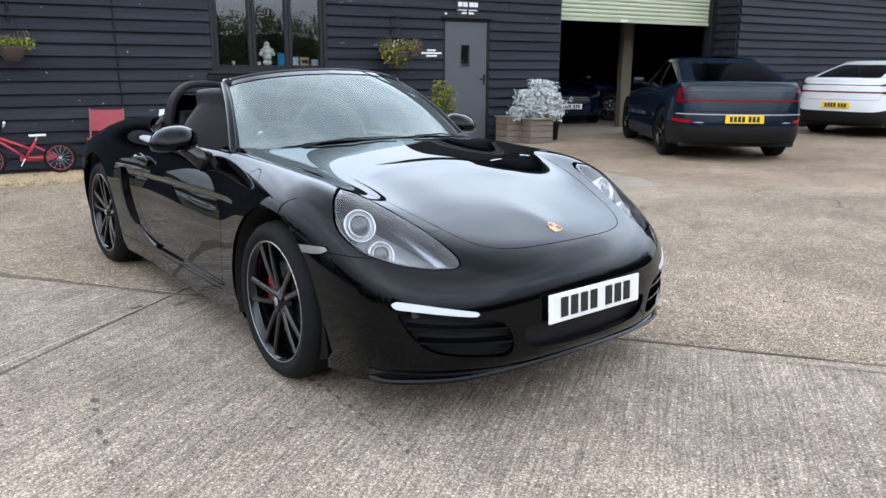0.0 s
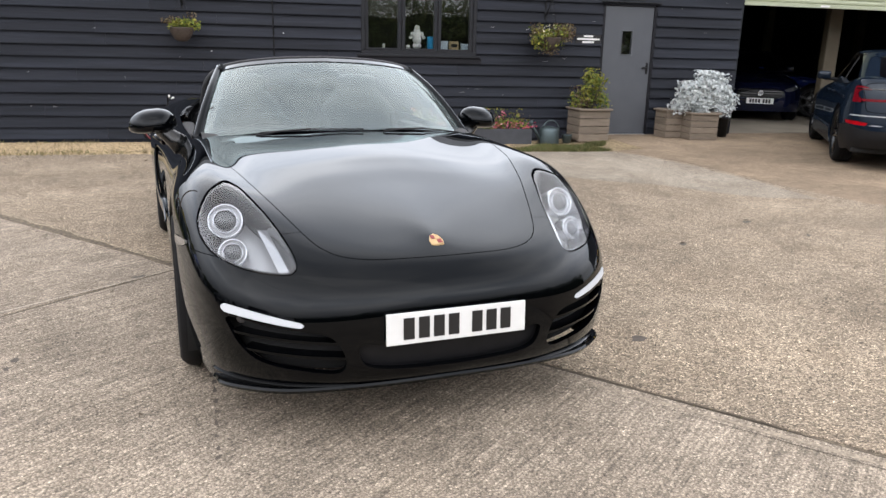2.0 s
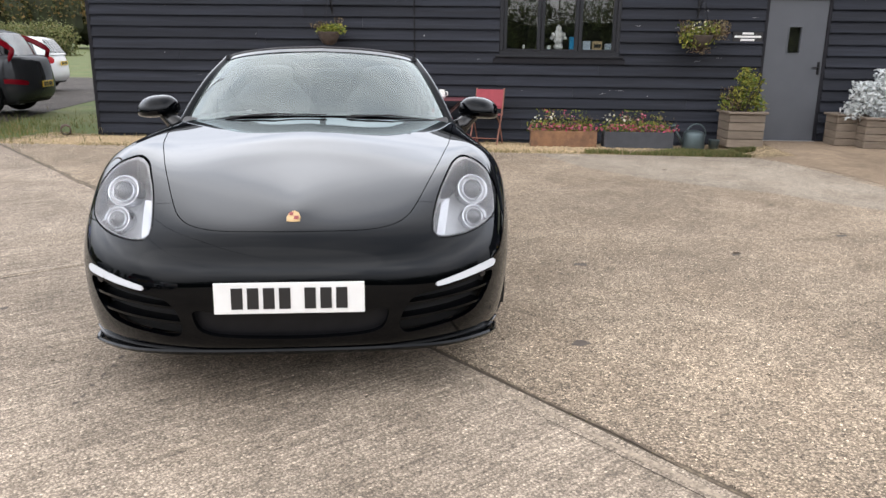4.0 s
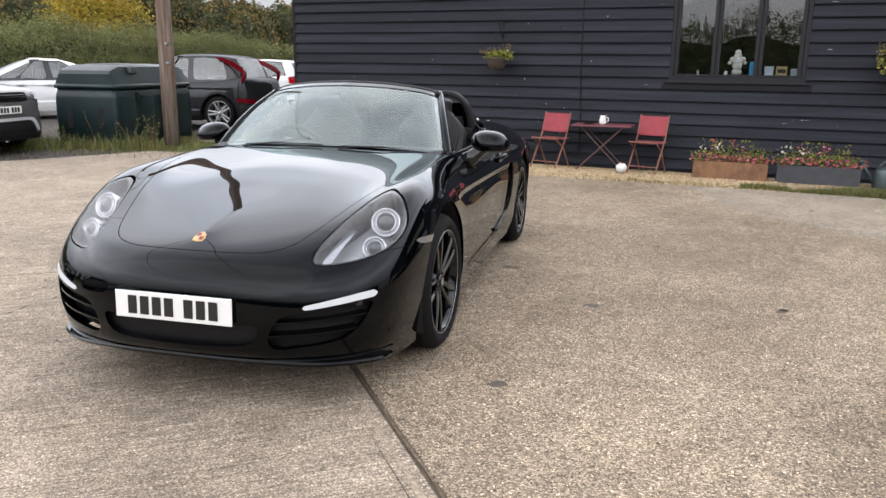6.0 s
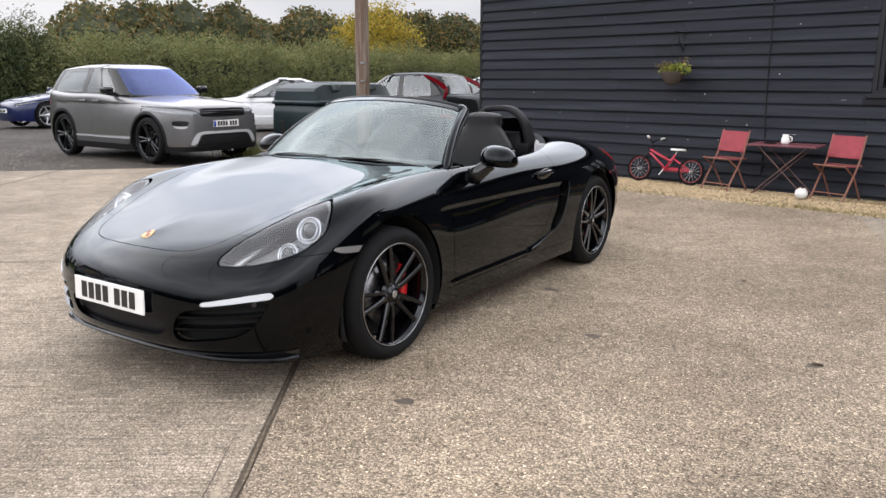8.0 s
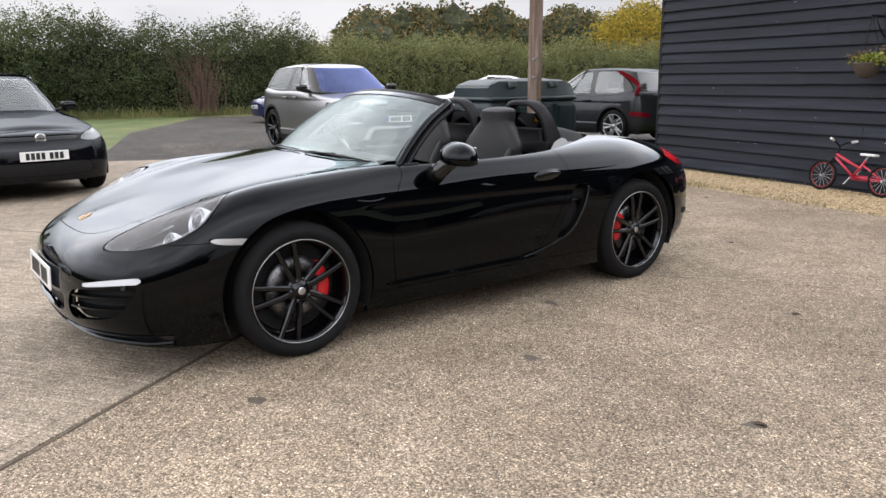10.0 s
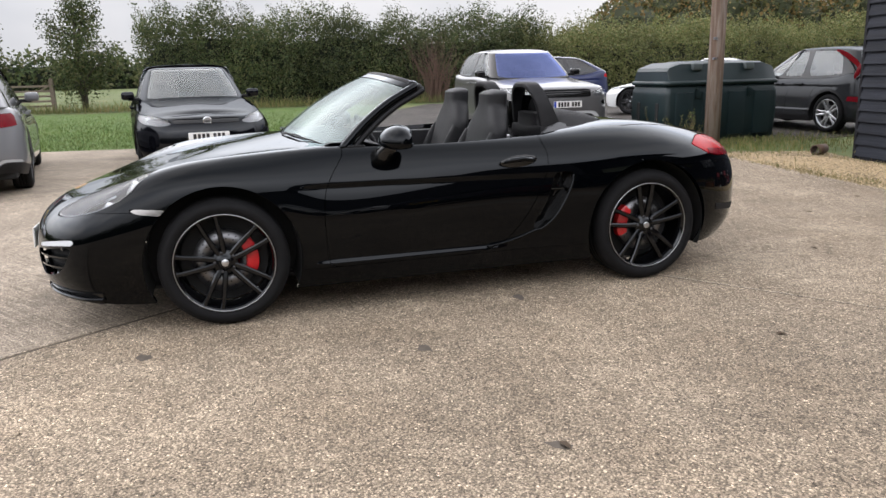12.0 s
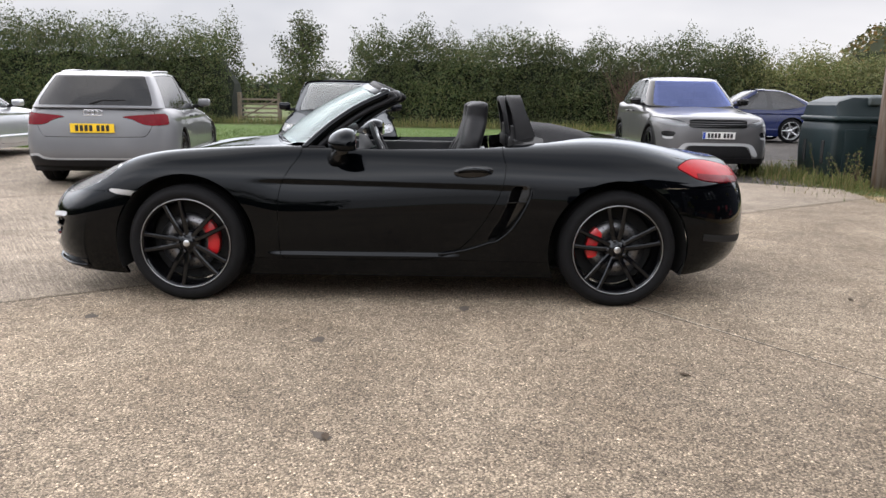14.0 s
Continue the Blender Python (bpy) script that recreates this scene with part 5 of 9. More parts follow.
    # side scoops
    for s in (1, -1):
        src = cut(cut(cut(whole, scoop, 1, -0.003), lambda A: A[:, 0] + 2.2, 1), arch_r, -1)
        src = src if s > 0 else mirrored(src)
        sc = panel("side_scoop", src, M["gloss_plastic"], car, "black side air scoop", lip=0.0, lift=-0.085)
        rim_band = cut(src, lambda A: outline(scoop_line, 0, 2)(A) - .003, -1)
        panel("scoop_frame", rim_band, M["gloss_plastic"], sc, lip=0.10, lift=-0.004)
        blade = [(-1.46, s * .874, .297), (-1.56, s * .872, .312), (-1.66, s * .871, .336), (-1.75, s * .874, .368), (-1.80, s * .884, .384), (-1.872, s * .896, .447), (-1.935, s * .899, .543), (-1.978, s * .895, .635), (-1.985, s * .887, .682)]
        part("scoop_blade", tubed([tuple(p) for p in catmull(blade, 5)], .0075, 8), M["paint_black"], sc, smooth=60)
        # the throat runs back and in from the door's edge
        th = bmesh.new()
        ra = [th.verts.new((a, s * .868, c)) for a, c in ((-1.752, .41), (-1.80, .50), (-1.845, .60), (-1.868, .68))]
        rb = [th.verts.new((a - .11, s * .775, c + .01)) for a, c in ((-1.752, .41), (-1.80, .50), (-1.845, .60), (-1.868, .68))]
        for k in range(3):
            th.faces.new((ra[k], ra[k + 1], rb[k + 1], rb[k]))
        part("scoop_throat", th, M["gloss_plastic"], sc, smooth=60)
        part("scoop_fin", boxed(-1.99, -1.84, min(s * .80, s * .865), max(s * .80, s * .865), .597, .607, 0.003), M["gloss_plastic"], sc)
        # reflector slot ahead of the rear wheel
    # floor, wheel wells
    part("floor_pan", boxed(-2.95, .62, -.60, .60, .165, .185, 0.005), M["gap"], car)
    for xc in (-.008, AXLE_R):
        for s in (1, -1):
            bm = bmesh.new()
            rows = []
            for k in range(25):
                q = math.pi * (-.12 + 1.24 * k / 24)
                cx, cz = xc + .399 * math.cos(q), .338 + .399 * math.sin(q)
                rows.append([bm.verts.new((cx, s * yy, cz)) for yy in (.865, .55)])
            inner = bm.verts.new((xc, s * .55, .338))
            for a, b in zip(rows, rows[1:]):
                bm.faces.new((a[0], a[1], b[1], b[0]))
                bm.faces.new((a[1], inner, b[1]))
            part("wheel_arch_liner", bm, M["gap"], car)
    style = dict(R=.337, rim=.262, w=.235, mat="rim_black", edge=True, spokes=5, pair=(-1, 1), spread=.036, sw=.014, face=-.02, turn=.31, disc=.163, holes=True)
    rear_style = dict(style, w=.265, R=.339, rim=.262, turn=.05)
    for s in (1, -1):
        road_wheel("front_wheel", car, -.008, s * .885, .337, s, -1.0, style)
        road_wheel("rear_wheel", car, AXLE_R, s * .897, .339, s, 0, rear_style)
        caliper(car, -.008, s * (.885 - .082), .337, s, 12, .163)
        caliper(car, AXLE_R, s * (.897 - .082), .339, s, 168, .158)

    # windscreen and its frame
    base = catmull([(-.425, 0, .938), (-.45, .25, .936), (-.505, .45, .922), (-.585, .625, .897), (-.67, .722, .876)], 8)
    head = catmull([(-.985, 0, 1.272), (-1.0, .22, 1.264), (-1.035, .40, 1.245), (-1.085, .505, 1.222), (-1.135, .552, 1.198)], 8)
    n, mrows = len(base), 14
    G = np.zeros((n, mrows + 1, 3))
    for j in range(mrows + 1):
        t = j / mrows
        G[:, j] = base * (1 - t) + head * t
        G[:, j, 2] += .030 * 4 * t * (1 - t)
        G[:, j, 0] += .012 * 4 * t * (1 - t)
    du, dv = np.gradient(G, axis=0), np.gradient(G, axis=1)
    N = np.cross(du, dv)
    N[0, :, 1] = 0
    N /= np.linalg.norm(N, axis=2, keepdims=True)
    if N[0, 5, 0] < 0:
        N = -N
    uu, vv = np.meshgrid(np.linspace(0, 1, n), np.linspace(0, 1, mrows + 1), indexing="ij")
    A = np.concatenate([G, N, uu[..., None], vv[..., None]], axis=2).reshape(-1, 8)
    i, j = np.meshgrid(np.arange(n - 1), np.arange(mrows), indexing="ij")
    q = (i * (mrows + 1) + j).ravel()
    F = np.stack([q, q + mrows + 1, q + mrows + 2, q + 1], axis=1)
    if np.cross(A[F[0, 1], :3] - A[F[0, 0], :3], A[F[0, 2], :3] - A[F[0, 0], :3]) @ A[F[0, 0], 3:6] < 0:
        F = F[:, ::-1]
    ws = (A, [list(f) for f in F])
    pane_g = lambda A: np.minimum(np.minimum((.935 - A[:, 6]) * .74, (.93 - A[:, 7]) * .6), A[:, 7] * .6 - .004)
    glassy = panel("windscreen", both(cut(ws, pane_g, 1)), M["windscreen"], car, "raked windscreen with a black frame", lip=0.0)
    glassy.visible_shadow = False
    panel("windscreen_band", both(cut(cut(ws, pane_g, 1), lambda A: np.minimum(np.minimum((.91 - A[:, 6]) * .74, (.905 - A[:, 7]) * .6), A[:, 7] * .6 - .03), -1)), M["gloss_plastic"], glassy, "black printed edge band", lip=0.0, lift=-0.003)
    panel("windscreen_frame", both(cut(ws, pane_g, -1)), M["paint_black"], car, lip=0.045, lift=0.004)
    for s in (1, -1):
        outer = [(p[0], s * p[1], p[2]) for p in (base[-1], (base[-1] * .66 + head[-1] * .34 + np.array([.012, 0, .024])), (base[-1] * .33 + head[-1] * .67 + np.array([.012, 0, .024])), head[-1], head[-5])]
        curve = [tuple(p) for p in catmull(outer, 6)]
        part("windscreen_pillar", tubed(curve, [.025] * len(curve), 10), M["paint_black"], car, smooth=60)
        part("pillar_seal", tubed([(p[0] - .045, p[1] - s * .012, p[2] - .022) for p in curve], .018, 8), M["plastic"], car, smooth=60)
    hc = [tuple(p * np.array([1, s, 1])) for s, seq in ((-1, head[::-1]), (1, head[1:])) for p in seq]
    part("windscreen_header", tubed([(p[0] - .032, p[1], p[2] - .012) for p in hc], .028, 10), M["plastic"], car, smooth=60)
    # black cowl and the two wipers
    cowl = bmesh.new()
    ra = [cowl.verts.new((p[0] + .045, p[1], p[2] - .012)) for p in [b * np.array([1, s, 1]) for s, seq in ((-1, base[::-1]), (1, base[1:])) for b in seq]]
    rb = [cowl.verts.new((p[0] - .07, p[1], p[2] - .03)) for p in [b * np.array([1, s, 1]) for s, seq in ((-1, base[::-1]), (1, base[1:])) for b in seq]]
    for k in range(len(ra) - 1):
        cowl.faces.new((ra[k], ra[k + 1], rb[k + 1], rb[k]))
    bmesh.ops.recalc_face_normals(cowl, faces=cowl.faces)
    part("cowl", cowl, M["plastic"], car, smooth=60)
    for y0, y1 in ((-.46, .06), (.16, .64)):
        w = new("wiper")
        w.parent = car
        at = lambda y, up: tuple(np.array([np.interp(abs(y), base[:, 1], base[:, 0]), y, np.interp(abs(y), base[:, 1], base[:, 2])]) + np.array([.022 - .8 * up, 0, .006 + .62 * up]))
        part("wiper_arm", tubed([at(y0, -.012), at(y0 + .1, .004), at((y0 + y1) / 2, .016)], .0045, 6), M["plastic"], w)
        part("wiper_blade", tubed([at(y0 + .02, .006), at((y0 + y1) / 2, .012), at(y1, .010)], .0035, 6), M["plastic"], w)

    # mirrors
    for s in (1, -1):
        mr = new("door_mirror")
        mr.parent = car
        bm = bmesh.new()
        bmesh.ops.create_uvsphere(bm, u_segments=28, v_segments=16, radius=1.0)
        for v in bm.verts:
            x, y, z = v.co
            x = x if x > 0 else max(x, -.62)
            y = math.copysign(abs(y) ** .85, y)
            z = math.copysign(abs(z) ** (.9 if z > 0 else .6), z)
            v.co = Vector((-.94 + x * .100, s * (.912 + y * .118 * (1.0 - .16 * max(0, x))), .928 + z * (.084 if z > 0 else .040) * (1 - .12 * max(0, x)) - .010 * y))
        if s < 0:
            bmesh.ops.reverse_faces(bm, faces=bm.faces)
        part("mirror_shell", bm, M["paint_black"], mr, smooth=60)
        part("mirror_glass", boxed(-1.0045, -1.0015, min(s * .835, s * .985), max(s * .835, s * .985), .90, .985, 0.001), M["chrome"], mr, "mirror glass")
        part("mirror_foot", tubed([(-.87, s * .775, .825), (-.89, s * .815, .858), (-.91, s * .85, .888), (-.925, s * .88, .905)], [.058, .046, .040, .034], 14), M["gloss_plastic"], mr, smooth=60)
        part("quarter_trim", boxed(-.80, -.70, min(s * .722, s * .742), max(s * .722, s * .742), .868, .90, 0.005), M["plastic"], mr)

    # cabin
    tub = bmesh.new()
    box(tub, -1.98, -.50, -.70, .70, .19, .215)
    box(tub, -2.02, -1.94, -.70, .70, .2, .90, 0.01)
    part("cabin_floor", tub, M["carpet"], car)
    dash = bmesh.new()
    prof = [(-.50, .88), (-.62, .915), (-.78, .918), (-.90, .89), (-.955, .82), (-.93, .70), (-.86, .60), (-.55, .55)]
    rows = [[dash.verts.new((px, yy, pz + (.02 if yy < -.15 and yy > -.6 and i in (2, 3) else 0))) for i, (px, pz) in enumerate(prof)] for yy in (-.70, -.6, -.5, -.36, -.22, -.12, 0, .2, .5, .70)]
    for a, b in zip(rows, rows[1:]):
        for k in range(len(prof) - 1):
            dash.faces.new((a[k], a[k + 1], b[k + 1], b[k]))
    bmesh.ops.recalc_face_normals(dash, faces=dash.faces)
    part("dashboard", dash, M["leather"], car, "black dashboard", smooth=50)
    part("instrument_hood", tubed([(-.80, -.52, .93), (-.83, -.44, .962), (-.84, -.36, .972), (-.83, -.28, .962), (-.80, -.20, .93)], .028, 10), M["leather"], car, smooth=60)
    wheel_m = Matrix.Translation((-1.04, -.36, .83)) @ Matrix.Rotation(radians(-65), 4, "Y")
    sw = new("steering_wheel")
    sw.parent = car
    ring = [wheel_m @ Vector((.182 * math.cos(q), .182 * math.sin(q), 0)) for q in (2 * math.pi * k / 36 for k in range(36))]
    part("steering_rim", tubed(ring, .0155, 10, closed=True), M["leather"], sw, smooth=60)
    part("steering_hub", lathed([(.001, .01), (.05, .012), (.072, 0), (.06, -.03)], 20, "Z", wheel_m), M["leather"], sw, smooth=60)
    for q in (0, 120, 240):
        part("steering_spoke", tubed([wheel_m @ Vector((.05 * math.cos(radians(q + 90)), .05 * math.sin(radians(q + 90)), -.005)), wheel_m @ Vector((.175 * math.cos(radians(q + 90)), .175 * math.sin(radians(q + 90)), 0))], .014, 8), M["silver"], sw, smooth=60)
    part("steering_column", tubed([wheel_m @ Vector((0, 0, -.02)), wheel_m @ Vector((0, 0, -.26))], .035, 10), M["plastic"], sw)
    part("centre_console", boxed(-1.75, -.85, -.13, .13, .2, .52, 0.03, 2), M["leather"], car, smooth=40)
    part("gear_lever", lathed([(.03, .5), (.012, .56), (.012, .60), (.024, .63), (.022, .66), (.001, .672)], 14, "Z", Matrix.Translation((-1.12, 0, 0))), M["leather"], car, smooth=50)
    part("interior_mirror", tubed([(-1.175, -.125, 1.178), (-1.165, -.09, 1.188), (-1.155, 0, 1.195), (-1.165, .09, 1.188), (-1.175, .125, 1.178)], [.014, .030, .034, .030, .014], 12), M["plastic"], car, smooth=60)
    part("mirror_stem", tubed([(-1.01, 0, 1.242), (-1.09, 0, 1.222), (-1.15, 0, 1.2)], [.022, .016, .014], 10), M["plastic"], car, smooth=60)

    def padded(bm, pts, w, d, taper):
        """A cushion along pts in the x-z plane; w, d: half width and half depth."""
        rings, nn = [], 20
        P = [Vector((p[0], 0, p[1])) for p in catmull(pts, 5)]
        for i, p in enumerate(P):
            t = i / (len(P) - 1)
            e = (P[min(i + 1, len(P) - 1)] - P[max(i - 1, 0)]).normalized()
            nrm = Vector((e.z, 0, -e.x))
            ww, dd = taper(t)
            rings.append([bm.verts.new(p + Vector((0, w * ww * np.sign(c) * abs(c) ** .6, 0)) + nrm * d * dd * np.sign(sn) * abs(sn) ** .6) for c, sn in ((math.cos(q), math.sin(q)) for q in (2 * math.pi * k / nn for k in range(nn)))])
        for a, b in zip(rings, rings[1:]):
            for k in range(nn):
                bm.faces.new((a[k], a[(k + 1) % nn], b[(k + 1) % nn], b[k]))
        bm.faces.new(rings[0][::-1])
        bm.faces.new(rings[-1])
        bmesh.ops.recalc_face_normals(bm, faces=bm.faces)
        return bm

    for s in (1, -1):
        seat = new("seat")
        seat.parent = car
        seat.matrix_basis = Matrix.Translation((0, s * .365, 0))
        seat["label"] = "black leather sports seat"
        part("backrest", padded(bmesh.new(), [(-1.50, .40), (-1.56, .62), (-1.63, .86), (-1.675, 1.02), (-1.688, 1.12), (-1.686, 1.165)], .25, .072, lambda t: ((1.0 if t < .48 else 1.0 - .48 * min(1, (t - .48) / .2)) * math.sqrt(max(.03, 1 - (max(0, t - .86) / .14) ** 2)), (1 - .12 * t) * math.sqrt(max(.05, 1 - (max(0, t - .86) / .14) ** 2)))), M["leather"], seat, smooth=60)
        for e in (1, -1):
            part("side_bolster", padded(bmesh.new(), [(-1.46, .42), (-1.50, .62), (-1.575, .80), (-1.625, .90)], .04, .075, lambda t: (1 - .5 * t, 1 - .4 * t)), M["leather"], seat, smooth=60).matrix_basis = Matrix.Translation((0, e * .225, 0))
        part("seat_cushion", padded(bmesh.new(), [(-1.56, .40), (-1.35, .41), (-1.10, .44), (-1.02, .42)], .25, .08, lambda t: (1, 1 if t < .9 else .6)), M["leather"], seat, smooth=60)
        part("seat_release", boxed(-1.73, -1.66, .15, .19, .84, .90, 0.008), M["silver"], seat, "silver seat release")
        hoop = new("roll_hoop")
        hoop.parent = car
        hoop.matrix_basis = Matrix.Translation((0, s * .37, 0))
        curve = catmull([(-1.99, -.215, .86), (-1.96, -.205, .98), (-1.925, -.175, 1.10), (-1.905, -.10, 1.172), (-1.90, 0, 1.185), (-1.905, .10, 1.172), (-1.925, .175, 1.10), (-1.96, .205, .98), (-1.99, .215, .86)], 6)
        bm = bmesh.new()
        rings = []
        for i, p in enumerate(curve):
            t = Vector(curve[min(i + 1, len(curve) - 1)] - curve[max(i - 1, 0)]).normalized()
            out = Vector((0, t.z, -t.y)).normalized()
            fore = t.cross(out).normalized()
            if fore.x < 0:
                fore = -fore
            low = max(0.0, (1.10 - p[2]) / .24)
            rings.append([bm.verts.new(Vector(p) + out * a * .02 + fore * b * (.042 + .03 * low)) for a, b in ((-1, -1), (-1, .8), (-.4, 1), (.6, .9), (1, .3), (1, -.6), (.5, -1.1))])
        for a, b in zip(rings, rings[1:]):
            for k in range(7):
                bm.faces.new((a[k], a[(k + 1) % 7], b[(k + 1) % 7], b[k]))
        bm.faces.new(rings[0])
        bm.faces.new(rings[-1])
        bmesh.ops.recalc_face_normals(bm, faces=bm.faces)
        part("hoop_cover", bm, M["plastic"], hoop, "black roll-over hoop", smooth=60)
        part("hoop_base", boxed(-2.06, -1.90, -.235, .235, .86, .945, 0.02, 2), M["plastic"], hoop, smooth=50)
        part("hoop_net", boxed(-1.958, -1.950, -.18, .18, .93, 1.12, 0.003), M["glass_dark"], hoop)
        part("hoop_pad", padded(bmesh.new(), [(-1.93, .90), (-1.935, .98), (-1.93, 1.02)], .17, .03, lambda t: (1 - .1 * t, 1)), M["leather"], hoop, smooth=60)
        # painted fairing between hoop and shoulder
        fr = bmesh.new()
        tri = [(-1.83, .69, .885), (-1.93, .64, .945), (-2.03, .60, .965), (-2.13, .60, .935), (-2.16, .655, .915), (-2.0, .72, .905)]
        top = [fr.verts.new((a, s * b, c)) for a, b, c in tri]
        bot = [fr.verts.new((a, s * b, c - .06)) for a, b, c in tri]
        fr.faces.new(top)
        for k in range(len(tri)):
            fr.faces.new((top[k], top[(k + 1) % 6], bot[(k + 1) % 6], bot[k]))
        bmesh.ops.recalc_face_normals(fr, faces=fr.faces)
        part("hoop_fairing", fr, M["gloss_plastic"], car, smooth=30)
    part("wind_deflector", boxed(-1.94, -1.932, -.15, .15, .90, 1.08, 0.003), M["glass_dark"], car, "clear wind deflector")
    # folded soft top under its fabric cover
    cov = bmesh.new()
    rows = []
    for px, pz, hw in ((-1.96, .96, .60), (-2.0, 1.015, .64), (-2.10, 1.032, .655), (-2.22, 1.022, .635), (-2.34, .998, .59), (-2.43, .968, .52), (-2.465, .935, .46)):
        rows.append([cov.verts.new((px + .03 * (abs(a) ** 3), a * hw, pz - .05 * abs(a) ** 4 - .09 * abs(a) ** 14)) for a in np.linspace(-1, 1, 15)])
    for a, b in zip(rows, rows[1:]):
        for k in range(14):
            cov.faces.new((a[k], a[k + 1], b[k + 1], b[k]))
    bmesh.ops.recalc_face_normals(cov, faces=cov.faces)
    part("soft_top", cov, M["fabric"], car, "black fabric roof folded down", smooth=60)
    return car


roadster()


# ---- the other parked cars ----
def rbox(A, u0, u1, v0, v1, k=1.0, r=0.12):
    """Signed distance inside a round-cornered field of the skin's own u, v."""
    q = np.abs(np.stack([A[:, 6] - (u0 + u1) / 2, (A[:, 7] - (v0 + v1) / 2) * k], axis=1)) - np.array([(u1 - u0) / 2 - r, (v1 - v0) / 2 * k - r])
    return r - np.hypot(*np.maximum(q, 0).T) - np.minimum(np.max(q, axis=1), 0)


def side_creased(A, w, z_hi, z_lo, x_back, x_front):
    """Press a shoulder line and a lower feature line into the doors, and turn the normals with them."""
    ease = lambda t: np.clip(t, 0, 1) ** 2 * (3 - 2 * np.clip(t, 0, 1))
    x, z = A[:, 0], A[:, 2]
    along_x = ease((x_front - .75 - x) / .3) * ease((x - x_back - .45) / .3)

    def shift(z):
        t = z_hi - z
        up = np.where(t > 0, -.016 * ease(t / .035) * np.exp(-np.maximum(t - .03, 0) / .12), 0)
        u = z_lo - z
        low = np.where(u > 0, .016 * ease(u / .035), 0)
        return along_x * (up + low)
    side = ease((np.abs(A[:, 1]) - .72 * w) / (.1 * w)) * ease((np.abs(A[:, 4]) - .4) / .2)
    e = .004
    slope = (shift(z + e) - shift(z - e)) / (2 * e) * side
    B = A.copy()
    B[:, 1] += shift(z) * side
    B[:, 5] -= slope * np.abs(A[:, 4])
    B[:, 3:6] /= np.linalg.norm(B[:, 3:6], axis=1, keepdims=True) + 1e-12
    return B


def road_car(name, m, label, paint, L, W, H, wb, fo, belt, hood, nose, cowl, roof_f, roof_r, screen_r, deck, R=.34, roof_drop=.06, glass_m="glass_car", screen_m=None, rear_m=None,
             wheel="alloy", spokes=5, pairs=(0,), lamps=None, tails=None, tail_m="lens_red", grille=None, intakes=(), cladding=False, yellow=True, plate_f=True, plate_z=(.55, .75), tail_low=.34,
             roof_paint=None, sides=(2.3, 6.2), split=(3.45, 4.7), clear=.19, steer=0.0, light=False, tuck=.10, arch=.055, nose_round=.2,
             tailgate=None, badge=(), rails=False, wiper=False, trim=False, rear_win=7.30, rear_bar=()):
    car = thing(name, m, label, "car", "parked cars")
    w, tail = W / 2, fo - L
    rx = -wb
    net = []
    ground_z = clear

    def column(x, y, zb, zs, inset, top_y, xr=(0, 0, 0, 0, 0, 0, 0)):
        """Points up one station: widths drawn in by inset at the sill and the shoulder."""
        z0, z1, z2, z3, z4, z5, z6 = zs
        ys = (y - inset[0], y - inset[1], y, y - inset[2], y - inset[3], top_y, 0)
        return [(x - xr[k], max(ys[k], 0) if y else 0, zs[k]) for k in range(7)]

    hz = lambda x: nose + (hood - nose) * min(1, max(0, (fo - .25 - x) / (fo - .25 - cowl))) ** .75
    back = lambda t: (0.05, 0.0, 0.0, .03, .12, .22, .32)[t]
    nz = (ground_z + .02, .34, .50, nose - .12, nose - .015, nose + .02, nose + .035)
    for f, yy in ((0, 0), (nose_round * .22, .48 * w), (nose_round, .80 * w)):
        net.append([(fo - f - back(k) * (1 - .3 * (yy > .7 * w)), yy * (1 - (0, 0, 0, .02, .08, .35, 1)[k]) if k < 6 else 0, nz[k]) for k in range(7)])
    for x, g in ((fo - .52, .03), (0.0, 0.0), (cowl + .05, .01)):
        h = hz(x)
        net.append(column(x, w - g, 0, (ground_z, .36, .58, h - .17, h - .03, h + .005, h + .03), (.04, .0, .03, .13), .55 * w))
    mid = (cowl + rx) / 2
    for x, g in ((mid + .25, .015), (mid - .55, .012)):
        net.append(column(x, w - g, 0, (ground_z, .36, .60, belt - .17, belt - .01, belt + .01, belt + .01), (.04, .0, .03, tuck), .6 * w))
    net.append(column(rx, w, 0, (ground_z + .01, .37, .62, belt - .14, belt + .005, belt + .02, belt + .02), (.04, .0, .03, tuck + .01), .6 * w))
    net.append(column(tail + .5, w - .02, 0, (ground_z + .03, .38, .62, deck - .14, deck, deck + .015, deck + .015), (.05, .0, .03, tuck + .02), .58 * w))
    tz = (ground_z + .08, .40, .60, deck - .12, deck - .01, deck + .01, deck + .015)
    rb = (-.07, .0, .0, -.05, -.12, -.2, -.3)
    for f, yy in ((.17, .84 * w), (.04, .5 * w), (0, 0)):
        net.append([(tail + f - rb[k], yy * (1 - (0, 0, 0, .02, .07, .3, 1)[k]) if k < 6 else 0, tz[k]) for k in range(7)])
    skin = spline_net(net, 8, 9)
    skin = (side_creased(skin[0], w, belt - .13, .43, tail, fo), skin[1])
    if rear_bar:
        for zc, th, mt in rear_bar:
            band = cut(cut(cut(skin, lambda A: A[:, 2] - zc + th, 1), lambda A: zc + th - A[:, 2], 1), lambda A: tail + .30 - A[:, 0], 1)
            panel("light_bar" if mt.startswith("lens") else "rear_trim", joined(band, mirrored(band)), M[mt], car, "full-width dark red light bar" if mt.startswith("lens") else "", lip=.006, lift=.004)
    on_mid = skin[0][(skin[0][:, 1] < .12) & (skin[0][:, 2] < deck + .02)]

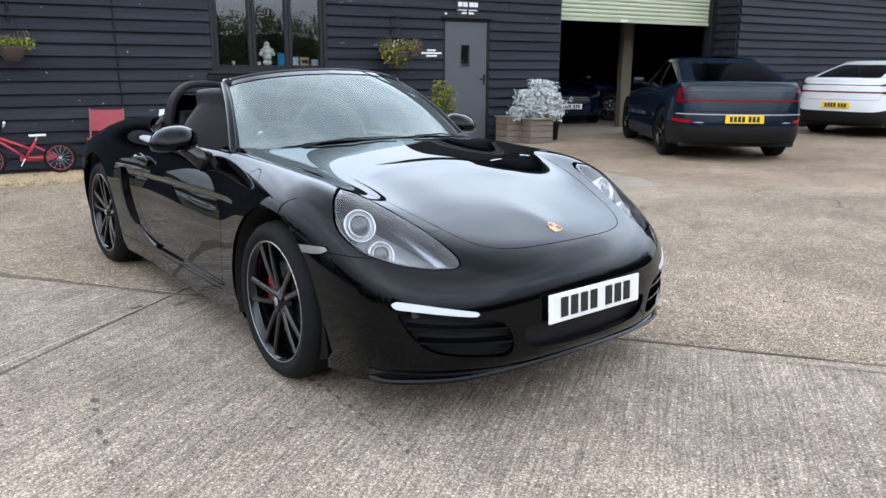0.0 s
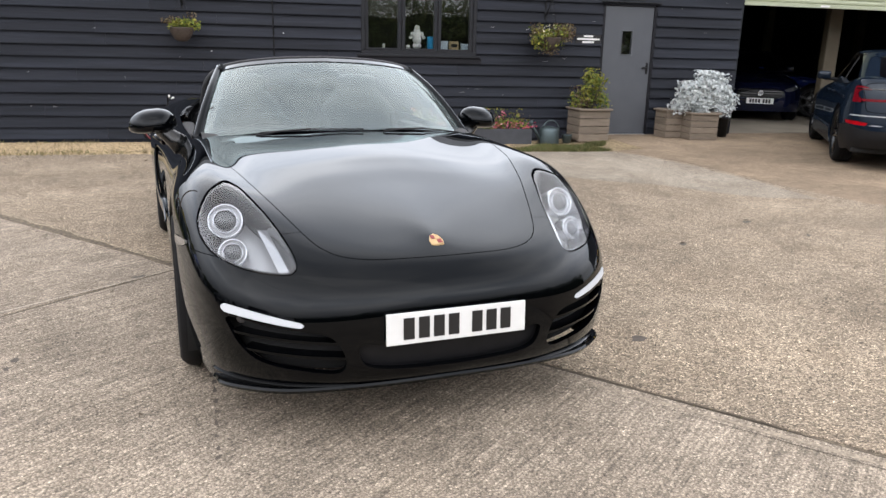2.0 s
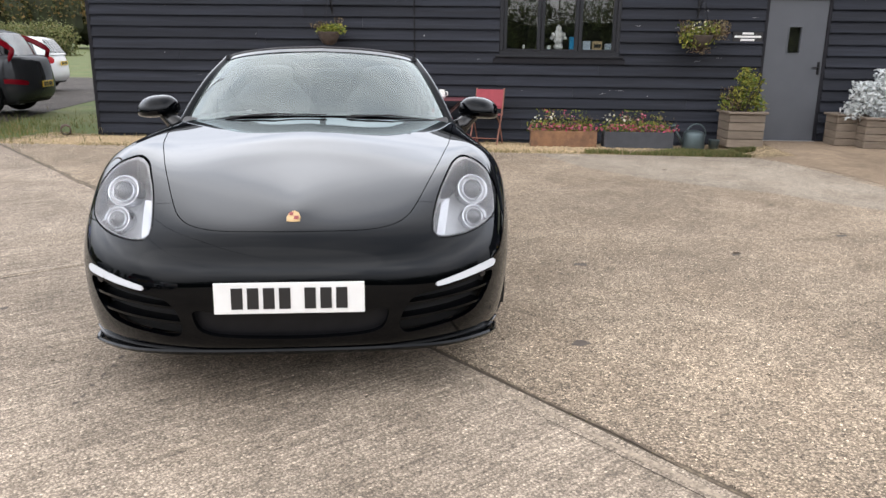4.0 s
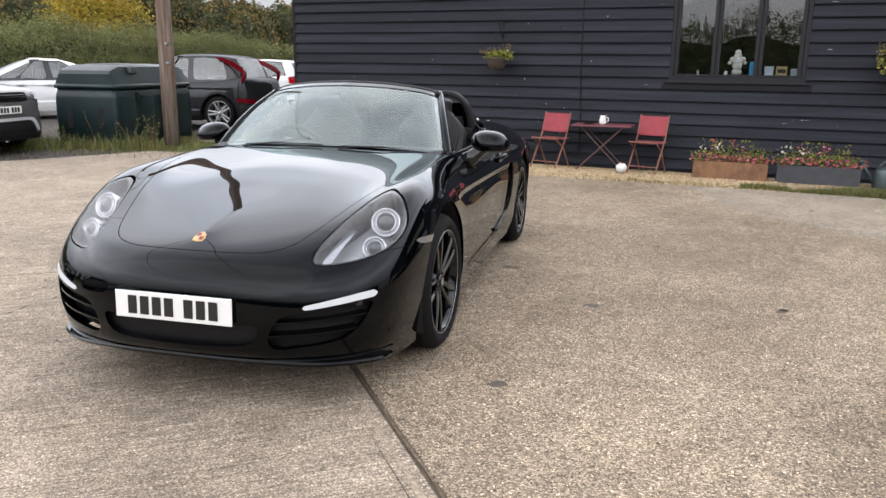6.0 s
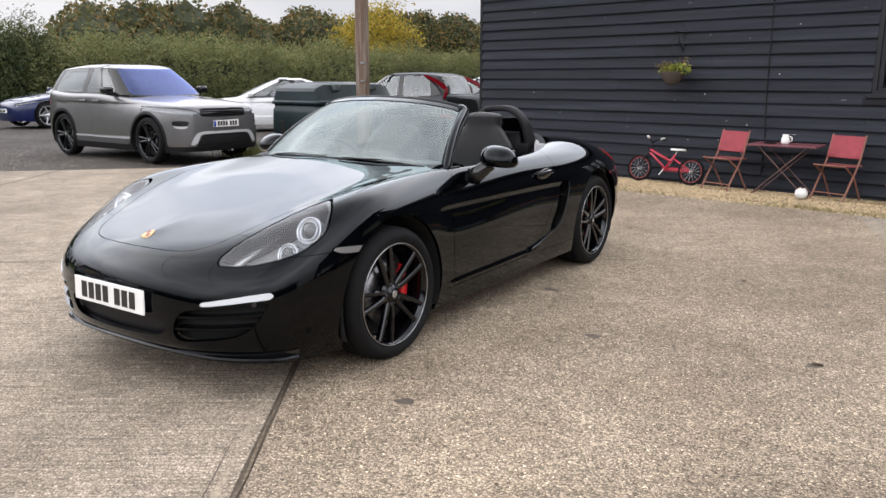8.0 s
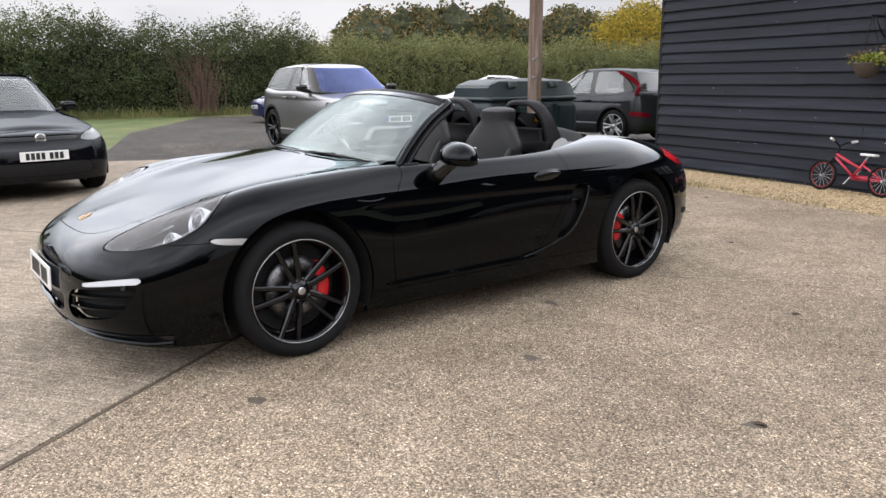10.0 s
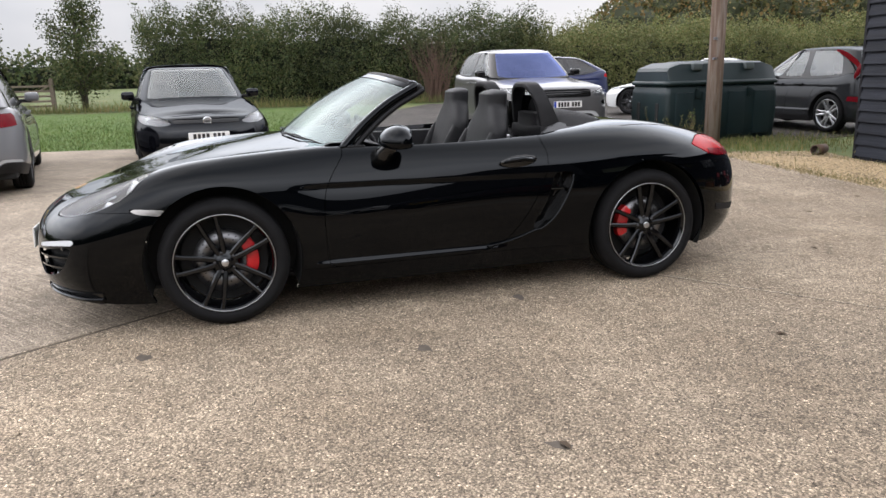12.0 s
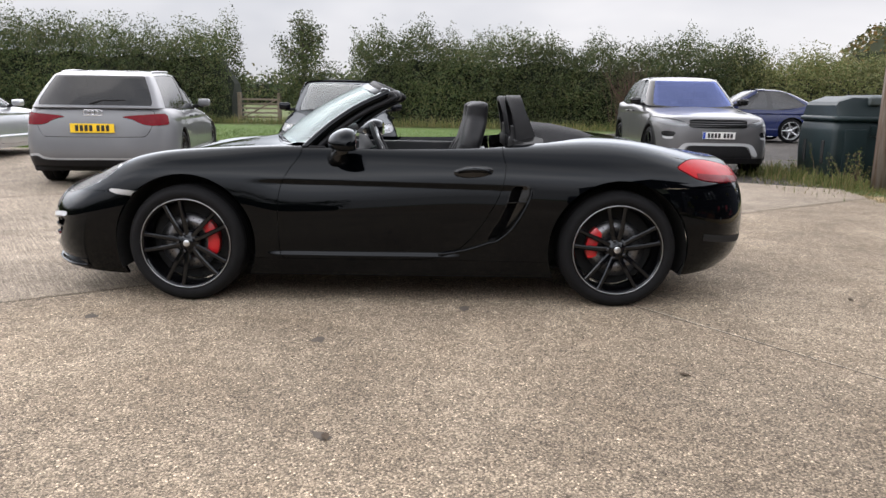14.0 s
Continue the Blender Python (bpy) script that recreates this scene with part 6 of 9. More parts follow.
    def end_x(z, ahead):
        rows_ = on_mid[(on_mid[:, 0] > -.2) == ahead]
        near_ = rows_[np.abs(rows_[:, 2] - z) < .03]
        return float((near_[:, 0].max() if ahead else near_[:, 0].min()) if len(near_) else (fo if ahead else tail))

    front = lambda A: A[:, 0] > -.2
    wz = R
    for xc in (0.0, rx):
        skin = cut(skin, lambda A: np.where(A[:, 1] > .3 * w, R + arch - np.hypot(A[:, 0] - xc, A[:, 2] - wz), -9), -1)
    both = lambda s: joined(s, mirrored(s))

    def take(line, a, b, where, per=4):
        poly = catmull(line, per, True)
        return lambda A: np.where(where(A), inside(A[:, [a, b]], poly), -9)

    if cladding:
        lo = lambda A: np.maximum(.30 - A[:, 2], R + arch + .045 - np.minimum(np.hypot(A[:, 0], A[:, 2] - wz), np.hypot(A[:, 0] - rx, A[:, 2] - wz)))
        panel("cladding", both(cut(skin, lo, 1)), M["plastic"], car, "black plastic cladding", lip=.02)
        skin = cut(skin, lo, -1)
    if lamps:
        g = take([(a * w, b) for a, b in lamps], 1, 2, front)
        sk = cut(skin, g, 1, .002)
        for s in (sk, mirrored(sk)):
            hl = panel("headlamp", s, M["lamp_dim"], car, lip=.0, lift=-.03)
            panel("lamp_cover", s, M["lamp_glass"], hl, lip=.03)
            yl, zl = np.mean([a for a, _ in lamps]) * w, np.mean([b for _, b in lamps])
            sg = 1 if s is sk else -1
            xl = float(np.mean(s[0][:, 0]))
            for dy in (-.055, .055):
                part("projector", lathed([(.045, -.02), (.043, .012), (.030, .006), (.012, .018), (.0005, .02)], 18, m=Matrix.Translation((xl - .015 - .2 * abs(dy), sg * (yl + dy), zl)) @ Matrix.Rotation(radians(-90 + sg * 12), 4, "Z")), M["lamp_silver"], hl, smooth=50)
        skin = cut(skin, g, -1, .002)
    if tails:
        g = take([(a * w, b) for a, b in tails], 1, 2, lambda A: A[:, 0] < tail + tail_low, 3)
        sk = cut(skin, g, 1, .002)
        for s in (sk, mirrored(sk)):
            panel("tail_lamp", s, M[tail_m], car, "red tail lamp", lip=.015, lift=.003)
        skin = cut(skin, g, -1, .002)
    if grille:
        g = take([(a * w, b) for a, b in grille] + [(-a * w, b) for a, b in reversed(grille)], 1, 2, front)
        gs = both(cut(skin, g, 1))
        gr = panel("grille", gs, M["gap"], car, "black front grille", lip=.0, lift=-.03)
        zs = [b for _, b in grille]
        for k in range(1, 4):
            zc = min(zs) + (max(zs) - min(zs)) * k / 4
            panel("grille_bar", cut(cut(gs, lambda A: A[:, 2] - zc + .007, 1), lambda A: zc + .007 - A[:, 2], 1), M["gloss_plastic"], gr, lip=.02, lift=-.004)
        skin = cut(skin, g, -1)
    for line, material in intakes:
        ff = front if line[0][0] >= 0 else (lambda A: A[:, 0] < rx - .2)
        pts = [(abs(a) * w, b) for a, b in line]
        mirror_too = min(a for a, _ in pts) < .02
        g = take(pts + ([(-a, b) for a, b in reversed(pts)] if mirror_too else []), 1, 2, ff)
        trim = cut(skin, g, 1)
        for t in ([both(trim)] if mirror_too else [trim, mirrored(trim)]):
            panel("bumper_trim", t, M[material], car, lip=.0, lift=-.006)
        skin = cut(skin, g, -1)
    xa, xb = cowl - .12, mid - .02
    xc_ = rx + R + .18
    for x0, x1 in ((xa, xb), (xb, xc_)):
        rear_curve = x1 == xc_
        line = catmull([(x0, belt + .1), (x0 - .01, .7), (x0, .36), (x0 - .08, .27), (x1 + .12, .27), (x1 + (.02 if not rear_curve else -.02), .40), (x1 + (0 if not rear_curve else -.10), .66), (x1 + (0 if not rear_curve else -.26), belt + .1)], 6, True)
        g = lambda A: np.where(A[:, 1] > .4 * w, inside(A[:, [0, 2]], line), -9)
        sk = cut(skin, g, 1, .002)
        for s in (sk, mirrored(sk)):
            d = panel("door", s, paint, car, lip=.02)
            sg = 1 if s is sk else -1
            part("door_handle", boxed(x1 + .10, x1 + .29, min(sg * (w - .045), sg * (w + .005)), max(sg * (w - .045), sg * (w + .005)), belt - .135, belt - .105, .006), paint, d)
        skin = cut(skin, g, -1, .002)
    hd = cut(cut(skin, lambda A: np.where(A[:, 0] > cowl - .1, A[:, 7] - 4.25, -9), 1, .004), lambda A: A[:, 0] - cowl + .02, 1)
    panel("bonnet", both(hd), paint, car, lip=.02)
    skin = cut(skin, lambda A: np.where(A[:, 0] > cowl - .02, A[:, 7] - 4.25, -9), -1, .004)
    if tailgate:
        g = take([(a * w, b) for a, b in tailgate] + [(-a * w, b) for a, b in reversed(tailgate)], 1, 2, lambda A: A[:, 0] < rx - .35, 4)
        panel("tailgate", both(cut(skin, g, 1, .003)), paint, car, lip=.02)
        skin = cut(skin, g, -1, .003)
    panel("body", both(skin), paint, car, lip=.02)
    # glasshouse
    gn = []
    cx, sr = cowl, screen_r
    bz = lambda x: (hood + .01) if x > cowl - .15 else belt - .015 + (deck - belt) * max(0, min(1, (rx + .3 - x) / 1.0))
    rz = lambda x: H - .05 * max(0, min(1, (x - (roof_f - .9)) / .9)) ** 2 - roof_drop * max(0, min(1, ((roof_r + 1.5) - x) / 1.5)) ** 2
    rows0 = [(cx, 0), (cx - .04, .46 * w), (cx - .20, .80 * w), (cx - .65, .885 * w), (mid, .89 * w), (rx + .45, .885 * w), (sr + .42, .86 * w), (sr + .13, .76 * w), (sr + .02, .42 * w), (sr, 0)]
    rows3 = [(roof_f, 0), (roof_f - .015, .36 * w), (roof_f - .10, .60 * w), (roof_f - .38, .645 * w), (mid, .665 * w), (rx + .5, .655 * w), (roof_r + .32, .625 * w), (roof_r + .09, .56 * w), (roof_r + .01, .32 * w), (roof_r, 0)]
    for i, ((x0, y0), (x3, y3)) in enumerate(zip(rows0, rows3)):
        z0, z3 = bz(x0), rz(x3) - .045
        col = []
        for t, out in ((0, 0), (.42, .022), (.86, .02)):
            end = i in (0, 1, 8, 9)
            col.append((x0 + (x3 - x0) * t + (out * .8 * (1 if i < 3 else -1 if i > 6 else 0)), y0 + (y3 - y0) * t + (0 if end else out), z0 + (z3 - z0) * t + (out * .7 if end else 0)))
        col.append((x3, y3, z3))
        xm = x3 + (-.22 if i < 3 else .22 if i > 6 else 0)
        col.append((xm, y3 * .72, rz(xm) - .008))
        col.append((xm + (-.06 if i < 3 else .06 if i > 6 else 0), 0, rz(xm)))
        gn.append(col)
    gh = spline_net(gn, 8, 6)
    screen = lambda A: rbox(A, -1.7, 1.78, .10, 2.72, .35, .1)
    s_glass = both(cut(gh, screen, 1))
    p = panel("windscreen", s_glass, M[screen_m or glass_m], car, lip=0, lift=-.002)
    p.visible_shadow = False
    gh = cut(gh, screen, -1)
    rearw = lambda A: rbox(A, rear_win, 10.98, .16, 2.70, .35, .1)
    panel("rear_window", both(cut(gh, rearw, 1)), M[rear_m or glass_m], car, lip=0, lift=-.002)
    gh = cut(gh, rearw, -1)
    cuts = [sides[0], *split, sides[1]]
    for a, b in zip(cuts, cuts[1:]):
        g = lambda A: rbox(A, a + .10, b - .10, .20, 2.48, .35, .12)
        sk = cut(gh, g, 1)
        for s in (sk, mirrored(sk)):
            panel("side_window", s, M[rear_m if rear_m and a > 3 else glass_m], car, lip=0, lift=-.004)
        gh = cut(gh, g, -1)
    if trim:
        line_g = lambda A: np.where((A[:, 6] > sides[0]) & (A[:, 6] < sides[1]), np.minimum(A[:, 7] - 2.62, 2.80 - A[:, 7]), -9)
        edge_s = cut(gh, line_g, 1)
        for s in (edge_s, mirrored(edge_s)):
            panel("window_trim", s, M["chrome"], car, lip=.008, lift=.004)
        gh = cut(gh, line_g, -1)
    if roof_paint:
        up = lambda A: A[:, 7] - 2.72
        panel("roof", both(cut(gh, up, 1)), roof_paint, car, lip=.02)
        half = cut(gh, up, -1)
        for s in (half, mirrored(half)):
            panel("pillar_frame", s, M["gloss_plastic"], car, lip=.02)
    else:
        frame_g = lambda A: np.where((A[:, 6] > sides[0]) & (A[:, 6] < sides[1]), 2.75 - A[:, 7], -9)
        half = cut(gh, frame_g, 1)
        for s in (half, mirrored(half)):
            panel("window_surround", s, M["gloss_plastic"], car, lip=.02)
        panel("roof", both(cut(gh, frame_g, -1)), paint, car, lip=.02)
    for shape, z, ahead in badge:
        xb_, sgn = end_x(z, ahead), 1 if ahead else -1
        if shape == "disc":
            bd = part("badge", lathed([(.058, -.012), (.058, .008), (.050, .012), (.047, .006), (.0005, .006)], 28, m=Matrix.Translation((xb_ - .004 * sgn, 0, z)) @ Matrix.Rotation(radians(-90 * sgn), 4, "Z")), M["chrome"], car, "round chrome badge", smooth=40)
            part("badge_field", lathed([(.046, .0068), (.0005, .0068)], 24, m=Matrix.Translation((xb_ - .004 * sgn, 0, z)) @ Matrix.Rotation(radians(-90 * sgn), 4, "Z")), M["silver"], bd)
            part("badge_bar", boxed(xb_ + .003 * sgn - .003, xb_ + .003 * sgn + .003, -.035, .035, z - .008, z + .008), M["plate_ink"], bd)
        else:
            for k in range(4):
                yc = -.075 + .05 * k
                part("badge_ring", tubed([(xb_ + .006 * sgn, yc + .036 * math.cos(q), z + .036 * math.sin(q)) for q in (2 * math.pi * i / 24 for i in range(24))], .0055, 6, closed=True), M["chrome"], car, smooth=60)
    if rails:
        for sg in (1, -1):
            part("roof_rail", tubed([tuple(p) for p in catmull([(roof_f - .35, sg * .60 * w, H - .095), (roof_f - .50, sg * .60 * w, H - .045), (mid - .3, sg * .61 * w, H - .02), (roof_r + .45, sg * .59 * w, H - .05), (roof_r + .25, sg * .585 * w, H - .11)], 5)], .014, 6), M["silver"], car, smooth=60)
    if wiper:
        part("rear_wiper", tubed([(screen_r - .035, .02, deck + .03), (screen_r - .02, -.12, deck + .075), (screen_r - .01, -.40, deck + .08)], [.02, .011, .008], 6), M["plastic"], car)
    # inside: seats, dash, floor
    part("cabin", boxed(sr + .25, cowl - .15, -.8 * w, .8 * w, clear + .06, belt - .12, .03), M["carpet"], car)
    part("dashboard", boxed(cowl - .75, cowl - .12, -.76 * w, .76 * w, belt - .2, belt - .01, .04, 2), M["leather"], car, smooth=50)
    for xs in (mid + .05, mid - .85):
        for sg in (1, -1):
            part("seat", boxed(xs - .10, xs + .04, sg * .40 * w - .2, sg * .40 * w + .2, belt - .3, belt + .10, .05, 2), M["leather"], car, smooth=50)
            part("head_restraint", boxed(xs - .12, xs - .02, sg * .40 * w - .12, sg * .40 * w + .12, belt + .12, belt + .26, .04, 2), M["leather"], car, smooth=50)
    for sg in (1, -1):
        mr = part("door_mirror", boxed(cowl - .52, cowl - .36, min(sg * (w - .07), sg * (w + .11)), max(sg * (w - .07), sg * (w + .11)), belt + .005, belt + .125, .045, 3), paint if not roof_paint else M["gloss_plastic"], car, smooth=60)
        part("mirror_arm", boxed(cowl - .48, cowl - .40, min(sg * (w - .14), sg * (w + .02)), max(sg * (w - .14), sg * (w + .02)), belt - .01, belt + .035, .012), M["plastic"], mr)
    part("underbody", boxed(tail + .25, fo - .3, -.86 * w, .86 * w, clear + .01, clear + .10, .02), M["gap"], car)
    for xc in (0.0, rx):
        for sg in (1, -1):
            bm = bmesh.new()
            rows = []
            for k in range(17):
                q = math.pi * (-.1 + 1.2 * k / 16)
                rows.append([bm.verts.new((xc + (R + arch - .003) * math.cos(q), sg * yy, wz + (R + arch - .003) * math.sin(q))) for yy in (w - .035, w - .33)])
            c = bm.verts.new((xc, sg * (w - .33), wz))
            for a, b in zip(rows, rows[1:]):
                bm.faces.new((a[0], a[1], b[1], b[0]))
                bm.faces.new((a[1], c, b[1]))
            part("wheel_arch_liner", bm, M["gap"], car)
    st = dict(R=R, rim=R - .085, w=.23, mat=wheel, spokes=spokes, pair=pairs, spread=.03, sw=.02, face=-.02, disc=.15)
    for sg in (1, -1):
        road_wheel("front_wheel", car, 0, sg * (w - .02), R, sg, steer, st)
        road_wheel("rear_wheel", car, rx, sg * (w - .02), R, sg, 0, st)
    if plate_f:
        number_plate(car, pose(fo + .012, 0, plate_z[0], 0, 0, 90), False, light)
    number_plate(car, pose(tail - .012, 0, plate_z[1], 0, 0, -90), yellow)
    return car


def car_at(x, y, heading):
    return pose(x, y, 0, 0, 0, heading)


P = {}
P["navy"] = gloss_paint("dark blue-grey metallic paint", (0.0065, 0.0115, 0.0205), 0.03, 4.2, most=0.34)
P["white"] = mat("white car paint", (0.62, 0.63, 0.63), 0.35, 0, 0.04, 3, coat=1.0)
P["black"] = gloss_paint("black metallic paint", (0.0025, 0.0027, 0.004), 0.028, 4.2, most=0.34)
P["grey"] = mat("solid light grey paint", (0.118, 0.121, 0.128), 0.4, 0, 0.05, 3, coat=1.0)
P["silver_grey"] = mat("warm silver metallic paint", (0.122, 0.121, 0.124), 0.34, 0.55, 0.06, 4, coat=0.8)
P["blue"] = mat("blue metallic paint", (0.004, 0.010, 0.055), 0.35, 0.1, 0.08, 4, coat=1.0, spec=0.2)
P["graphite"] = gloss_paint("graphite metallic paint", (0.020, 0.021, 0.023), 0.03, 4.2, most=0.34)
P["silver"] = mat("silver metallic paint", (0.45, 0.46, 0.48), 0.3, 0.7, 0.05, 4, coat=1.0)
P["midnight"] = gloss_paint("midnight blue paint", (0.0035, 0.005, 0.018), 0.04, 4.0)
P["deep_blue"] = gloss_paint("deep blue paint", (0.006, 0.012, 0.06), 0.04, 4.0)


# an SUV on the loose tarmac, nose towards the yard
road_car("compact_suv", car_at(-6.71, 7.90, 6), "silver-grey SUV with black wheels and a blue-tinted windscreen", P["silver_grey"], 4.40, 1.92, 1.68, 2.66, .88, 1.14, 1.08, .96, -.58, -1.32, -3.22, -3.46, 1.18,
         R=.385, roof_drop=.09, screen_m="glass_blue", wheel="rim_black", spokes=5, pairs=(-1, 1), cladding=True, light=True, plate_z=(.665, .8), nose_round=.13, tuck=.07, roof_paint=P["silver_grey"],
         lamps=[(.50, .85), (.70, .915), (.95, .95), (.972, .88), (.80, .82), (.53, .80)], grille=[(0, .915), (.44, .915), (.475, .86), (.45, .785), (0, .775)],
         tails=[(.6, 1.0), (.95, 1.05), (.97, .95), (.62, .91)],
         intakes=(([(0.001, .545), (.46, .545), (.60, .50), (.70, .34), (.60, .34), (.53, .465), (.44, .50), (0.001, .50)], "bright_trim"), ([(0.001, .495), (.42, .495), (.50, .46), (.57, .36), (.55, .28), (0.001, .28)], "plastic"),
                  ([(.70, .71), (.87, .72), (.875, .645), (.74, .64)], "gloss_plastic"), ([(.72, .64), (.875, .64), (.87, .60), (.75, .60)], "bright_trim"), ([(0.001, .748), (.50, .755), (.50, .735), (0.001, .728)], "gloss_plastic")))
road_car("hatchback", car_at(-4.22, 2.13, 14), "black five-door hatchback parked facing the yard", P["black"], 4.25, 1.79, 1.50, 2.63, .86, .96, .96, .76, -.72, -1.55, -3.05, -3.35, 1.0,
         R=.325, glass_m="glass_car", wheel="alloy", spokes=5, pairs=(-1, 1), plate_z=(.52, .75),
         lamps=[(.50, .70), (.62, .76), (.88, .80), (.94, .755), (.86, .69), (.62, .665)], grille=[(0, .745), (.44, .745), (.46, .71), (.44, .685), (0, .685)],
         tails=[(.55, .90), (.9, .93), (.93, .78), (.58, .76)], badge=(("disc", .712, True),),
         intakes=(([(0.001, .44), (.5, .44), (.62, .38), (.55, .30), (0.001, .29)], "plastic"),))
road_car("estate_car", car_at(-5.45, -1.45, 197), "pale grey estate car with its tailgate to the yard", P["grey"], 4.78, 1.87, 1.52, 2.82, .92, 1.0, .98, .76, -.72, -1.62, -3.38, -3.80, 1.02,
         R=.345, glass_m="glass_car", rear_m="glass_dark", wheel="alloy_dark", spokes=5, pairs=(-1, 1), plate_z=(.5, .755), split=(3.4, 4.5), sides=(2.3, 6.25), tuck=.13,
         lamps=[(.5, .68), (.9, .75), (.92, .70), (.6, .63)], tails=[(.36, .895), (.60, .92), (.95, .93), (.975, .82), (.80, .785), (.62, .80), (.50, .86)], tail_m="lens_dark_red",
         tailgate=[(0, .99), (.70, .99), (.73, .80), (.66, .665), (.56, .645), (0, .645)], badge=(("rings", .945, False),), rails=True, wiper=True, rear_win=7.02,
         intakes=(([(-.001, .385), (-.60, .385), (-.74, .435), (-.92, .415), (-.93, .385), (-.76, .405), (-.62, .36), (-.001, .36)], "bright_trim"), ([(-.001, .355), (-.62, .355), (-.76, .395), (-.94, .375), (-.96, .20), (-.001, .15)], "plastic")))
road_car("saloon_car", car_at(-6.9, -5.6, 190), "silver saloon parked beside the estate car", P["silver"], 4.69, 1.85, 1.44, 2.88, .84, .93, .92, .72, -.70, -1.70, -2.75, -3.55, 1.02,
         R=.34, wheel="alloy", spokes=5, pairs=(-1, 1), plate_z=(.5, .8), roof_drop=.12, lamps=[(.5, .66), (.9, .74), (.92, .69), (.6, .61)], tails=[(.5, .90), (.95, .93), (.96, .83), (.55, .82)])
road_car("electric_crossover", car_at(-18.96, 9.72, -84), "blue electric crossover with five-spoke silver wheels", P["blue"], 4.75, 1.92, 1.70, 2.89, .86, 1.02, .98, .76, -.65, -1.75, -3.0, -3.75, 1.16,
         R=.365, glass_m="glass_dark", wheel="alloy", spokes=5, pairs=(0,), plate_z=(.5, .8), roof_drop=.16, lamps=[(.55, .70), (.92, .80), (.93, .75), (.6, .65)], tails=[(.5, 1.0), (.95, 1.05), (.96, .95), (.55, .93)])
road_car("electric_saloon", car_at(-13.6, 12.55, 233), "white electric saloon behind the oil tank", P["white"], 4.69, 1.85, 1.50, 2.88, .84, .93, .90, .70, -.62, -1.72, -2.75, -3.55, 1.02,
         R=.34, wheel="alloy_dark", spokes=5, pairs=(-1, 1), plate_z=(.5, .8), roof_drop=.12, lamps=[(.55, .66), (.92, .76), (.93, .71), (.6, .60)], tails=[(.5, .90), (.95, .93), (.96, .83), (.55, .82)])
road_car("hybrid_crossover", car_at(-8.8, 13.38, 190), "graphite crossover with tall red rear lamps", P["graphite"], 4.42, 1.83, 1.57, 2.72, .87, .99, .97, .80, -.62, -1.50, -3.0, -3.3, 1.06,
         R=.345, rear_m="glass_car", wheel="alloy", spokes=5, pairs=(-1, 1), plate_z=(.5, .55), cladding=True, roof_paint=P["graphite"], lamps=[(.55, .72), (.92, .82), (.93, .76), (.6, .67)],
         tails=[(.70, .62), (.96, .66), (.97, .58), (.72, .55)], tail_m="lens_dark_red", tail_low=.42)
boom = bpy.data.objects["hybrid_crossover"]
for sg in (1, -1):
    bb, rows_ = bmesh.new(), []
    for x, y, z, w_ in ((-2.62, .655, 1.475, .015), (-2.80, .70, 1.43, .045), (-3.05, .765, 1.335, .065), (-3.27, .80, 1.215, .075), (-3.33, .815, 1.16, .075), (-3.30, .845, 1.08, .060), (-3.26, .87, .99, .035)):
        rows_.append([bb.verts.new((x + dx * w_ * .6, sg * (y + dy), z + dz * w_)) for dx, dy, dz in ((.5, .012, 1), (-.8, .018, .2), (-.5, .012, -1), (.8, -.03, -.2))])
    for a, b in zip(rows_, rows_[1:]):
        for k in range(4):
            bb.faces.new((a[k], a[(k + 1) % 4], b[(k + 1) % 4], b[k]))
    bb.faces.new(rows_[0])
    bb.faces.new(rows_[-1])
    bmesh.ops.recalc_face_normals(bb, faces=bb.faces)
    part("tail_lamp", bb, M["lens_dark_red"], boom, "tall red boomerang tail lamp", smooth=50)
road_car("white_hatchback", car_at(-12.2, 20.5, 190), "white car at the far end of the row", P["white"], 4.25, 1.79, 1.50, 2.63, .86, .96, .96, .76, -.72, -1.55, -3.05, -3.35, 1.0,
         R=.325, wheel="alloy", spokes=5, pairs=(0,), lamps=[(.5, .70), (.9, .78), (.92, .72), (.6, .66)], tails=[(.55, .92), (.9, .95), (.93, .78), (.58, .76)])
# in front of the workshop
road_car("fastback_saloon", car_at(11.31, 10.22, 57), "dark blue-grey electric fastback with a full-width light bar", P["navy"], 4.61, 1.86, 1.50, 2.735, .86, 1.00, .97, .78, -.70, -1.55, -2.55, -3.56, 1.10,
         rear_bar=((.845, .014, "lens_dark_red"), (.975, .007, "gloss_plastic"), (.66, .006, "bright_trim")), rear_win=7.35, R=.355, glass_m="glass_dark", wheel="rim_black", spokes=5, pairs=(-1, 1), plate_z=(.5, .60), roof_drop=.10, lamps=[(.55, .70), (.92, .80), (.93, .74), (.6, .66)],
         tails=[(.74, .985), (.86, 1.01), (.96, 1.0), (.975, .83), (.80, .82), (.78, .855), (.86, .87), (.86, .955), (.74, .96)], tail_m="lens_dark_red", tailgate=[(0, 1.04), (.76, 1.04), (.79, .84), (.77, .74), (.70, .705), (0, .70)],
         intakes=(([(-.001, .49), (-.7, .49), (-.99, .53), (-.99, .20), (-.001, .15)], "plastic"), ([(-.72, .575), (-.95, .595), (-.95, .555), (-.76, .545)], "lens_red"), ([(-.55, .568), (-.715, .572), (-.745, .548), (-.56, .545)], "bright_trim"), ([(-.001, .985), (-.70, .985), (-.70, .965), (-.001, .965)], "gloss_plastic")))
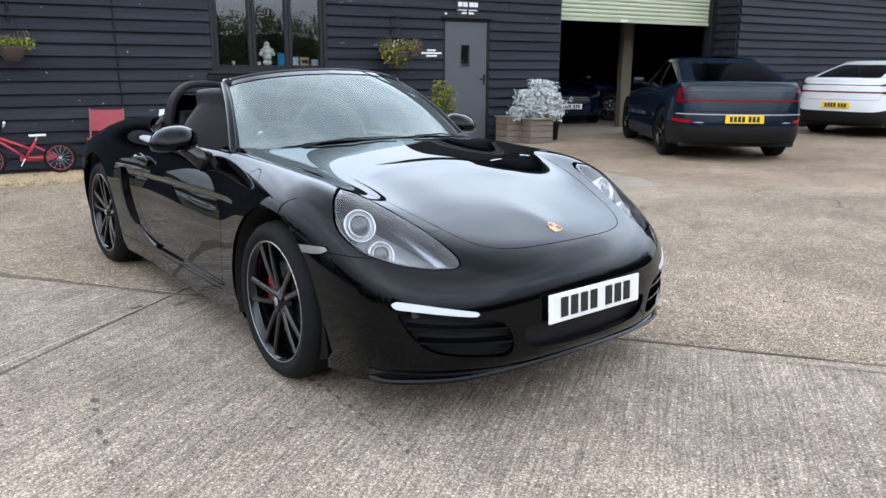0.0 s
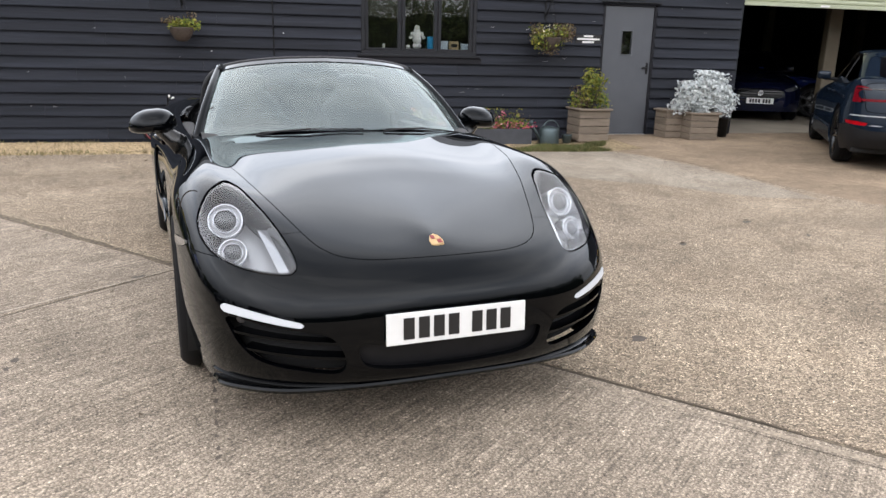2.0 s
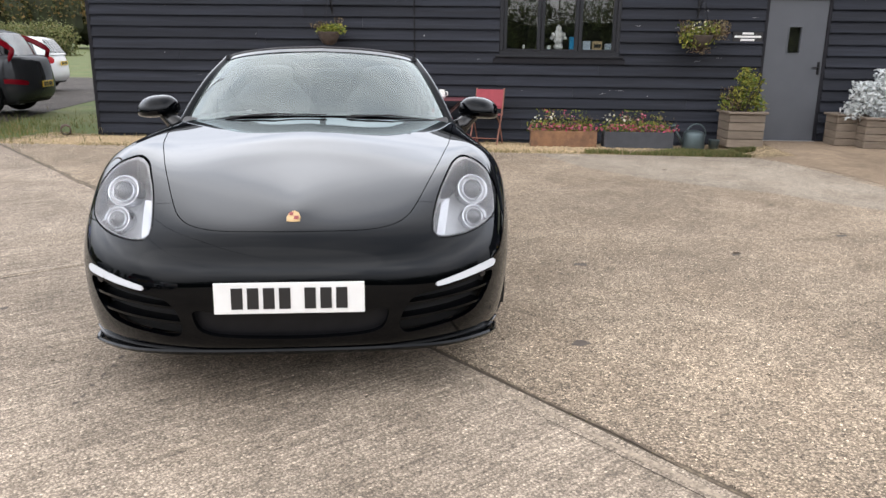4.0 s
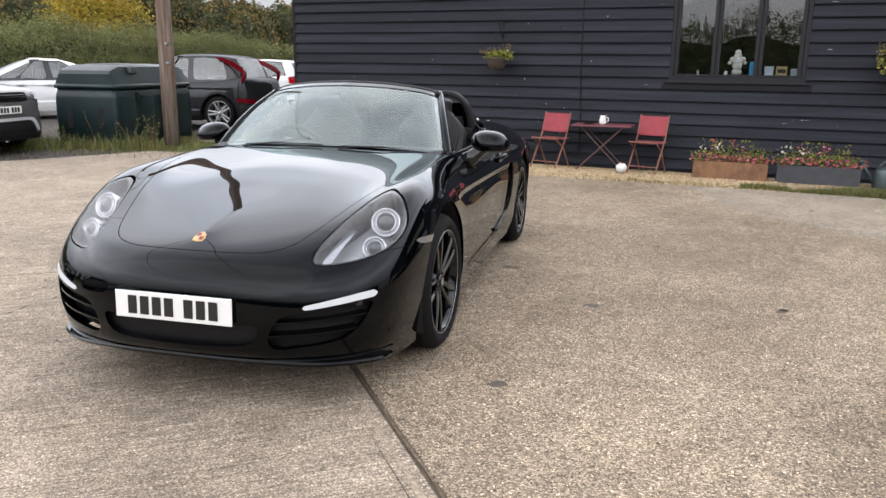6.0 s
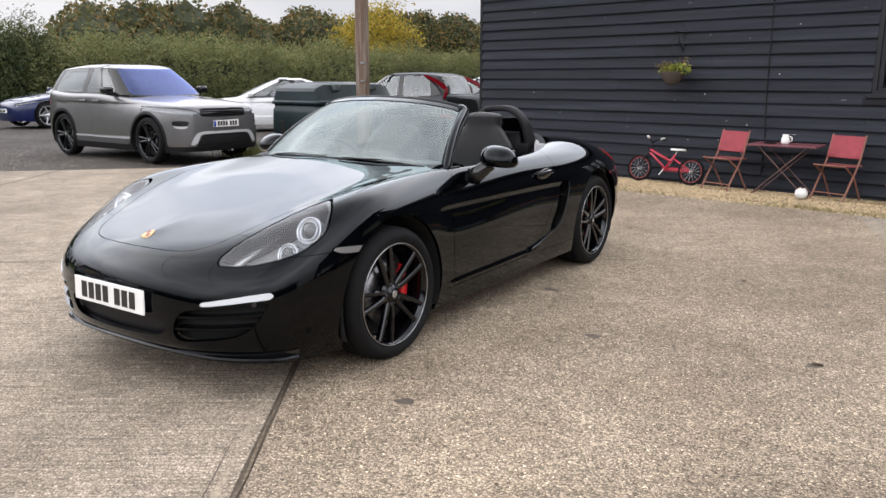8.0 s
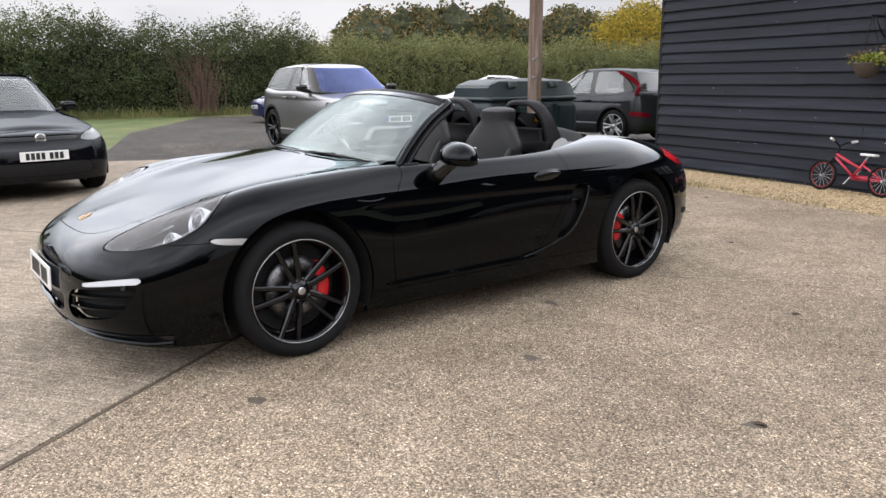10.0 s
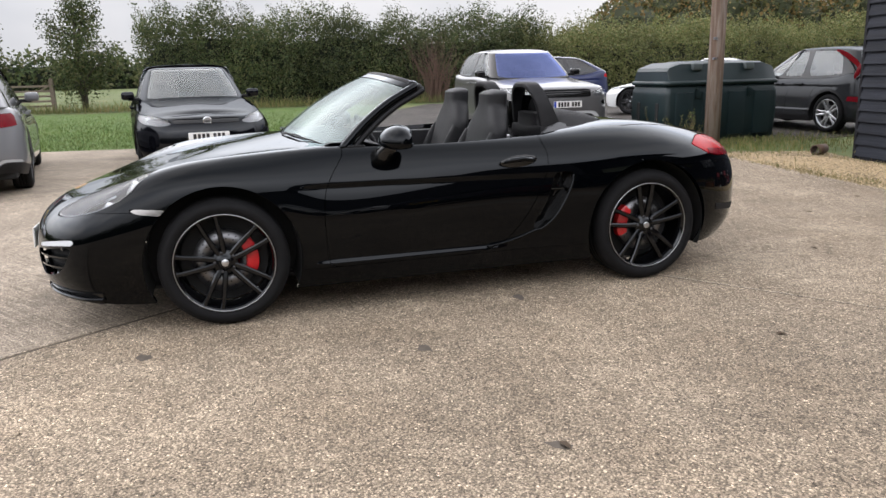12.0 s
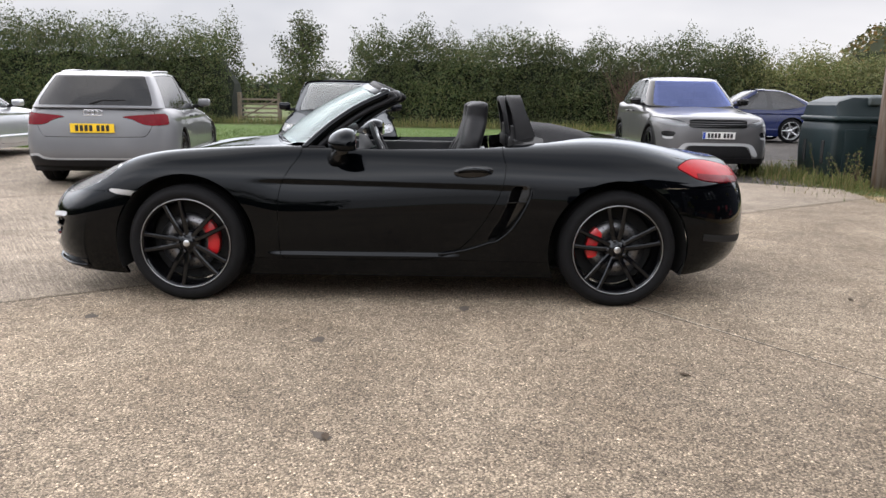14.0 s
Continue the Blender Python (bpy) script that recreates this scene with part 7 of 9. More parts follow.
road_car("white_fastback", car_at(17.95, 9.5, 8), "white electric fastback parked by the far wall", P["white"], 4.61, 1.86, 1.50, 2.735, .86, 1.00, .97, .78, -.70, -1.55, -2.55, -3.56, 1.10,
         rear_bar=((.845, .014, "lens_dark_red"), (.975, .007, "gloss_plastic")), rear_win=7.35, R=.355, glass_m="glass_dark", wheel="rim_black", spokes=5, pairs=(-1, 1), plate_z=(.5, .60), roof_drop=.10, lamps=[(.55, .70), (.92, .80), (.93, .74), (.6, .66)],
         tails=[(.74, .985), (.86, 1.01), (.96, 1.0), (.975, .83), (.80, .82), (.78, .855), (.86, .87), (.86, .955), (.74, .96)], tail_m="lens_dark_red", tailgate=[(0, 1.04), (.76, 1.04), (.79, .84), (.77, .74), (.70, .705), (0, .70)],
         intakes=(([(-.001, .49), (-.7, .49), (-.99, .53), (-.99, .20), (-.001, .15)], "plastic"),))
road_car("workshop_hatchback", car_at(11.83, 14.2, 245), "dark blue hatchback standing nose-out inside the workshop", P["midnight"], 4.42, 1.80, 1.44, 2.73, .86, .96, .95, .76, -.70, -1.55, -3.05, -3.35, 1.0,
         R=.33, glass_m="glass_dark", wheel="alloy_dark", spokes=5, pairs=(-1, 1), plate_z=(.42, .75), lamps=[(.52, .66), (.9, .74), (.93, .69), (.62, .61)],
         grille=[(0, .66), (.42, .66), (.50, .56), (.40, .48), (0, .47)], badge=(("disc", .575, True),), trim=True, tails=[(.55, .90), (.9, .93), (.93, .78), (.58, .76)])
road_car("workshop_coupe", car_at(13.95, 15.05, -35), "deep blue car parked inside the workshop", P["deep_blue"], 4.6, 1.86, 1.40, 2.75, .86, .93, .92, .74, -.70, -1.55, -2.9, -3.4, .98,
         R=.345, glass_m="glass_dark", wheel="alloy_dark", spokes=7, pairs=(0,), plate_z=(.5, .8), lamps=[(.52, .64), (.9, .74), (.93, .69), (.62, .60)], tails=[(.55, .90), (.9, .93), (.93, .78), (.58, .76)])


# ---- plants ----
def foliage(name, colours, rough=0.65, trans=0.25):
    """Leaves of several greens, picked leaf by leaf."""
    m = bpy.data.materials.new(name)
    m.use_nodes = True
    n, l = m.node_tree.nodes, m.node_tree.links
    b = n["Principled BSDF"]
    b.inputs["Roughness"].default_value = rough
    b.inputs["Specular IOR Level"].default_value = 0.3
    geo = n.new("ShaderNodeNewGeometry")
    r = n.new("ShaderNodeValToRGB")
    el = r.color_ramp.elements
    while len(el) < len(colours):
        el.new(0.5)
    for k, c in enumerate(colours):
        el[k].position, el[k].color = k / (len(colours) - 1), (*c, 1)
    l.new(geo.outputs["Random Per Island"], r.inputs["Fac"])
    tc = n.new("ShaderNodeTexCoord")
    big = n.new("ShaderNodeTexNoise")
    big.inputs["Scale"].default_value, big.inputs["Detail"].default_value = 0.35, 4.0
    l.new(tc.outputs["Object"], big.inputs["Vector"])
    mr = n.new("ShaderNodeMapRange")
    mr.inputs["From Min"].default_value, mr.inputs["From Max"].default_value = 0.3, 0.7
    mr.inputs["To Min"].default_value, mr.inputs["To Max"].default_value = 0.7, 1.3
    l.new(big.outputs["Fac"], mr.inputs["Value"])
    h = n.new("ShaderNodeHueSaturation")
    l.new(r.outputs["Color"], h.inputs["Color"])
    l.new(mr.outputs["Result"], h.inputs["Value"])
    l.new(h.outputs["Color"], b.inputs["Base Color"])
    if trans:
        t = n.new("ShaderNodeBsdfTranslucent")
        l.new(h.outputs["Color"], t.inputs["Color"])
        mx = n.new("ShaderNodeMixShader")
        mx.inputs[0].default_value = trans
        l.new(b.outputs[0], mx.inputs[1])
        l.new(t.outputs[0], mx.inputs[2])
        l.new(mx.outputs[0], n["Material Output"].inputs["Surface"])
    return m


def leaf_mesh(pos, size, rng, up=0.3, shape=0.55, out=None):
    """Verts and faces of folded leaves (two quads each side of a rib joined) at the given places."""
    n = len(pos)
    a = rng.normal(size=(n, 3))
    if out is not None:
        a += out * 1.0
    a[:, 2] += up
    a /= np.linalg.norm(a, axis=1, keepdims=True) + 1e-9
    t = np.cross(a, rng.normal(size=(n, 3)))
    t /= np.linalg.norm(t, axis=1, keepdims=True) + 1e-9
    s = np.cross(a, t)
    L = (size * rng.uniform(.6, 1.3, n))[:, None]
    W = L * shape
    p0, p2 = pos - t * L * .5, pos + t * L * .5
    p1, p3 = pos + s * W * .5 + a * L * .08, pos - s * W * .5 + a * L * .08
    V = np.stack([p0, p1, p2, p3], axis=1).reshape(-1, 3)
    F = np.arange(4 * n).reshape(-1, 4)
    return V, F


M["hedge_leaf"] = foliage("hedge leaves", [(0.026, 0.042, 0.016), (0.046, 0.068, 0.024), (0.072, 0.094, 0.031), (0.100, 0.115, 0.040), (0.115, 0.108, 0.048)])
# two core colours that stand in for the shade deep among leaves
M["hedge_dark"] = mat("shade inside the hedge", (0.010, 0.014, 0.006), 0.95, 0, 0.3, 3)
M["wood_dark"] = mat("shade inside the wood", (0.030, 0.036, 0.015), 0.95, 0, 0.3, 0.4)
M["hedge_pale"] = foliage("far hedge leaves", [(0.075, 0.095, 0.032), (0.125, 0.145, 0.05), (0.17, 0.175, 0.065), (0.21, 0.185, 0.085)])
M["wood_leaf"] = foliage("autumn woodland leaves", [(0.042, 0.052, 0.020), (0.066, 0.075, 0.026), (0.096, 0.095, 0.033), (0.140, 0.105, 0.036), (0.195, 0.115, 0.036)])
M["yellow_leaf"] = foliage("yellow autumn leaves", [(0.20, 0.17, 0.02), (0.34, 0.25, 0.03), (0.42, 0.29, 0.035), (0.16, 0.17, 0.03)])
M["bark"] = mat("bark", (0.055, 0.045, 0.035), 0.9, 0, 0.3, 6, 0.01, 30)
M["twig"] = mat("bare reddish twigs", (0.085, 0.05, 0.035), 0.85, 0, 0.3, 8)
M["dry_grass"] = foliage("dry grass blades", [(0.11, 0.12, 0.04), (0.18, 0.16, 0.07), (0.26, 0.20, 0.10), (0.30, 0.23, 0.12)], trans=0.2)
M["lawn_blade"] = foliage("lawn blades", [(0.045, 0.082, 0.014), (0.066, 0.112, 0.020), (0.086, 0.132, 0.028), (0.12, 0.13, 0.045)], trans=0.2)
M["grass"] = foliage("grass blades", [(0.06, 0.085, 0.022), (0.10, 0.125, 0.034), (0.15, 0.145, 0.05), (0.22, 0.17, 0.08)], trans=0.2)


def line_point(path, s):
    """A point s (0 to 1) along a polyline."""
    path = np.array(path, float)
    d = np.concatenate([[0], np.cumsum(np.linalg.norm(np.diff(path, axis=0), axis=1))])
    return np.stack([np.interp(s * d[-1], d, path[:, k]) for k in range(2)], axis=1), d[-1]


def hedge(name, path, height, width, per_m, leaf, material, label, seed, wild=0.9, spikes=2.0):
    """A hedge: leaves over a lumpy shell, with leafy shoots standing up out of the top."""
    rng = np.random.default_rng(seed)
    _, length = line_point(path, np.array([0.0]))
    n = int(length * per_m)
    s = rng.uniform(0, 1, n)
    c, _ = line_point(path, s)
    c2, _ = line_point(path, np.clip(s + .01, 0, 1))
    d = c2 - c
    d = np.where(np.linalg.norm(d, axis=1, keepdims=True) < 1e-6, np.array([[0, 1]]), d)
    d /= np.linalg.norm(d, axis=1, keepdims=True)
    side = np.stack([-d[:, 1], d[:, 0]], axis=1)
    lump = np.array([noise.noise((x * .45, y * .45, seed)) + .6 * noise.noise((x * 1.4, y * 1.4, seed + 3)) for x, y in c])
    h = height * (1 + .16 * lump)
    q = rng.uniform(-.12, 1.12, n) * math.pi
    r = np.clip(rng.normal(.93, .12, n), .3, 1.2)
    bul = np.array([noise.noise((x * 1.1, y * 1.1, zz * 3 + seed)) for (x, y), zz in zip(c, np.sin(q))])
    r *= 1 + .22 * bul
    ox = np.sign(np.cos(q)) * np.abs(np.cos(q)) ** .6 * width * .5 * r
    oz = np.clip(np.sin(q), 0, 1) ** .55 * h * r
    low = np.sin(q) < .05
    oz = np.where(low, rng.uniform(0, .5, n) * h, oz)
    pos = np.stack([c[:, 0] + side[:, 0] * ox, c[:, 1] + side[:, 1] * ox, np.maximum(oz, .03)], axis=1)
    out = np.stack([side[:, 0] * np.cos(q), side[:, 1] * np.cos(q), np.sin(q)], axis=1)
    # every place carries a spray of leaves
    sprays = 5
    pos = np.repeat(pos, sprays, axis=0) + rng.normal(0, leaf * .75, (n * sprays, 3))
    pos[:, 2] = np.maximum(pos[:, 2], .03)
    V, F = leaf_mesh(pos, leaf, rng, .2, .6, np.repeat(out, sprays, axis=0))
    # shoots
    k = int(length * spikes)
    s = rng.uniform(0, 1, k)
    c, _ = line_point(path, s)
    parts_v, parts_f, base = [V], [F], len(V)
    for (x, y) in c:
        x, y = x + rng.normal(0, width * .16), y + rng.normal(0, .2)
        lp = noise.noise((x * .45, y * .45, seed)) + .6 * noise.noise((x * 1.4, y * 1.4, seed + 3))
        z0 = height * (1 + .16 * lp) * .86
        top = wild * rng.uniform(.25, 1.0) ** 1.5
        m = int(46 + top * 130)
        t = rng.uniform(0, 1, m)
        spread = .065 * (1 - t * .7)
        lean = rng.normal(0, .16, 2)
        p = np.stack([x + lean[0] * t * top + rng.normal(0, 1, m) * spread, y + lean[1] * t * top + rng.normal(0, 1, m) * spread, z0 + t * top], axis=1)
        v, f = leaf_mesh(p, leaf * .55, rng, .4, .5)
        parts_v.append(v)
        parts_f.append(f + base)
        base += len(v)
    ob = tagged(mesh_ob(name, np.concatenate(parts_v), np.concatenate(parts_f), material), label, "hedge", kind="stuff")
    # added core, coloured near black as inner shade, so that no daylight shows through
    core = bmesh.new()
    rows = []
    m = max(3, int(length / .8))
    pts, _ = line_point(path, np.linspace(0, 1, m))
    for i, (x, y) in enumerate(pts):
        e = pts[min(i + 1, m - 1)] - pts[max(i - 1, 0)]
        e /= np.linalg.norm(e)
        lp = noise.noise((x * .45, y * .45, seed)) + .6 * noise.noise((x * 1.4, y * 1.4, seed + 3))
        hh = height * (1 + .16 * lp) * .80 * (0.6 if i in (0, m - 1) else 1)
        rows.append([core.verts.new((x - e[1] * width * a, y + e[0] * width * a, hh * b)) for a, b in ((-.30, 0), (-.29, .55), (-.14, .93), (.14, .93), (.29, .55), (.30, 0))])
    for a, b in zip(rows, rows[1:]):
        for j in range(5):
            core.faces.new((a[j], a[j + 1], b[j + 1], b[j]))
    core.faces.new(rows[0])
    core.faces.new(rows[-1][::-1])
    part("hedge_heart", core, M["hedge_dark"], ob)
    return ob


hedge("hedge_boundary", [(-27.0, -3.6), (-27.6, 2.5), (-28, 8.5), (-29.5, 14)], 3.45, 3.0, 1500, .092, M["hedge_leaf"], "tall overgrown green boundary hedge", 11, .75, 3.4)
hedge("hedge_south", [(-27.0, -9.2), (-26.5, -14), (-26, -22), (-25, -30)], 3.9, 3.0, 1200, .10, M["hedge_leaf"], "tall overgrown hedge beyond the parked cars", 12, .9, 3.4)
# Next two stay out of view: added as dark foliage for the car to mirror.
hedge("hedge_east", [(27, 4), (24, -6), (23, -16), (20, -25)], 4.2, 3.0, 260, .17, M["hedge_leaf"], "unseen tall hedge added behind the yard for reflections", 16, 1.4, 2.4)
hedge("hedge_roadside", [(20, -26), (2, -31), (-12, -32), (-25, -31)], 4.0, 3.0, 220, .18, M["hedge_leaf"], "unseen tall hedge added south of the yard for reflections", 17, 1.4, 2.2)
hedge("hedge_north", [(-29.2, 12.5), (-31, 20), (-34, 30), (-37, 44), (-40, 62)], 3.1, 3.2, 900, .11, M["hedge_pale"], "pale olive hedge running away north", 13, .8, 2.0)


def tree(name, x, y, height, crown_w, trunk_r, material, label, leaf, count, seed, crown_from=.3, z=0.0, round_=1.0):
    """A trunk that forks into limbs, with leaves gathered in clumps round their ends."""
    rng = np.random.default_rng(seed)
    t = thing(name, pose(x, y, z), label, "tree")
    bm = bmesh.new()
    tips = []
    top = height * .8
    tube(bm, [(0, 0, -.1), (rng.normal(0, .03) * height * .2, 0, height * .25), (rng.normal(0, .05) * height * .2, rng.normal(0, .05) * height * .2, top)], [trunk_r * 1.2, trunk_r, trunk_r * .25], 8)
    for k in range(14):
        f = crown_from + (.95 - crown_from) * (k + .5) / 14
        q = k * 2.4 + rng.uniform(-.4, .4)
        reach = crown_w * .5 * math.sin(math.pi * min(1, (f - crown_from) / (1 - crown_from) * .8 + .16)) ** .6 * rng.uniform(.75, 1.1)
        a = Vector((0, 0, height * f * .8))
        b = a + Vector((reach * math.cos(q), reach * math.sin(q), height * .16 * rng.uniform(.4, 1.3)))
        m = (a + b) / 2 + Vector((0, 0, height * .03))
        tube(bm, [a, m, b], [trunk_r * .45, trunk_r * .28, trunk_r * .08], 5)
        tips += [np.array(b), np.array(m), np.array((a + b * 2) / 3)]
    tips.append(np.array((0, 0, height * .92)))
    part("trunk", bm, M["bark"], t, smooth=60)
    per = count // len(tips)
    P = np.concatenate([c + np.clip(rng.normal(0, 1, (per, 3)), -1.6, 1.6) * np.array([.12 * crown_w, .12 * crown_w, .085 * height]) * rng.uniform(.7, 1.25) for c in tips])
    P[:, 2] = np.maximum(P[:, 2], height * crown_from * .6)
    V, F = leaf_mesh(P, leaf, rng, .3, .65)
    mesh_ob("crown", V, F, material, t)
    return t


tree("hawthorn_tree", -27.0, -5.95, 4.8, 2.7, .12, M["hedge_leaf"], "thin bushy hedgerow tree beside the field gate", .10, 11000, 21, .06)
tree("yellow_tree", -60, 62.0, 9.6, 9.0, .3, M["yellow_leaf"], "yellow autumn tree at the wood's edge", .30, 11000, 22, .12)
tree("field_tree", -92, 36.0, 5.7, 6.5, .35, M["wood_leaf"], "round dark tree on the far rise", .38, 8000, 23, .2)
tree("field_tree", -90, 43.5, 6.4, 8.0, .35, M["wood_leaf"], "broad dark tree on the far rise", .38, 9000, 24, .2)
tree("field_tree", -95, 30.0, 6.0, 5.0, .3, M["wood_leaf"], "small tree on the far rise", .36, 5000, 25, .2)


def woodland(name, path, count, seed, label):
    """A far wood in one sheet of crowns: leaf sprays on many overlapping domes."""
    rng = np.random.default_rng(seed)
    domes = []
    for _ in range(count):
        c, _ = line_point(path, rng.uniform(0, 1, 1))
        x, y = c[0] + rng.normal(0, 5, 2)
        domes.append((x, y, rng.uniform(2.6, 5.4), rng.uniform(8.2, 13.3)))
    V, F, base = [], [], 0
    for x, y, r, h in domes:
        m = 620
        v = rng.normal(size=(m, 3))
        v /= np.linalg.norm(v, axis=1, keepdims=True)
        v[:, 2] = np.abs(v[:, 2]) * 1.15 - .35
        g = max(0.0, (math.hypot(x, y) - 60)) * .012
        p = np.array([x, y, g]) + v * np.array([r, r, h * .45]) * rng.uniform(.75, 1.06, (m, 1)) + np.array([0, 0, h * .52])
        p[:, 2] = np.maximum(p[:, 2], .2)
        vv, ff = leaf_mesh(p, .55, rng, .3, .7, v)
        V.append(vv)
        F.append(ff + base)
        base += len(vv)
    ob = tagged(mesh_ob(name, np.concatenate(V), np.concatenate(F), M["wood_leaf"]), label, "woodland", kind="stuff")
    # added domes within the crowns, their dark colour standing for shade between trees
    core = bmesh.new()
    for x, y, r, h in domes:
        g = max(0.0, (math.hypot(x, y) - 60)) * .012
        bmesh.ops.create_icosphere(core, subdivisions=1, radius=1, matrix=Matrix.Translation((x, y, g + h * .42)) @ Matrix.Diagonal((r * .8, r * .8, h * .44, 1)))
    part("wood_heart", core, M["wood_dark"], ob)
    return ob


woodland("woodland", [(-98, 47), (-92, 70), (-86, 100), (-78, 130), (-60, 150)], 240, 31, "autumn woodland along the rise, green to rust")
# scrub between hedge and wood
hedge("scrub", [(-44, 26), (-46, 45), (-48, 66), (-44, 84)], 2.9, 5.0, 190, .28, M["hedge_pale"], "pale scrub in the meadow before the wood", 14, 1.0, .8)
hedge("far_hedge", [(-70, -60), (-75, -20), (-80, 20), (-88, 40)], 3.2, 4.0, 40, .5, M["hedge_leaf"], "far field hedge on the horizon", 15, .5, .3)

# bare reddish bush and dead bracken at the hedge's foot
rng = random.Random(8)
bush = bmesh.new()
for k in range(130):
    q, lean = rng.uniform(0, 6.28), rng.uniform(.1, .75)
    h = rng.uniform(1.2, 2.9)
    x, y = rng.gauss(0, .25), rng.gauss(0, .3)
    tube(bush, [(x, y, 0), (x + .4 * lean * h * .5 * math.cos(q), y + .6 * lean * h * .5 * math.sin(q), h * .5), (x + .55 * lean * h * math.cos(q), y + .85 * lean * h * math.sin(q), h)], [.012, .009, .004], 3, False)
b = part("bare_bush", bush, M["twig"], None)
b.matrix_basis = pose(-25.6, 8.6, 0)
tagged(b, "bare reddish-brown bush against the hedge", "bush")


def grass_patch(name, count, place, height, material, label, seed):
    """Single blades, each a bent strip of two quads."""
    rng = np.random.default_rng(seed)
    V, F = [], []
    for i in range(count):
        x, y, z, k = place(rng)
        h = height * k * rng.uniform(.4, 1.3)
        q = rng.uniform(0, 6.28)
        w = .0045 * (1 + h * 3)
        lx, ly = rng.normal(0, .35, 2) * h
        cx, cy = math.cos(q) * w, math.sin(q) * w
        V += [(x - cx, y - cy, z), (x + cx, y + cy, z), (x + cx * .7 + lx * .4, y + cy * .7 + ly * .4, z + h * .6), (x - cx * .7 + lx * .4, y - cy * .7 + ly * .4, z + h * .6), (x + lx, y + ly, z + h)]
        o = 5 * i
        F += [(o, o + 1, o + 2, o + 3), (o + 3, o + 2, o + 4)]
    return tagged(mesh_ob(name, V, F, material), label, "grass", kind="stuff")


def tuft_place(rng):
    k = rng.integers(0, 60)
    r2 = np.random.default_rng(1000 + int(k))
    cx, cy = r2.uniform(-3.6, 4.6), (9.42 + r2.exponential(.12) if r2.uniform() < .55 else 11.36 - r2.exponential(.15))
    s = r2.uniform(.05, .28)
    x, y = cx + rng.normal(0, s * 1.6), cy + rng.normal(0, s * .4)
    y = min(max(y, 9.36), 11.40)
    return x, y, dip(x, y) - .006, r2.uniform(.5, 1.2)


grass_patch("gravel_weeds", 2600, tuft_place, .04, M["dry_grass"], "grass and weeds along the gravel's edges", 41)


def lawn_strip(rng):
    while True:
        x, y = rng.uniform(4.3, 6.7), rng.uniform(9.30, 10.6)
        edge = .35 * noise.noise((x * 1.7, y * 1.7, 5))
        lo = 9.40 + .10 * math.sin(x * 3.0) + edge * .4
        hi = 9.62 + .55 * max(0.0, min(1.0, (x - 4.9) / .8)) + edge
        if lo < y < hi and x < 6.45 + edge and rng.uniform() < .25 + .75 * min(1, (y - lo) / .12):
            return x, y, dip(x, y) - .006, 1.0


grass_patch("grass_strip", 9000, lawn_strip, .055, M["grass"], "short rough grass in front of the planters", 42)
grass_patch("verge_grass", 6500, lambda r: ((lambda x, y: (x, y, -.02, r.uniform(.5, 1.6)))(-4.9 + r.normal(0, .75) - max(0, r.normal(0, .6)), 10.2 + r.normal(0, .7) + max(0, r.normal(0, 1.2)))), .065, M["grass"], "rough grass round the pole and the oil tank", 43)
grass_patch("lawn_blades", 34000, lambda r: (-8.0 - 15 * r.beta(1, 2.2), r.uniform(-10, 3.35), -.016, 1.0), .06, M["lawn_blade"], "green blades of the mown lawn", 44)
grass_patch("hedge_foot_grass", 12000, lambda r: (-25.4 + r.normal(0, .5), r.uniform(-30, 14), 0, r.uniform(.6, 1.6)), .28, M["grass"], "long dry grass at the hedge's foot", 45)
grass_patch("joint_weeds", 700, lambda r: ((lambda q: (*along(q, r.normal(0, .009)), -.014, .5))(r.choice([r.uniform(.6, 3.2), r.uniform(-7.5, -3.6), r.uniform(-4.2, -3.8)]))), .026, M["grass"], "moss and grass in the slab joint", 46)


def weed_place(rng):
    cx, cy, r = ((-5.35, 9.55, .25), (-4.95, 9.75, .22), (-5.9, 9.35, .3), (-6.9, 9.3, .3), (-6.6, 8.9, .35))[rng.integers(0, 5)]
    return cx + rng.normal(0, r), cy + rng.normal(0, r * .5), -.03, rng.uniform(.5, 1.5)


grass_patch("rough_tufts", 2600, weed_place, .16, M["grass"], "rough green tufts round the oil tank's foot", 47)
rw = random.Random(61)
for k, (wx, wy, wh) in enumerate(((-5.42, 9.62, .55), (-5.12, 9.70, .50), (-4.98, 9.86, .45), (-5.75, 9.50, .60), (-4.78, 9.78, .62), (-6.35, 9.38, .42))):
    wd = thing("tall_weed", pose(wx, wy, -.03), "tall dry weed stem gone to seed beside the tank", "weed", "tall weeds")
    stems, heads = bmesh.new(), []
    for q in range(5):
        a_, l_ = rw.uniform(0, 6.28), rw.uniform(.06, .28)
        top = (l_ * math.cos(a_), l_ * math.sin(a_), wh * rw.uniform(.55, 1.0))
        tube(stems, [(0, 0, 0), (top[0] * .35, top[1] * .35, top[2] * .55), top], [.006, .0045, .002], 4, False)
        heads += [(top[0] * f, top[1] * f, top[2] * f) for f in (.55, .7, .85, 1.0)]
    part("stem", stems, M["twig"], wd)
    vv, fc = leaf_mesh(np.repeat(np.array(heads), 9, axis=0) + np.random.default_rng(k).normal(0, .022, (len(heads) * 9, 3)), .03, np.random.default_rng(k + 5), .3, .5)
    tagged(mesh_ob("seed_heads", vv, fc, M["grass"], wd), kind="stuff")


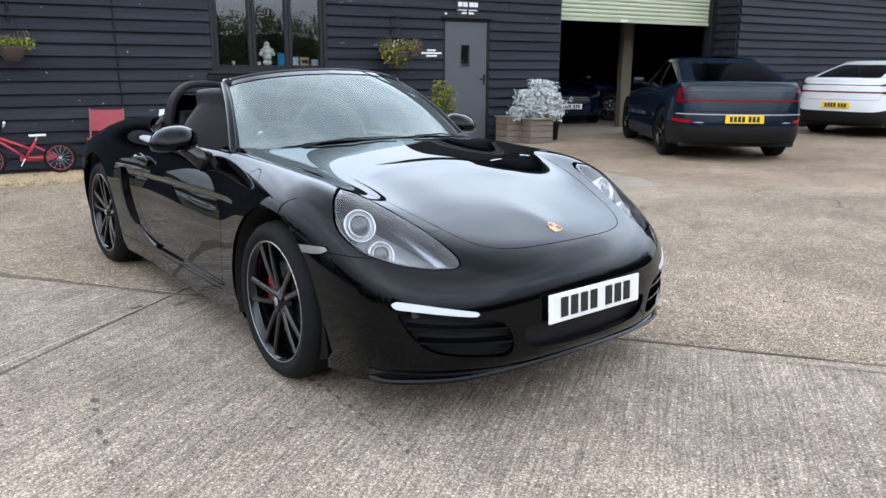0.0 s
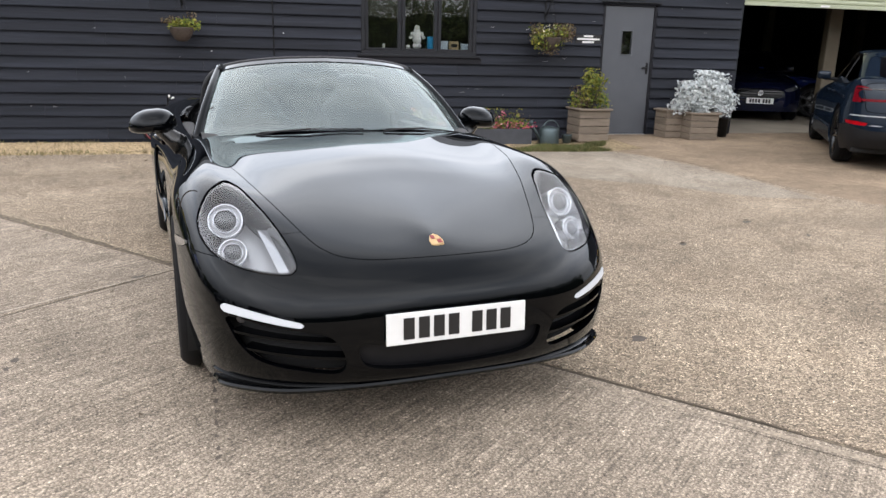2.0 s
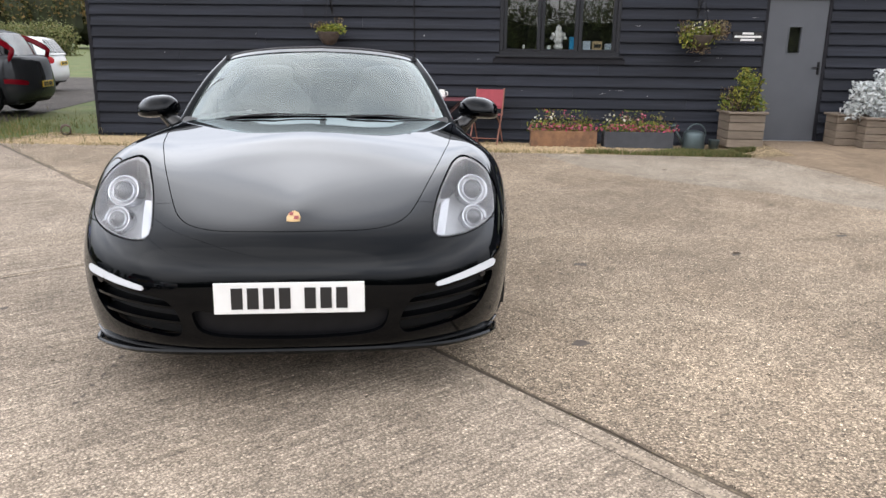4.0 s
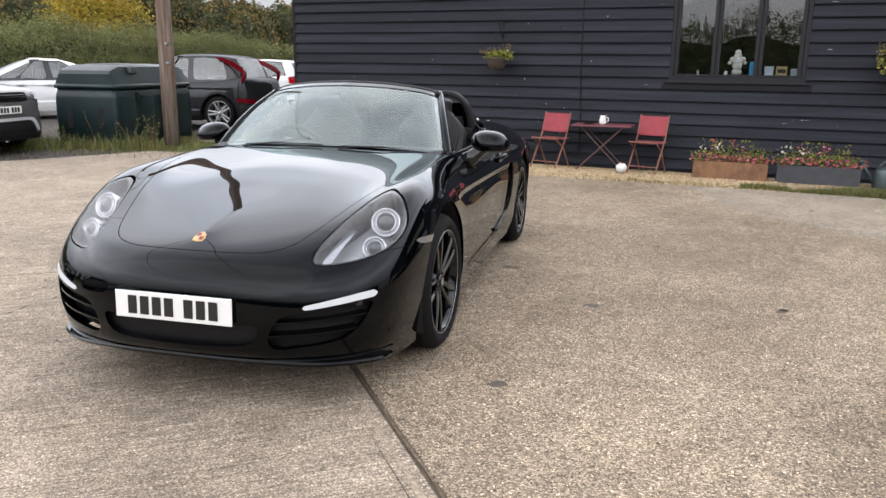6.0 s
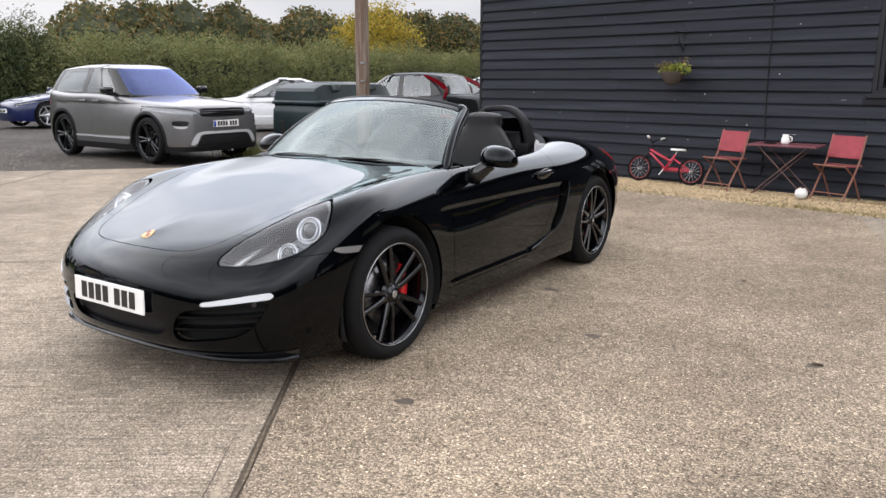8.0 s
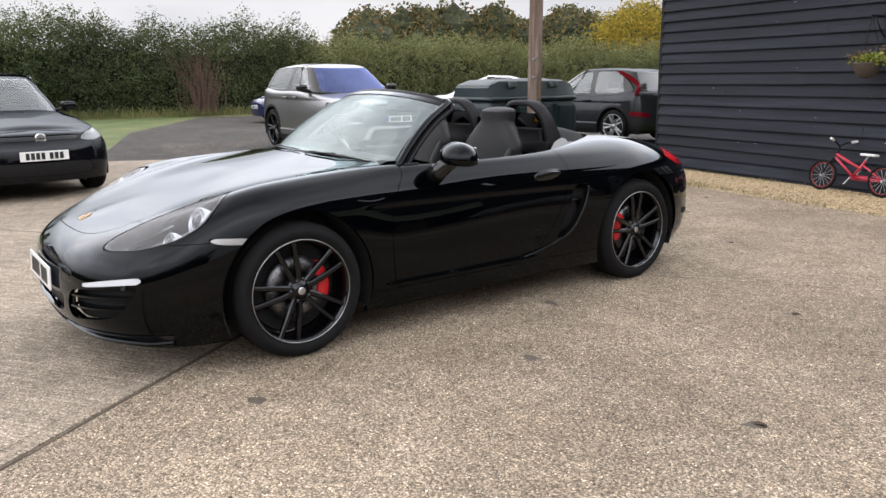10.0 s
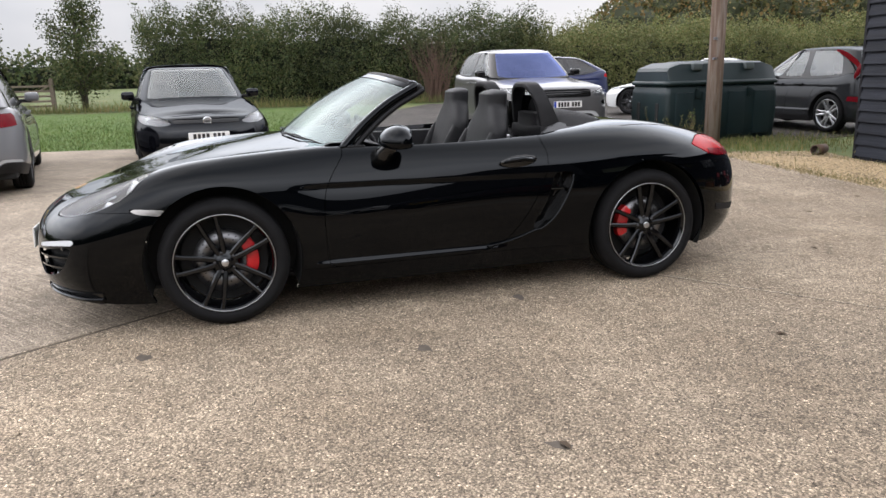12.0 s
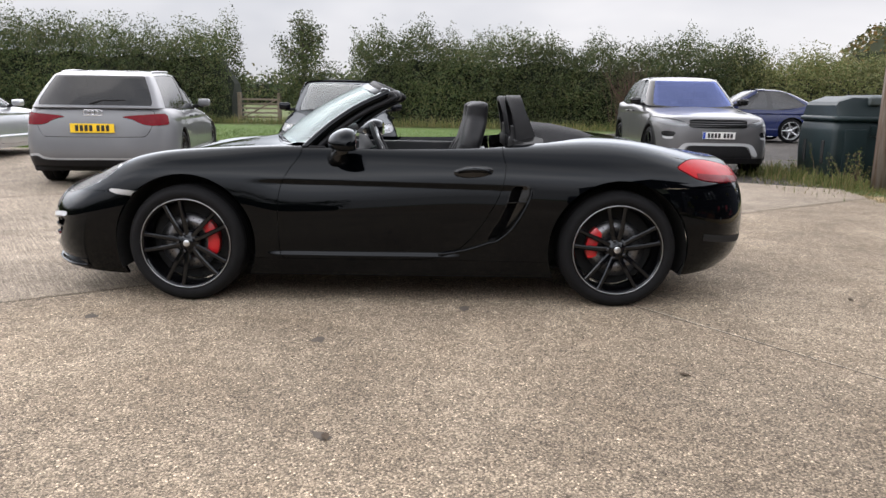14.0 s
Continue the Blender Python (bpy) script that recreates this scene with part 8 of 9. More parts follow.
# ---- things along the wall ----
M["red_paint"] = mat("faded red paint", (0.15, 0.045, 0.055), 0.5, 0, 0.15, 10)
M["red_canvas"] = mat("faded red canvas", (0.275, 0.050, 0.062), 0.9, 0, 0.12, 12, 0.0006, 500)
M["rust_frame"] = mat("worn wooden slats", (0.21, 0.09, 0.06), 0.7, 0, 0.2, 20, 0.0006, 200)
M["dull_frame"] = mat("worn dark red metal", (0.13, 0.07, 0.065), 0.6, 0.2, 0.2, 20)
M["bike_red"] = mat("glossy red bicycle paint", (0.40, 0.015, 0.04), 0.3, 0, 0.08, 20, coat=0.6)
M["white_plastic"] = mat("white plastic", (0.70, 0.70, 0.68), 0.45, 0, 0.06, 20)
M["ceramic"] = mat("white glazed ceramic", (0.75, 0.74, 0.71), 0.2, 0, 0.05, 20)
M["corten"] = mat("orange-brown timber trough", (0.23, 0.12, 0.06), 0.85, 0, 0.25, 8, 0.002, 60, second=(0.15, 0.08, 0.045))
M["lead"] = mat("dark trough", (0.045, 0.048, 0.055), 0.6, 0, 0.2, 8, 0.001, 60)
M["grey_wood"] = mat("weathered grey-brown wood", (0.165, 0.132, 0.100), 0.85, 0, 0.2, 6, 0.003, 40, stretch=(1, 1, 6), rand=0.25)
M["zinc"] = mat("dull grey-green metal", (0.075, 0.10, 0.105), 0.45, 0.6, 0.15, 10)
M["soil"] = mat("soil", (0.03, 0.022, 0.015), 0.95, 0, 0.3, 30, 0.004, 80)
M["wicker"] = mat("wicker basket", (0.062, 0.046, 0.036), 0.85, 0, 0.3, 40, 0.003, 120)
M["iron"] = mat("black iron", (0.012, 0.012, 0.013), 0.5, 0.6, 0.2, 20)
M["grey_clasp"] = mat("worn grey-green plastic", (0.06, 0.075, 0.075), 0.6, 0, 0.15, 10)
M["tank_green"] = mat("dark green oil tank plastic", (0.0058, 0.0150, 0.0165), 0.42, 0, 0.15, 2, 0.0008, 60, second=(0.009, 0.020, 0.022), spec=0.4)
M["pole_wood"] = mat("creosoted pole", (0.13, 0.085, 0.06), 0.85, 0, 0.3, 3, 0.004, 30, stretch=(8, 8, 0.6), second=(0.20, 0.165, 0.14))
M["blue_card"] = mat("bright blue card", (0.02, 0.32, 0.62), 0.5, 0, 0.05, 10)
M["pale_card"] = mat("pale card", (0.50, 0.58, 0.66), 0.6, 0, 0.05, 10)
M["tan_card"] = mat("tan card box", (0.45, 0.33, 0.18), 0.7, 0, 0.08, 10)
M["sign_black"] = mat("black sign board", (0.012, 0.012, 0.013), 0.4, 0, 0.05, 10)
M["sign_white"] = mat("white sign lettering", (0.70, 0.70, 0.68), 0.5, 0, 0.05, 10)
M["terracotta_leaf"] = foliage("dry trailing leaves", [(0.09, 0.06, 0.035), (0.14, 0.10, 0.05), (0.20, 0.17, 0.09), (0.11, 0.05, 0.05)])
M["leaf_green"] = foliage("bright green leaves", [(0.08, 0.13, 0.02), (0.14, 0.18, 0.03), (0.24, 0.24, 0.04), (0.30, 0.27, 0.05)])
M["leaf_silver"] = foliage("silver felted leaves", [(0.50, 0.54, 0.55), (0.62, 0.66, 0.66), (0.76, 0.78, 0.77), (0.66, 0.70, 0.70)], trans=0.1)
M["petal_pink"] = foliage("pink petals", [(0.46, 0.07, 0.13), (0.56, 0.16, 0.22), (0.36, 0.03, 0.05), (0.64, 0.32, 0.36)])
M["petal_pale"] = foliage("cream petals", [(0.62, 0.55, 0.30), (0.70, 0.66, 0.50), (0.75, 0.74, 0.66)])


def folding_chair(m):
    c = thing("folding_chair", m, "folding chair with faded red canvas on a worn frame", "chair", "garden chairs")
    # local: y = 0 at the middle, front towards -y
    for s in (-1, 1):
        x = s * .205
        part("leg", tubed([(x, -.21, 0), (x, .02, .36), (x, .10, .50), (x, .19, .80)], .0125, 6), M["rust_frame"], c)
        part("leg", tubed([(x * .93, .23, 0), (x * .93, .03, .30), (x * .93, -.20, .445)], .0115, 6), M["rust_frame"], c)
    for y, z in ((-.20, .44), (.16, .43)):
        part("rail", tubed([(-.205, y, z), (.205, y, z)], .010, 6), M["rust_frame"], c)
    part("stretcher", tubed([(-.2, -.15, .10), (.2, -.15, .10)], .008, 6), M["rust_frame"], c)

    def cloth(name, pts):
        bm = bmesh.new()
        rows = [[bm.verts.new((x, y, z - sag * (1 - (x / .2) ** 2))) for x in np.linspace(-.2, .2, 9)] for y, z, sag in pts]
        for a, b in zip(rows, rows[1:]):
            for k in range(8):
                bm.faces.new((a[k], a[k + 1], b[k + 1], b[k]))
        under = [[bm.verts.new(v.co + Vector((0, .004, -.004))) for v in r] for r in rows]
        for a, b in zip(under, under[1:]):
            for k in range(8):
                bm.faces.new((a[k], b[k], b[k + 1], a[k + 1]))
        ring = [(r, 0) for r in range(len(rows))] + [(len(rows) - 1, k) for k in range(1, 9)] + [(r, 8) for r in range(len(rows) - 2, -1, -1)] + [(0, k) for k in range(7, 0, -1)]
        for (a, b), (c_, d) in zip(ring, ring[1:] + ring[:1]):
            bm.faces.new((rows[a][b], rows[c_][d], under[c_][d], under[a][b]))
        bmesh.ops.recalc_face_normals(bm, faces=bm.faces)
        part(name, bm, M["red_canvas"], c, smooth=60)

    cloth("seat", [(-.205, .447, .0), (-.20, .45, .012), (-.08, .432, .02), (.06, .425, .02), (.155, .44, .012)])
    cloth("backrest", [(.095, .52, .0), (.108, .57, .006), (.135, .67, .008), (.168, .775, .004), (.172, .785, 0)])
    return c


zt = lambda y: dip(2.0, y)
chair = folding_chair(pose(1.63, 10.90, zt(10.9), 0, 0, -16))
copy_thing(chair, pose(3.02, 10.95, zt(10.95), 0, 0, -14))

tb = thing("folding_table", pose(2.36, 11.02, zt(11.02), 0, 0, 3), "small folding bistro table with a red top", "table")
part("tabletop", boxed(-.42, .42, -.27, .27, .635, .655, .008, 2), M["red_paint"], tb)
for y in (-.20, .20):
    part("leg", tubed([(-.34, y, 0), (.30, y, .635)], .0075, 6), M["dull_frame"], tb)
    part("leg", tubed([(.34, y * .9, 0), (-.30, y * .9, .635)], .0075, 6), M["dull_frame"], tb)
for x in (-.34, .34):
    part("stretcher", tubed([(x, -.2, .015), (x, .2, .015)], .008, 6), M["rust_frame"], tb)
jug = thing("milk_jug", pose(2.36, 10.97, zt(11.0) + .655), "small white ceramic jug on the table", "jug")
part("jug_body", lathed([(.001, 0), (.04, 0), (.052, .03), (.05, .07), (.036, .10), (.042, .125), (.038, .125), (.032, .10), (.045, .06), (.001, .01)], 20, "Z"), M["ceramic"], jug, smooth=60)
part("jug_handle", tubed([(.045, 0, .10), (.078, 0, .095), (.08, 0, .05), (.05, 0, .03)], .007, 6), M["ceramic"], jug, smooth=60)
tray = tagged(part("dish", lathed([(.001, .004), (.07, .004), (.085, .014), (.08, .016), (.066, .009), (.001, .009)], 20, "Z"), M["iron"], None, smooth=60), "dark shallow dish on the table", "dish")
tray.matrix_basis = pose(2.16, 11.0, zt(11.0) + .653)
ball_b = bmesh.new()
bmesh.ops.create_icosphere(ball_b, subdivisions=3, radius=.075)
ball = thing("football", pose(2.72, 10.62, dip(2.7, 10.62) + .073, 20, 10, 0), "scuffed white football on the gravel", "ball")
part("ball_skin", ball_b, M["white_plastic"], ball, smooth=60)
for k in range(6):
    q = k * 1.1
    v = Vector((math.cos(q) * math.cos(k * .7 - 1.2), math.sin(q) * math.cos(k * .7 - 1.2), math.sin(k * .7 - 1.2))).normalized()
    pb = bmesh.new()
    bmesh.ops.create_circle(pb, cap_ends=True, segments=5, radius=.022, matrix=v.to_track_quat("Z", "Y").to_matrix().to_4x4() @ Matrix.Translation((0, 0, .0752)))
    part("ball_patch", pb, M["rust_frame"], ball)

# child's bicycle leaning on the wall
bk = thing("child_bicycle", pose(.67, 11.08, dip(.7, 11.05) - .002, -7, 0, 0), "small red child's bicycle leaning on the wall", "bicycle")
WR = .195


def bike_wheel(x, colour):
    w = new("wheel")
    w.parent = bk
    w.matrix_basis = Matrix.Translation((x, 0, WR))
    ring = [(math.cos(q) * (WR - .017), 0, math.sin(q) * (WR - .017)) for q in (2 * math.pi * k / 32 for k in range(32))]
    part("tyre", tubed(ring, .018, 8, closed=True), M["rubber"], w, smooth=60)
    ring = [(math.cos(q) * (WR - .040), 0, math.sin(q) * (WR - .040)) for q in (2 * math.pi * k / 32 for k in range(32))]
    part("rim", tubed(ring, .0085, 6, closed=True), M[colour], w, smooth=60)
    for k in range(14):
        q = 2 * math.pi * k / 14
        part("spoke", tubed([(.015 * math.cos(q), 0, .015 * math.sin(q)), ((WR - .04) * math.cos(q + .12), 0, (WR - .04) * math.sin(q + .12))], .0022, 4), M["silver"], w)
    part("hub", tubed([(0, -.035, 0), (0, .035, 0)], .016, 8), M["silver"], w)


bike_wheel(-.40, "badge_red")
bike_wheel(.40, "badge_red")
for n_, pts, r in (("frame_tube", [(-.255, 0, .47), (.10, 0, .31)], .019), ("frame_tube", [(-.26, 0, .43), (.0, 0, .22)], .016), ("seat_tube", [(0, 0, .20), (.14, 0, .42)], .016), ("frame_tube", [(.02, 0, .21), (.40, 0, .195)], .012), ("frame_tube", [(.12, 0, .36), (.40, 0, .195)], .012)):
    part(n_, tubed(pts, r, 8), M["bike_red"], bk, smooth=60)
for s in (-.03, .03):
    part("fork", tubed([(-.40, s, .195), (-.33, s, .36), (-.275, s * .6, .42)], .010, 6), M["iron"], bk)
part("steerer", tubed([(-.265, 0, .40), (-.235, 0, .56)], .014, 8), M["iron"], bk)
part("handlebar", tubed([(-.20, -.24, .645), (-.22, -.12, .62), (-.235, 0, .57), (-.22, .12, .62), (-.20, .24, .645)], .010, 6), M["iron"], bk, smooth=60)
for s in (-1, 1):
    part("grip", tubed([(-.20, s * .18, .633), (-.185, s * .265, .65)], .016, 8), M["white_plastic"], bk)
part("seat_post", tubed([(.13, 0, .40), (.165, 0, .475)], .010, 8), M["silver"], bk)
sd = bmesh.new()
box(sd, .07, .27, -.055, .055, .475, .505, .012, 3)
for v in sd.verts:
    v.co.y *= .55 + .45 * min(1, max(0, (v.co.x - .07) / .15))
part("saddle", sd, M["white_plastic"], bk, "white saddle", smooth=60)
part("chain_guard", boxed(-.06, .34, .035, .05, .17, .235, .01), M["bike_red"], bk)
part("crank", tubed([(-.06, -.06, .10), (0, -.045, .20), (0, .045, .20), (.06, .06, .30)], .008, 6), M["silver"], bk)
for x, y, z in ((-.06, -.10, .10), (.06, .10, .30)):
    part("pedal", boxed(x - .04, x + .04, y - .03, y + .03, z - .01, z + .01, .004), M["plastic"], bk)


def clump(parent, name, centres, n, spread, leaf, material, seed, up=.4, shape=.5):
    rng = np.random.default_rng(seed)
    P_ = np.concatenate([np.array(c) + np.clip(rng.normal(0, 1, (n, 3)), -1.5, 1.5) * np.array(spread) for c in centres])
    V, F = leaf_mesh(P_, leaf, rng, up, shape)
    return mesh_ob(name, V, F, material, parent)


def hanging_basket(m, label, big, seed):
    b = thing("hanging_basket", m, label, "hanging basket", "hanging baskets")
    # local: origin at the wall, basket hangs .28 m in front
    part("bracket_plate", boxed(-.015, .015, -.012, .0, .28, .62, .003), M["iron"], b)
    part("bracket_arm", tubed([(0, -.01, .58), (0, -.30, .58)], .008, 6), M["iron"], b)
    part("bracket_brace", tubed([(0, -.01, .34), (0, -.10, .42), (0, -.22, .575)], .007, 6), M["iron"], b, smooth=60)
    part("bowl", lathed([(.05, -.15), (.10, -.12), (.145, -.04), (.165, .02), (.17, .035), (.15, .03), (.001, .01)], 24, "Z", Matrix.Translation((0, -.28, 0))), M["wicker"], b, smooth=50)
    for k in range(3):
        q = k * 2.094 + .4
        part("chain", tubed([(0, -.28, .575), (.155 * math.cos(q), -.28 + .155 * math.sin(q), .03)], .0035, 4), M["iron"], b)
    rng = np.random.default_rng(seed)
    if big:
        cs = [(x, -.28 + rng.normal(0, .05), z) for x in (-.20, -.1, 0, .1) for z in (-.05, .05, .12)]
        clump(b, "foliage", cs, 55, (.07, .07, .06), .05, M["leaf_green"], seed)
        cs = [(x, -.28, z) for x in (.12, .2, .28, -.22) for z in (.05, .12, .16)]
        clump(b, "dry_foliage", cs, 60, (.06, .06, .05), .045, M["terracotta_leaf"], seed + 1)
        clump(b, "trailing_foliage", [(-.1, -.30, -.13), (0, -.30, -.15)], 60, (.08, .05, .05), .05, M["terracotta_leaf"], seed + 2)
        clump(b, "blossom", [(-.12, -.33, .12), (.0, -.34, .14), (.12, -.32, .10)], 16, (.09, .05, .05), .028, M["petal_pale"], seed + 3, shape=.9)
    else:
        clump(b, "foliage", [(.0, -.28, .08), (.08, -.28, .08), (.14, -.28, .06), (-.05, -.30, .07)], 90, (.07, .07, .04), .05, M["leaf_green"], seed)
        clump(b, "dry_foliage", [(-.17, -.28, .11), (-.1, -.26, .12), (.12, -.25, .16)], 60, (.055, .05, .045), .04, M["terracotta_leaf"], seed + 1)
    return b


hanging_basket(pose(.68, WY - .03, 1.46), "small wicker hanging basket with yellow-green foliage", False, 51)
hanging_basket(pose(6.05, WY - .03, 1.47), "overflowing hanging basket of green and dried flowers", True, 54)


def trough(m, w, material, label, seed):
    t = thing("flower_trough", m, label, "planter", "flower troughs")
    bm = bmesh.new()
    d, h = .30, .235
    for b in ((-w / 2, w / 2, -d / 2, -d / 2 + .03, 0, h), (-w / 2, w / 2, d / 2 - .03, d / 2, 0, h), (-w / 2, -w / 2 + .03, -d / 2 + .03, d / 2 - .03, 0, h), (w / 2 - .03, w / 2, -d / 2 + .03, d / 2 - .03, 0, h)):
        box(bm, *b, .005)
    part("trough_body", bm, material, t)
    part("soil", boxed(-w / 2 + .02, w / 2 - .02, -d / 2 + .02, d / 2 - .02, .02, h - .03), M["soil"], t)
    xs = np.linspace(-w / 2 + .06, w / 2 - .06, 8)
    clump(t, "foliage", [(x, 0, h + .05) for x in xs], 60, (.07, .09, .05), .05, M["leaf_green"], seed)
    clump(t, "tall_foliage", [(x, .03, h + .16) for x in xs[1:-1]], 26, (.06, .06, .08), .045, M["leaf_green"], seed + 1, .8)
    clump(t, "dry_foliage", [(x, .03, h + .12) for x in xs[3:]], 26, (.07, .06, .06), .04, M["terracotta_leaf"], seed + 2)
    clump(t, "pink_blossom", [(x, -.12, h + .05) for x in xs], 17, (.075, .045, .03), .038, M["petal_pink"], seed + 3, .5, .95)
    clump(t, "red_blossom", [(x, .02, h + .2) for x in xs[2:6:2]], 12, (.06, .05, .05), .04, M["petal_pink"], seed + 4, .5, .95)
    clump(t, "pale_blossom", [(xs[0], .0, h + .17), (xs[2], 0, h + .18)], 12, (.05, .05, .04), .035, M["petal_pale"], seed + 5, .5, .95)
    return t


trough(pose(4.13, 10.86, dip(4.1, 10.86) - .004), .94, M["corten"], "rusty-brown timber trough of pink and cream flowers", 61)
trough(pose(5.20, 10.90, dip(5.2, 10.9) - .004), .98, M["lead"], "dark lead-grey trough of pink and red flowers", 71)


def planter_box(m, w, d, h, label, seed):
    p = thing("wooden_planter", m, label, "planter", "wooden planters")
    for k in range(4):
        z0, z1 = h * k / 4 + .004, h * (k + 1) / 4 - .004
        part("plank", boxed(-w / 2, w / 2, -d / 2, -d / 2 + .025, z0, z1, .004), M["grey_wood"], p)
        part("plank", boxed(-w / 2, w / 2, d / 2 - .025, d / 2, z0, z1, .004), M["grey_wood"], p)
        part("plank", boxed(-w / 2 - .002, -w / 2 + .023, -d / 2 + .026, d / 2 - .026, z0, z1, .004), M["grey_wood"], p)
        part("plank", boxed(w / 2 - .023, w / 2 + .002, -d / 2 + .026, d / 2 - .026, z0, z1, .004), M["grey_wood"], p)
    rim = bmesh.new()
    for b in ((-w / 2 - .03, w / 2 + .03, -d / 2 - .03, -d / 2 + .04), (-w / 2 - .03, w / 2 + .03, d / 2 - .04, d / 2 + .03), (-w / 2 - .03, -w / 2 + .04, -d / 2 + .04, d / 2 - .04), (w / 2 - .04, w / 2 + .03, -d / 2 + .04, d / 2 - .04)):
        box(rim, b[0], b[1], b[2], b[3], h, h + .03, .005)
    part("rim", rim, M["grey_wood"], p)
    part("soil", boxed(-w / 2 + .026, w / 2 - .026, -d / 2 + .026, d / 2 - .026, h * .5, h - .03), M["soil"], p)
    return p


p1 = planter_box(pose(6.66, 10.90, dip(6.66, 10.9), 0, 0, 2), .50, .46, .47, "square weathered wooden planter with a yellow-green shrub", 0)
shrub = bmesh.new()
rs = random.Random(4)
for k in range(26):
    q, h = rs.uniform(0, 6.28), rs.uniform(.25, .5)
    tube(shrub, [(0, 0, .42), (.10 * math.cos(q), .10 * math.sin(q), .42 + h * .6), (.2 * math.cos(q), .2 * math.sin(q), .42 + h)], [.008, .006, .003], 4, False)
part("stems", shrub, M["bark"], p1)
clump(p1, "shrub_leaves", [(.0, 0, .62), (.12, 0, .68), (-.08, 0, .72), (.05, 0, .82), (.1, -.05, .9), (.2, 0, .60), (-.2, 0, .62), (.02, .05, .98)], 120, (.075, .09, .07), .06, M["leaf_green"], 81)
clump(p1, "dry_leaves", [(-.22, -.05, .62), (-.15, -.1, .60), (-.24, 0, .75)], 45, (.05, .06, .05), .045, M["terracotta_leaf"], 82)
p2 = planter_box(pose(8.50, 10.78, -.004, 0, 0, -4), .46, .44, .40, "square weathered planter holding a silver-leaved bush", 0)
p3 = planter_box(pose(8.16, 11.05, -.004, 0, 0, 3), .36, .34, .42, "smaller pale planter box beside the silver bush", 0)
clump(p2, "silver_leaves", [(x, y, z) for x, y, z in ((0, 0, .52), (-.2, .02, .62), (.2, .02, .60), (.38, .04, .48), (-.05, 0, .78), (.16, 0, .80), (.36, .02, .72), (-.25, 0, .78), (.05, .02, .95), (.28, .02, .92), (.48, .05, .60), (-.3, .1, .50))], 360, (.085, .09, .075), .068, M["leaf_silver"], 83, .6, .46)
stem = bmesh.new()
for k in range(30):
    q, h = rs.uniform(0, 6.28), rs.uniform(.3, .6)
    r = rs.uniform(.1, .4)
    tube(stem, [(0, 0, .35), (r * .5 * math.cos(q) + .05, r * .3 * math.sin(q), .35 + h * .6), (r * math.cos(q) + .1, r * .4 * math.sin(q), .35 + h)], [.009, .007, .004], 4, False)
part("stems", stem, M["leaf_silver"], p2)
bin_ = tagged(part("bucket", lathed([(.001, 0), (.13, 0), (.155, .30), (.165, .31), (.16, .32), (.148, .30), (.001, .05)], 24, "Z"), M["iron"], None, smooth=50), "black rubber bucket by the workshop corner", "bucket")
bin_.matrix_basis = pose(9.08, 11.08, -.004)

# watering can
wc = thing("watering_can", pose(5.99, 10.83, dip(6, 10.83), 0, 0, 6), "dull grey-green metal watering can", "watering can")
part("can_body", lathed([(.001, 0), (.155, 0), (.16, .02), (.15, .20), (.135, .235), (.06, .26), (.001, .262)], 28, "Z"), M["zinc"], wc, smooth=45)
part("spout", tubed([(-.14, 0, .06), (-.24, 0, .20), (-.30, 0, .30)], [.028, .02, .016], 10), M["zinc"], wc, smooth=60)
part("rose", lathed([(.016, 0), (.045, .04), (.045, .05), (.001, .055)], 16, "Z", Matrix.Translation((-.295, 0, .29)) @ Matrix.Rotation(radians(-35), 4, "Y")), M["zinc"], wc, smooth=50)
hoop_pts = [(.14 * math.cos(q) + .03, 0, .20 + .15 * math.sin(q)) for q in np.linspace(-.6, 3.0, 14)]
part("carry_handle", tubed(hoop_pts, .011, 8), M["zinc"], wc, smooth=60)
tagged(part("flower_pot", lathed([(.001, 0), (.06, 0), (.08, .12), (.085, .13), (.075, .13), (.001, .1)], 18, "Z"), M["zinc"], None, smooth=50), "small grey pot beside the planter", "pot").matrix_basis = pose(6.27, 10.78, dip(6.27, 10.78))

# signs: characters stand as plain bars
sg = thing("wall_sign", pose(6.79, WY - .034, 1.495), "small black notice with white lines of lettering", "sign")
part("sign_board", boxed(-.215, .215, -.008, .004, -.085, .085, .003), M["sign_black"], sg)
for z, a, b in ((.045, -.08, .08), (.0, -.19, .19), (-.045, -.10, .10)):
    part("lettering_bar", boxed(a, b, -.0105, -.0085, z - .014, z + .014), M["sign_white"], sg)
sg2 = thing("door_sign", pose(7.49, WY - .034, 2.23), "black trade sign above the door with white lettering", "sign")
part("sign_board", boxed(-.225, .225, -.008, .004, -.125, .125, .003), M["sign_black"], sg2)
for z, hh, cells in ((.062, .036, (-.19, -.09, .03, .12)), (-.022, .015, (-.19, .02)), (-.078, .015, (-.12, .02))):
    for k, a in enumerate(cells):
        wd = .085 if len(cells) == 4 else (.17 if z > -.05 else .10)
        part("lettering_bar", boxed(a, a + wd, -.0105, -.0085, z - hh, z + hh), M["sign_white"], sg2)
cab = tagged(part("cable", tubed([(1.90, WY - .045, EAVES - .02), (1.905, WY - .045, 2.2), (1.915, WY - .045, 1.2), (1.94, WY - .045, .6), (1.93, WY - .045, .1)], .009, 6), M["iron"], None), "black cable running down the boards", "cable")
lamp_b = thing("door_light", pose(7.06, WY - .035, 2.13), "small white fitting by the door head", "lamp")
part("fitting", lathed([(.001, -.03), (.018, -.03), (.02, .0)], 12), M["white_plastic"], lamp_b, smooth=50)

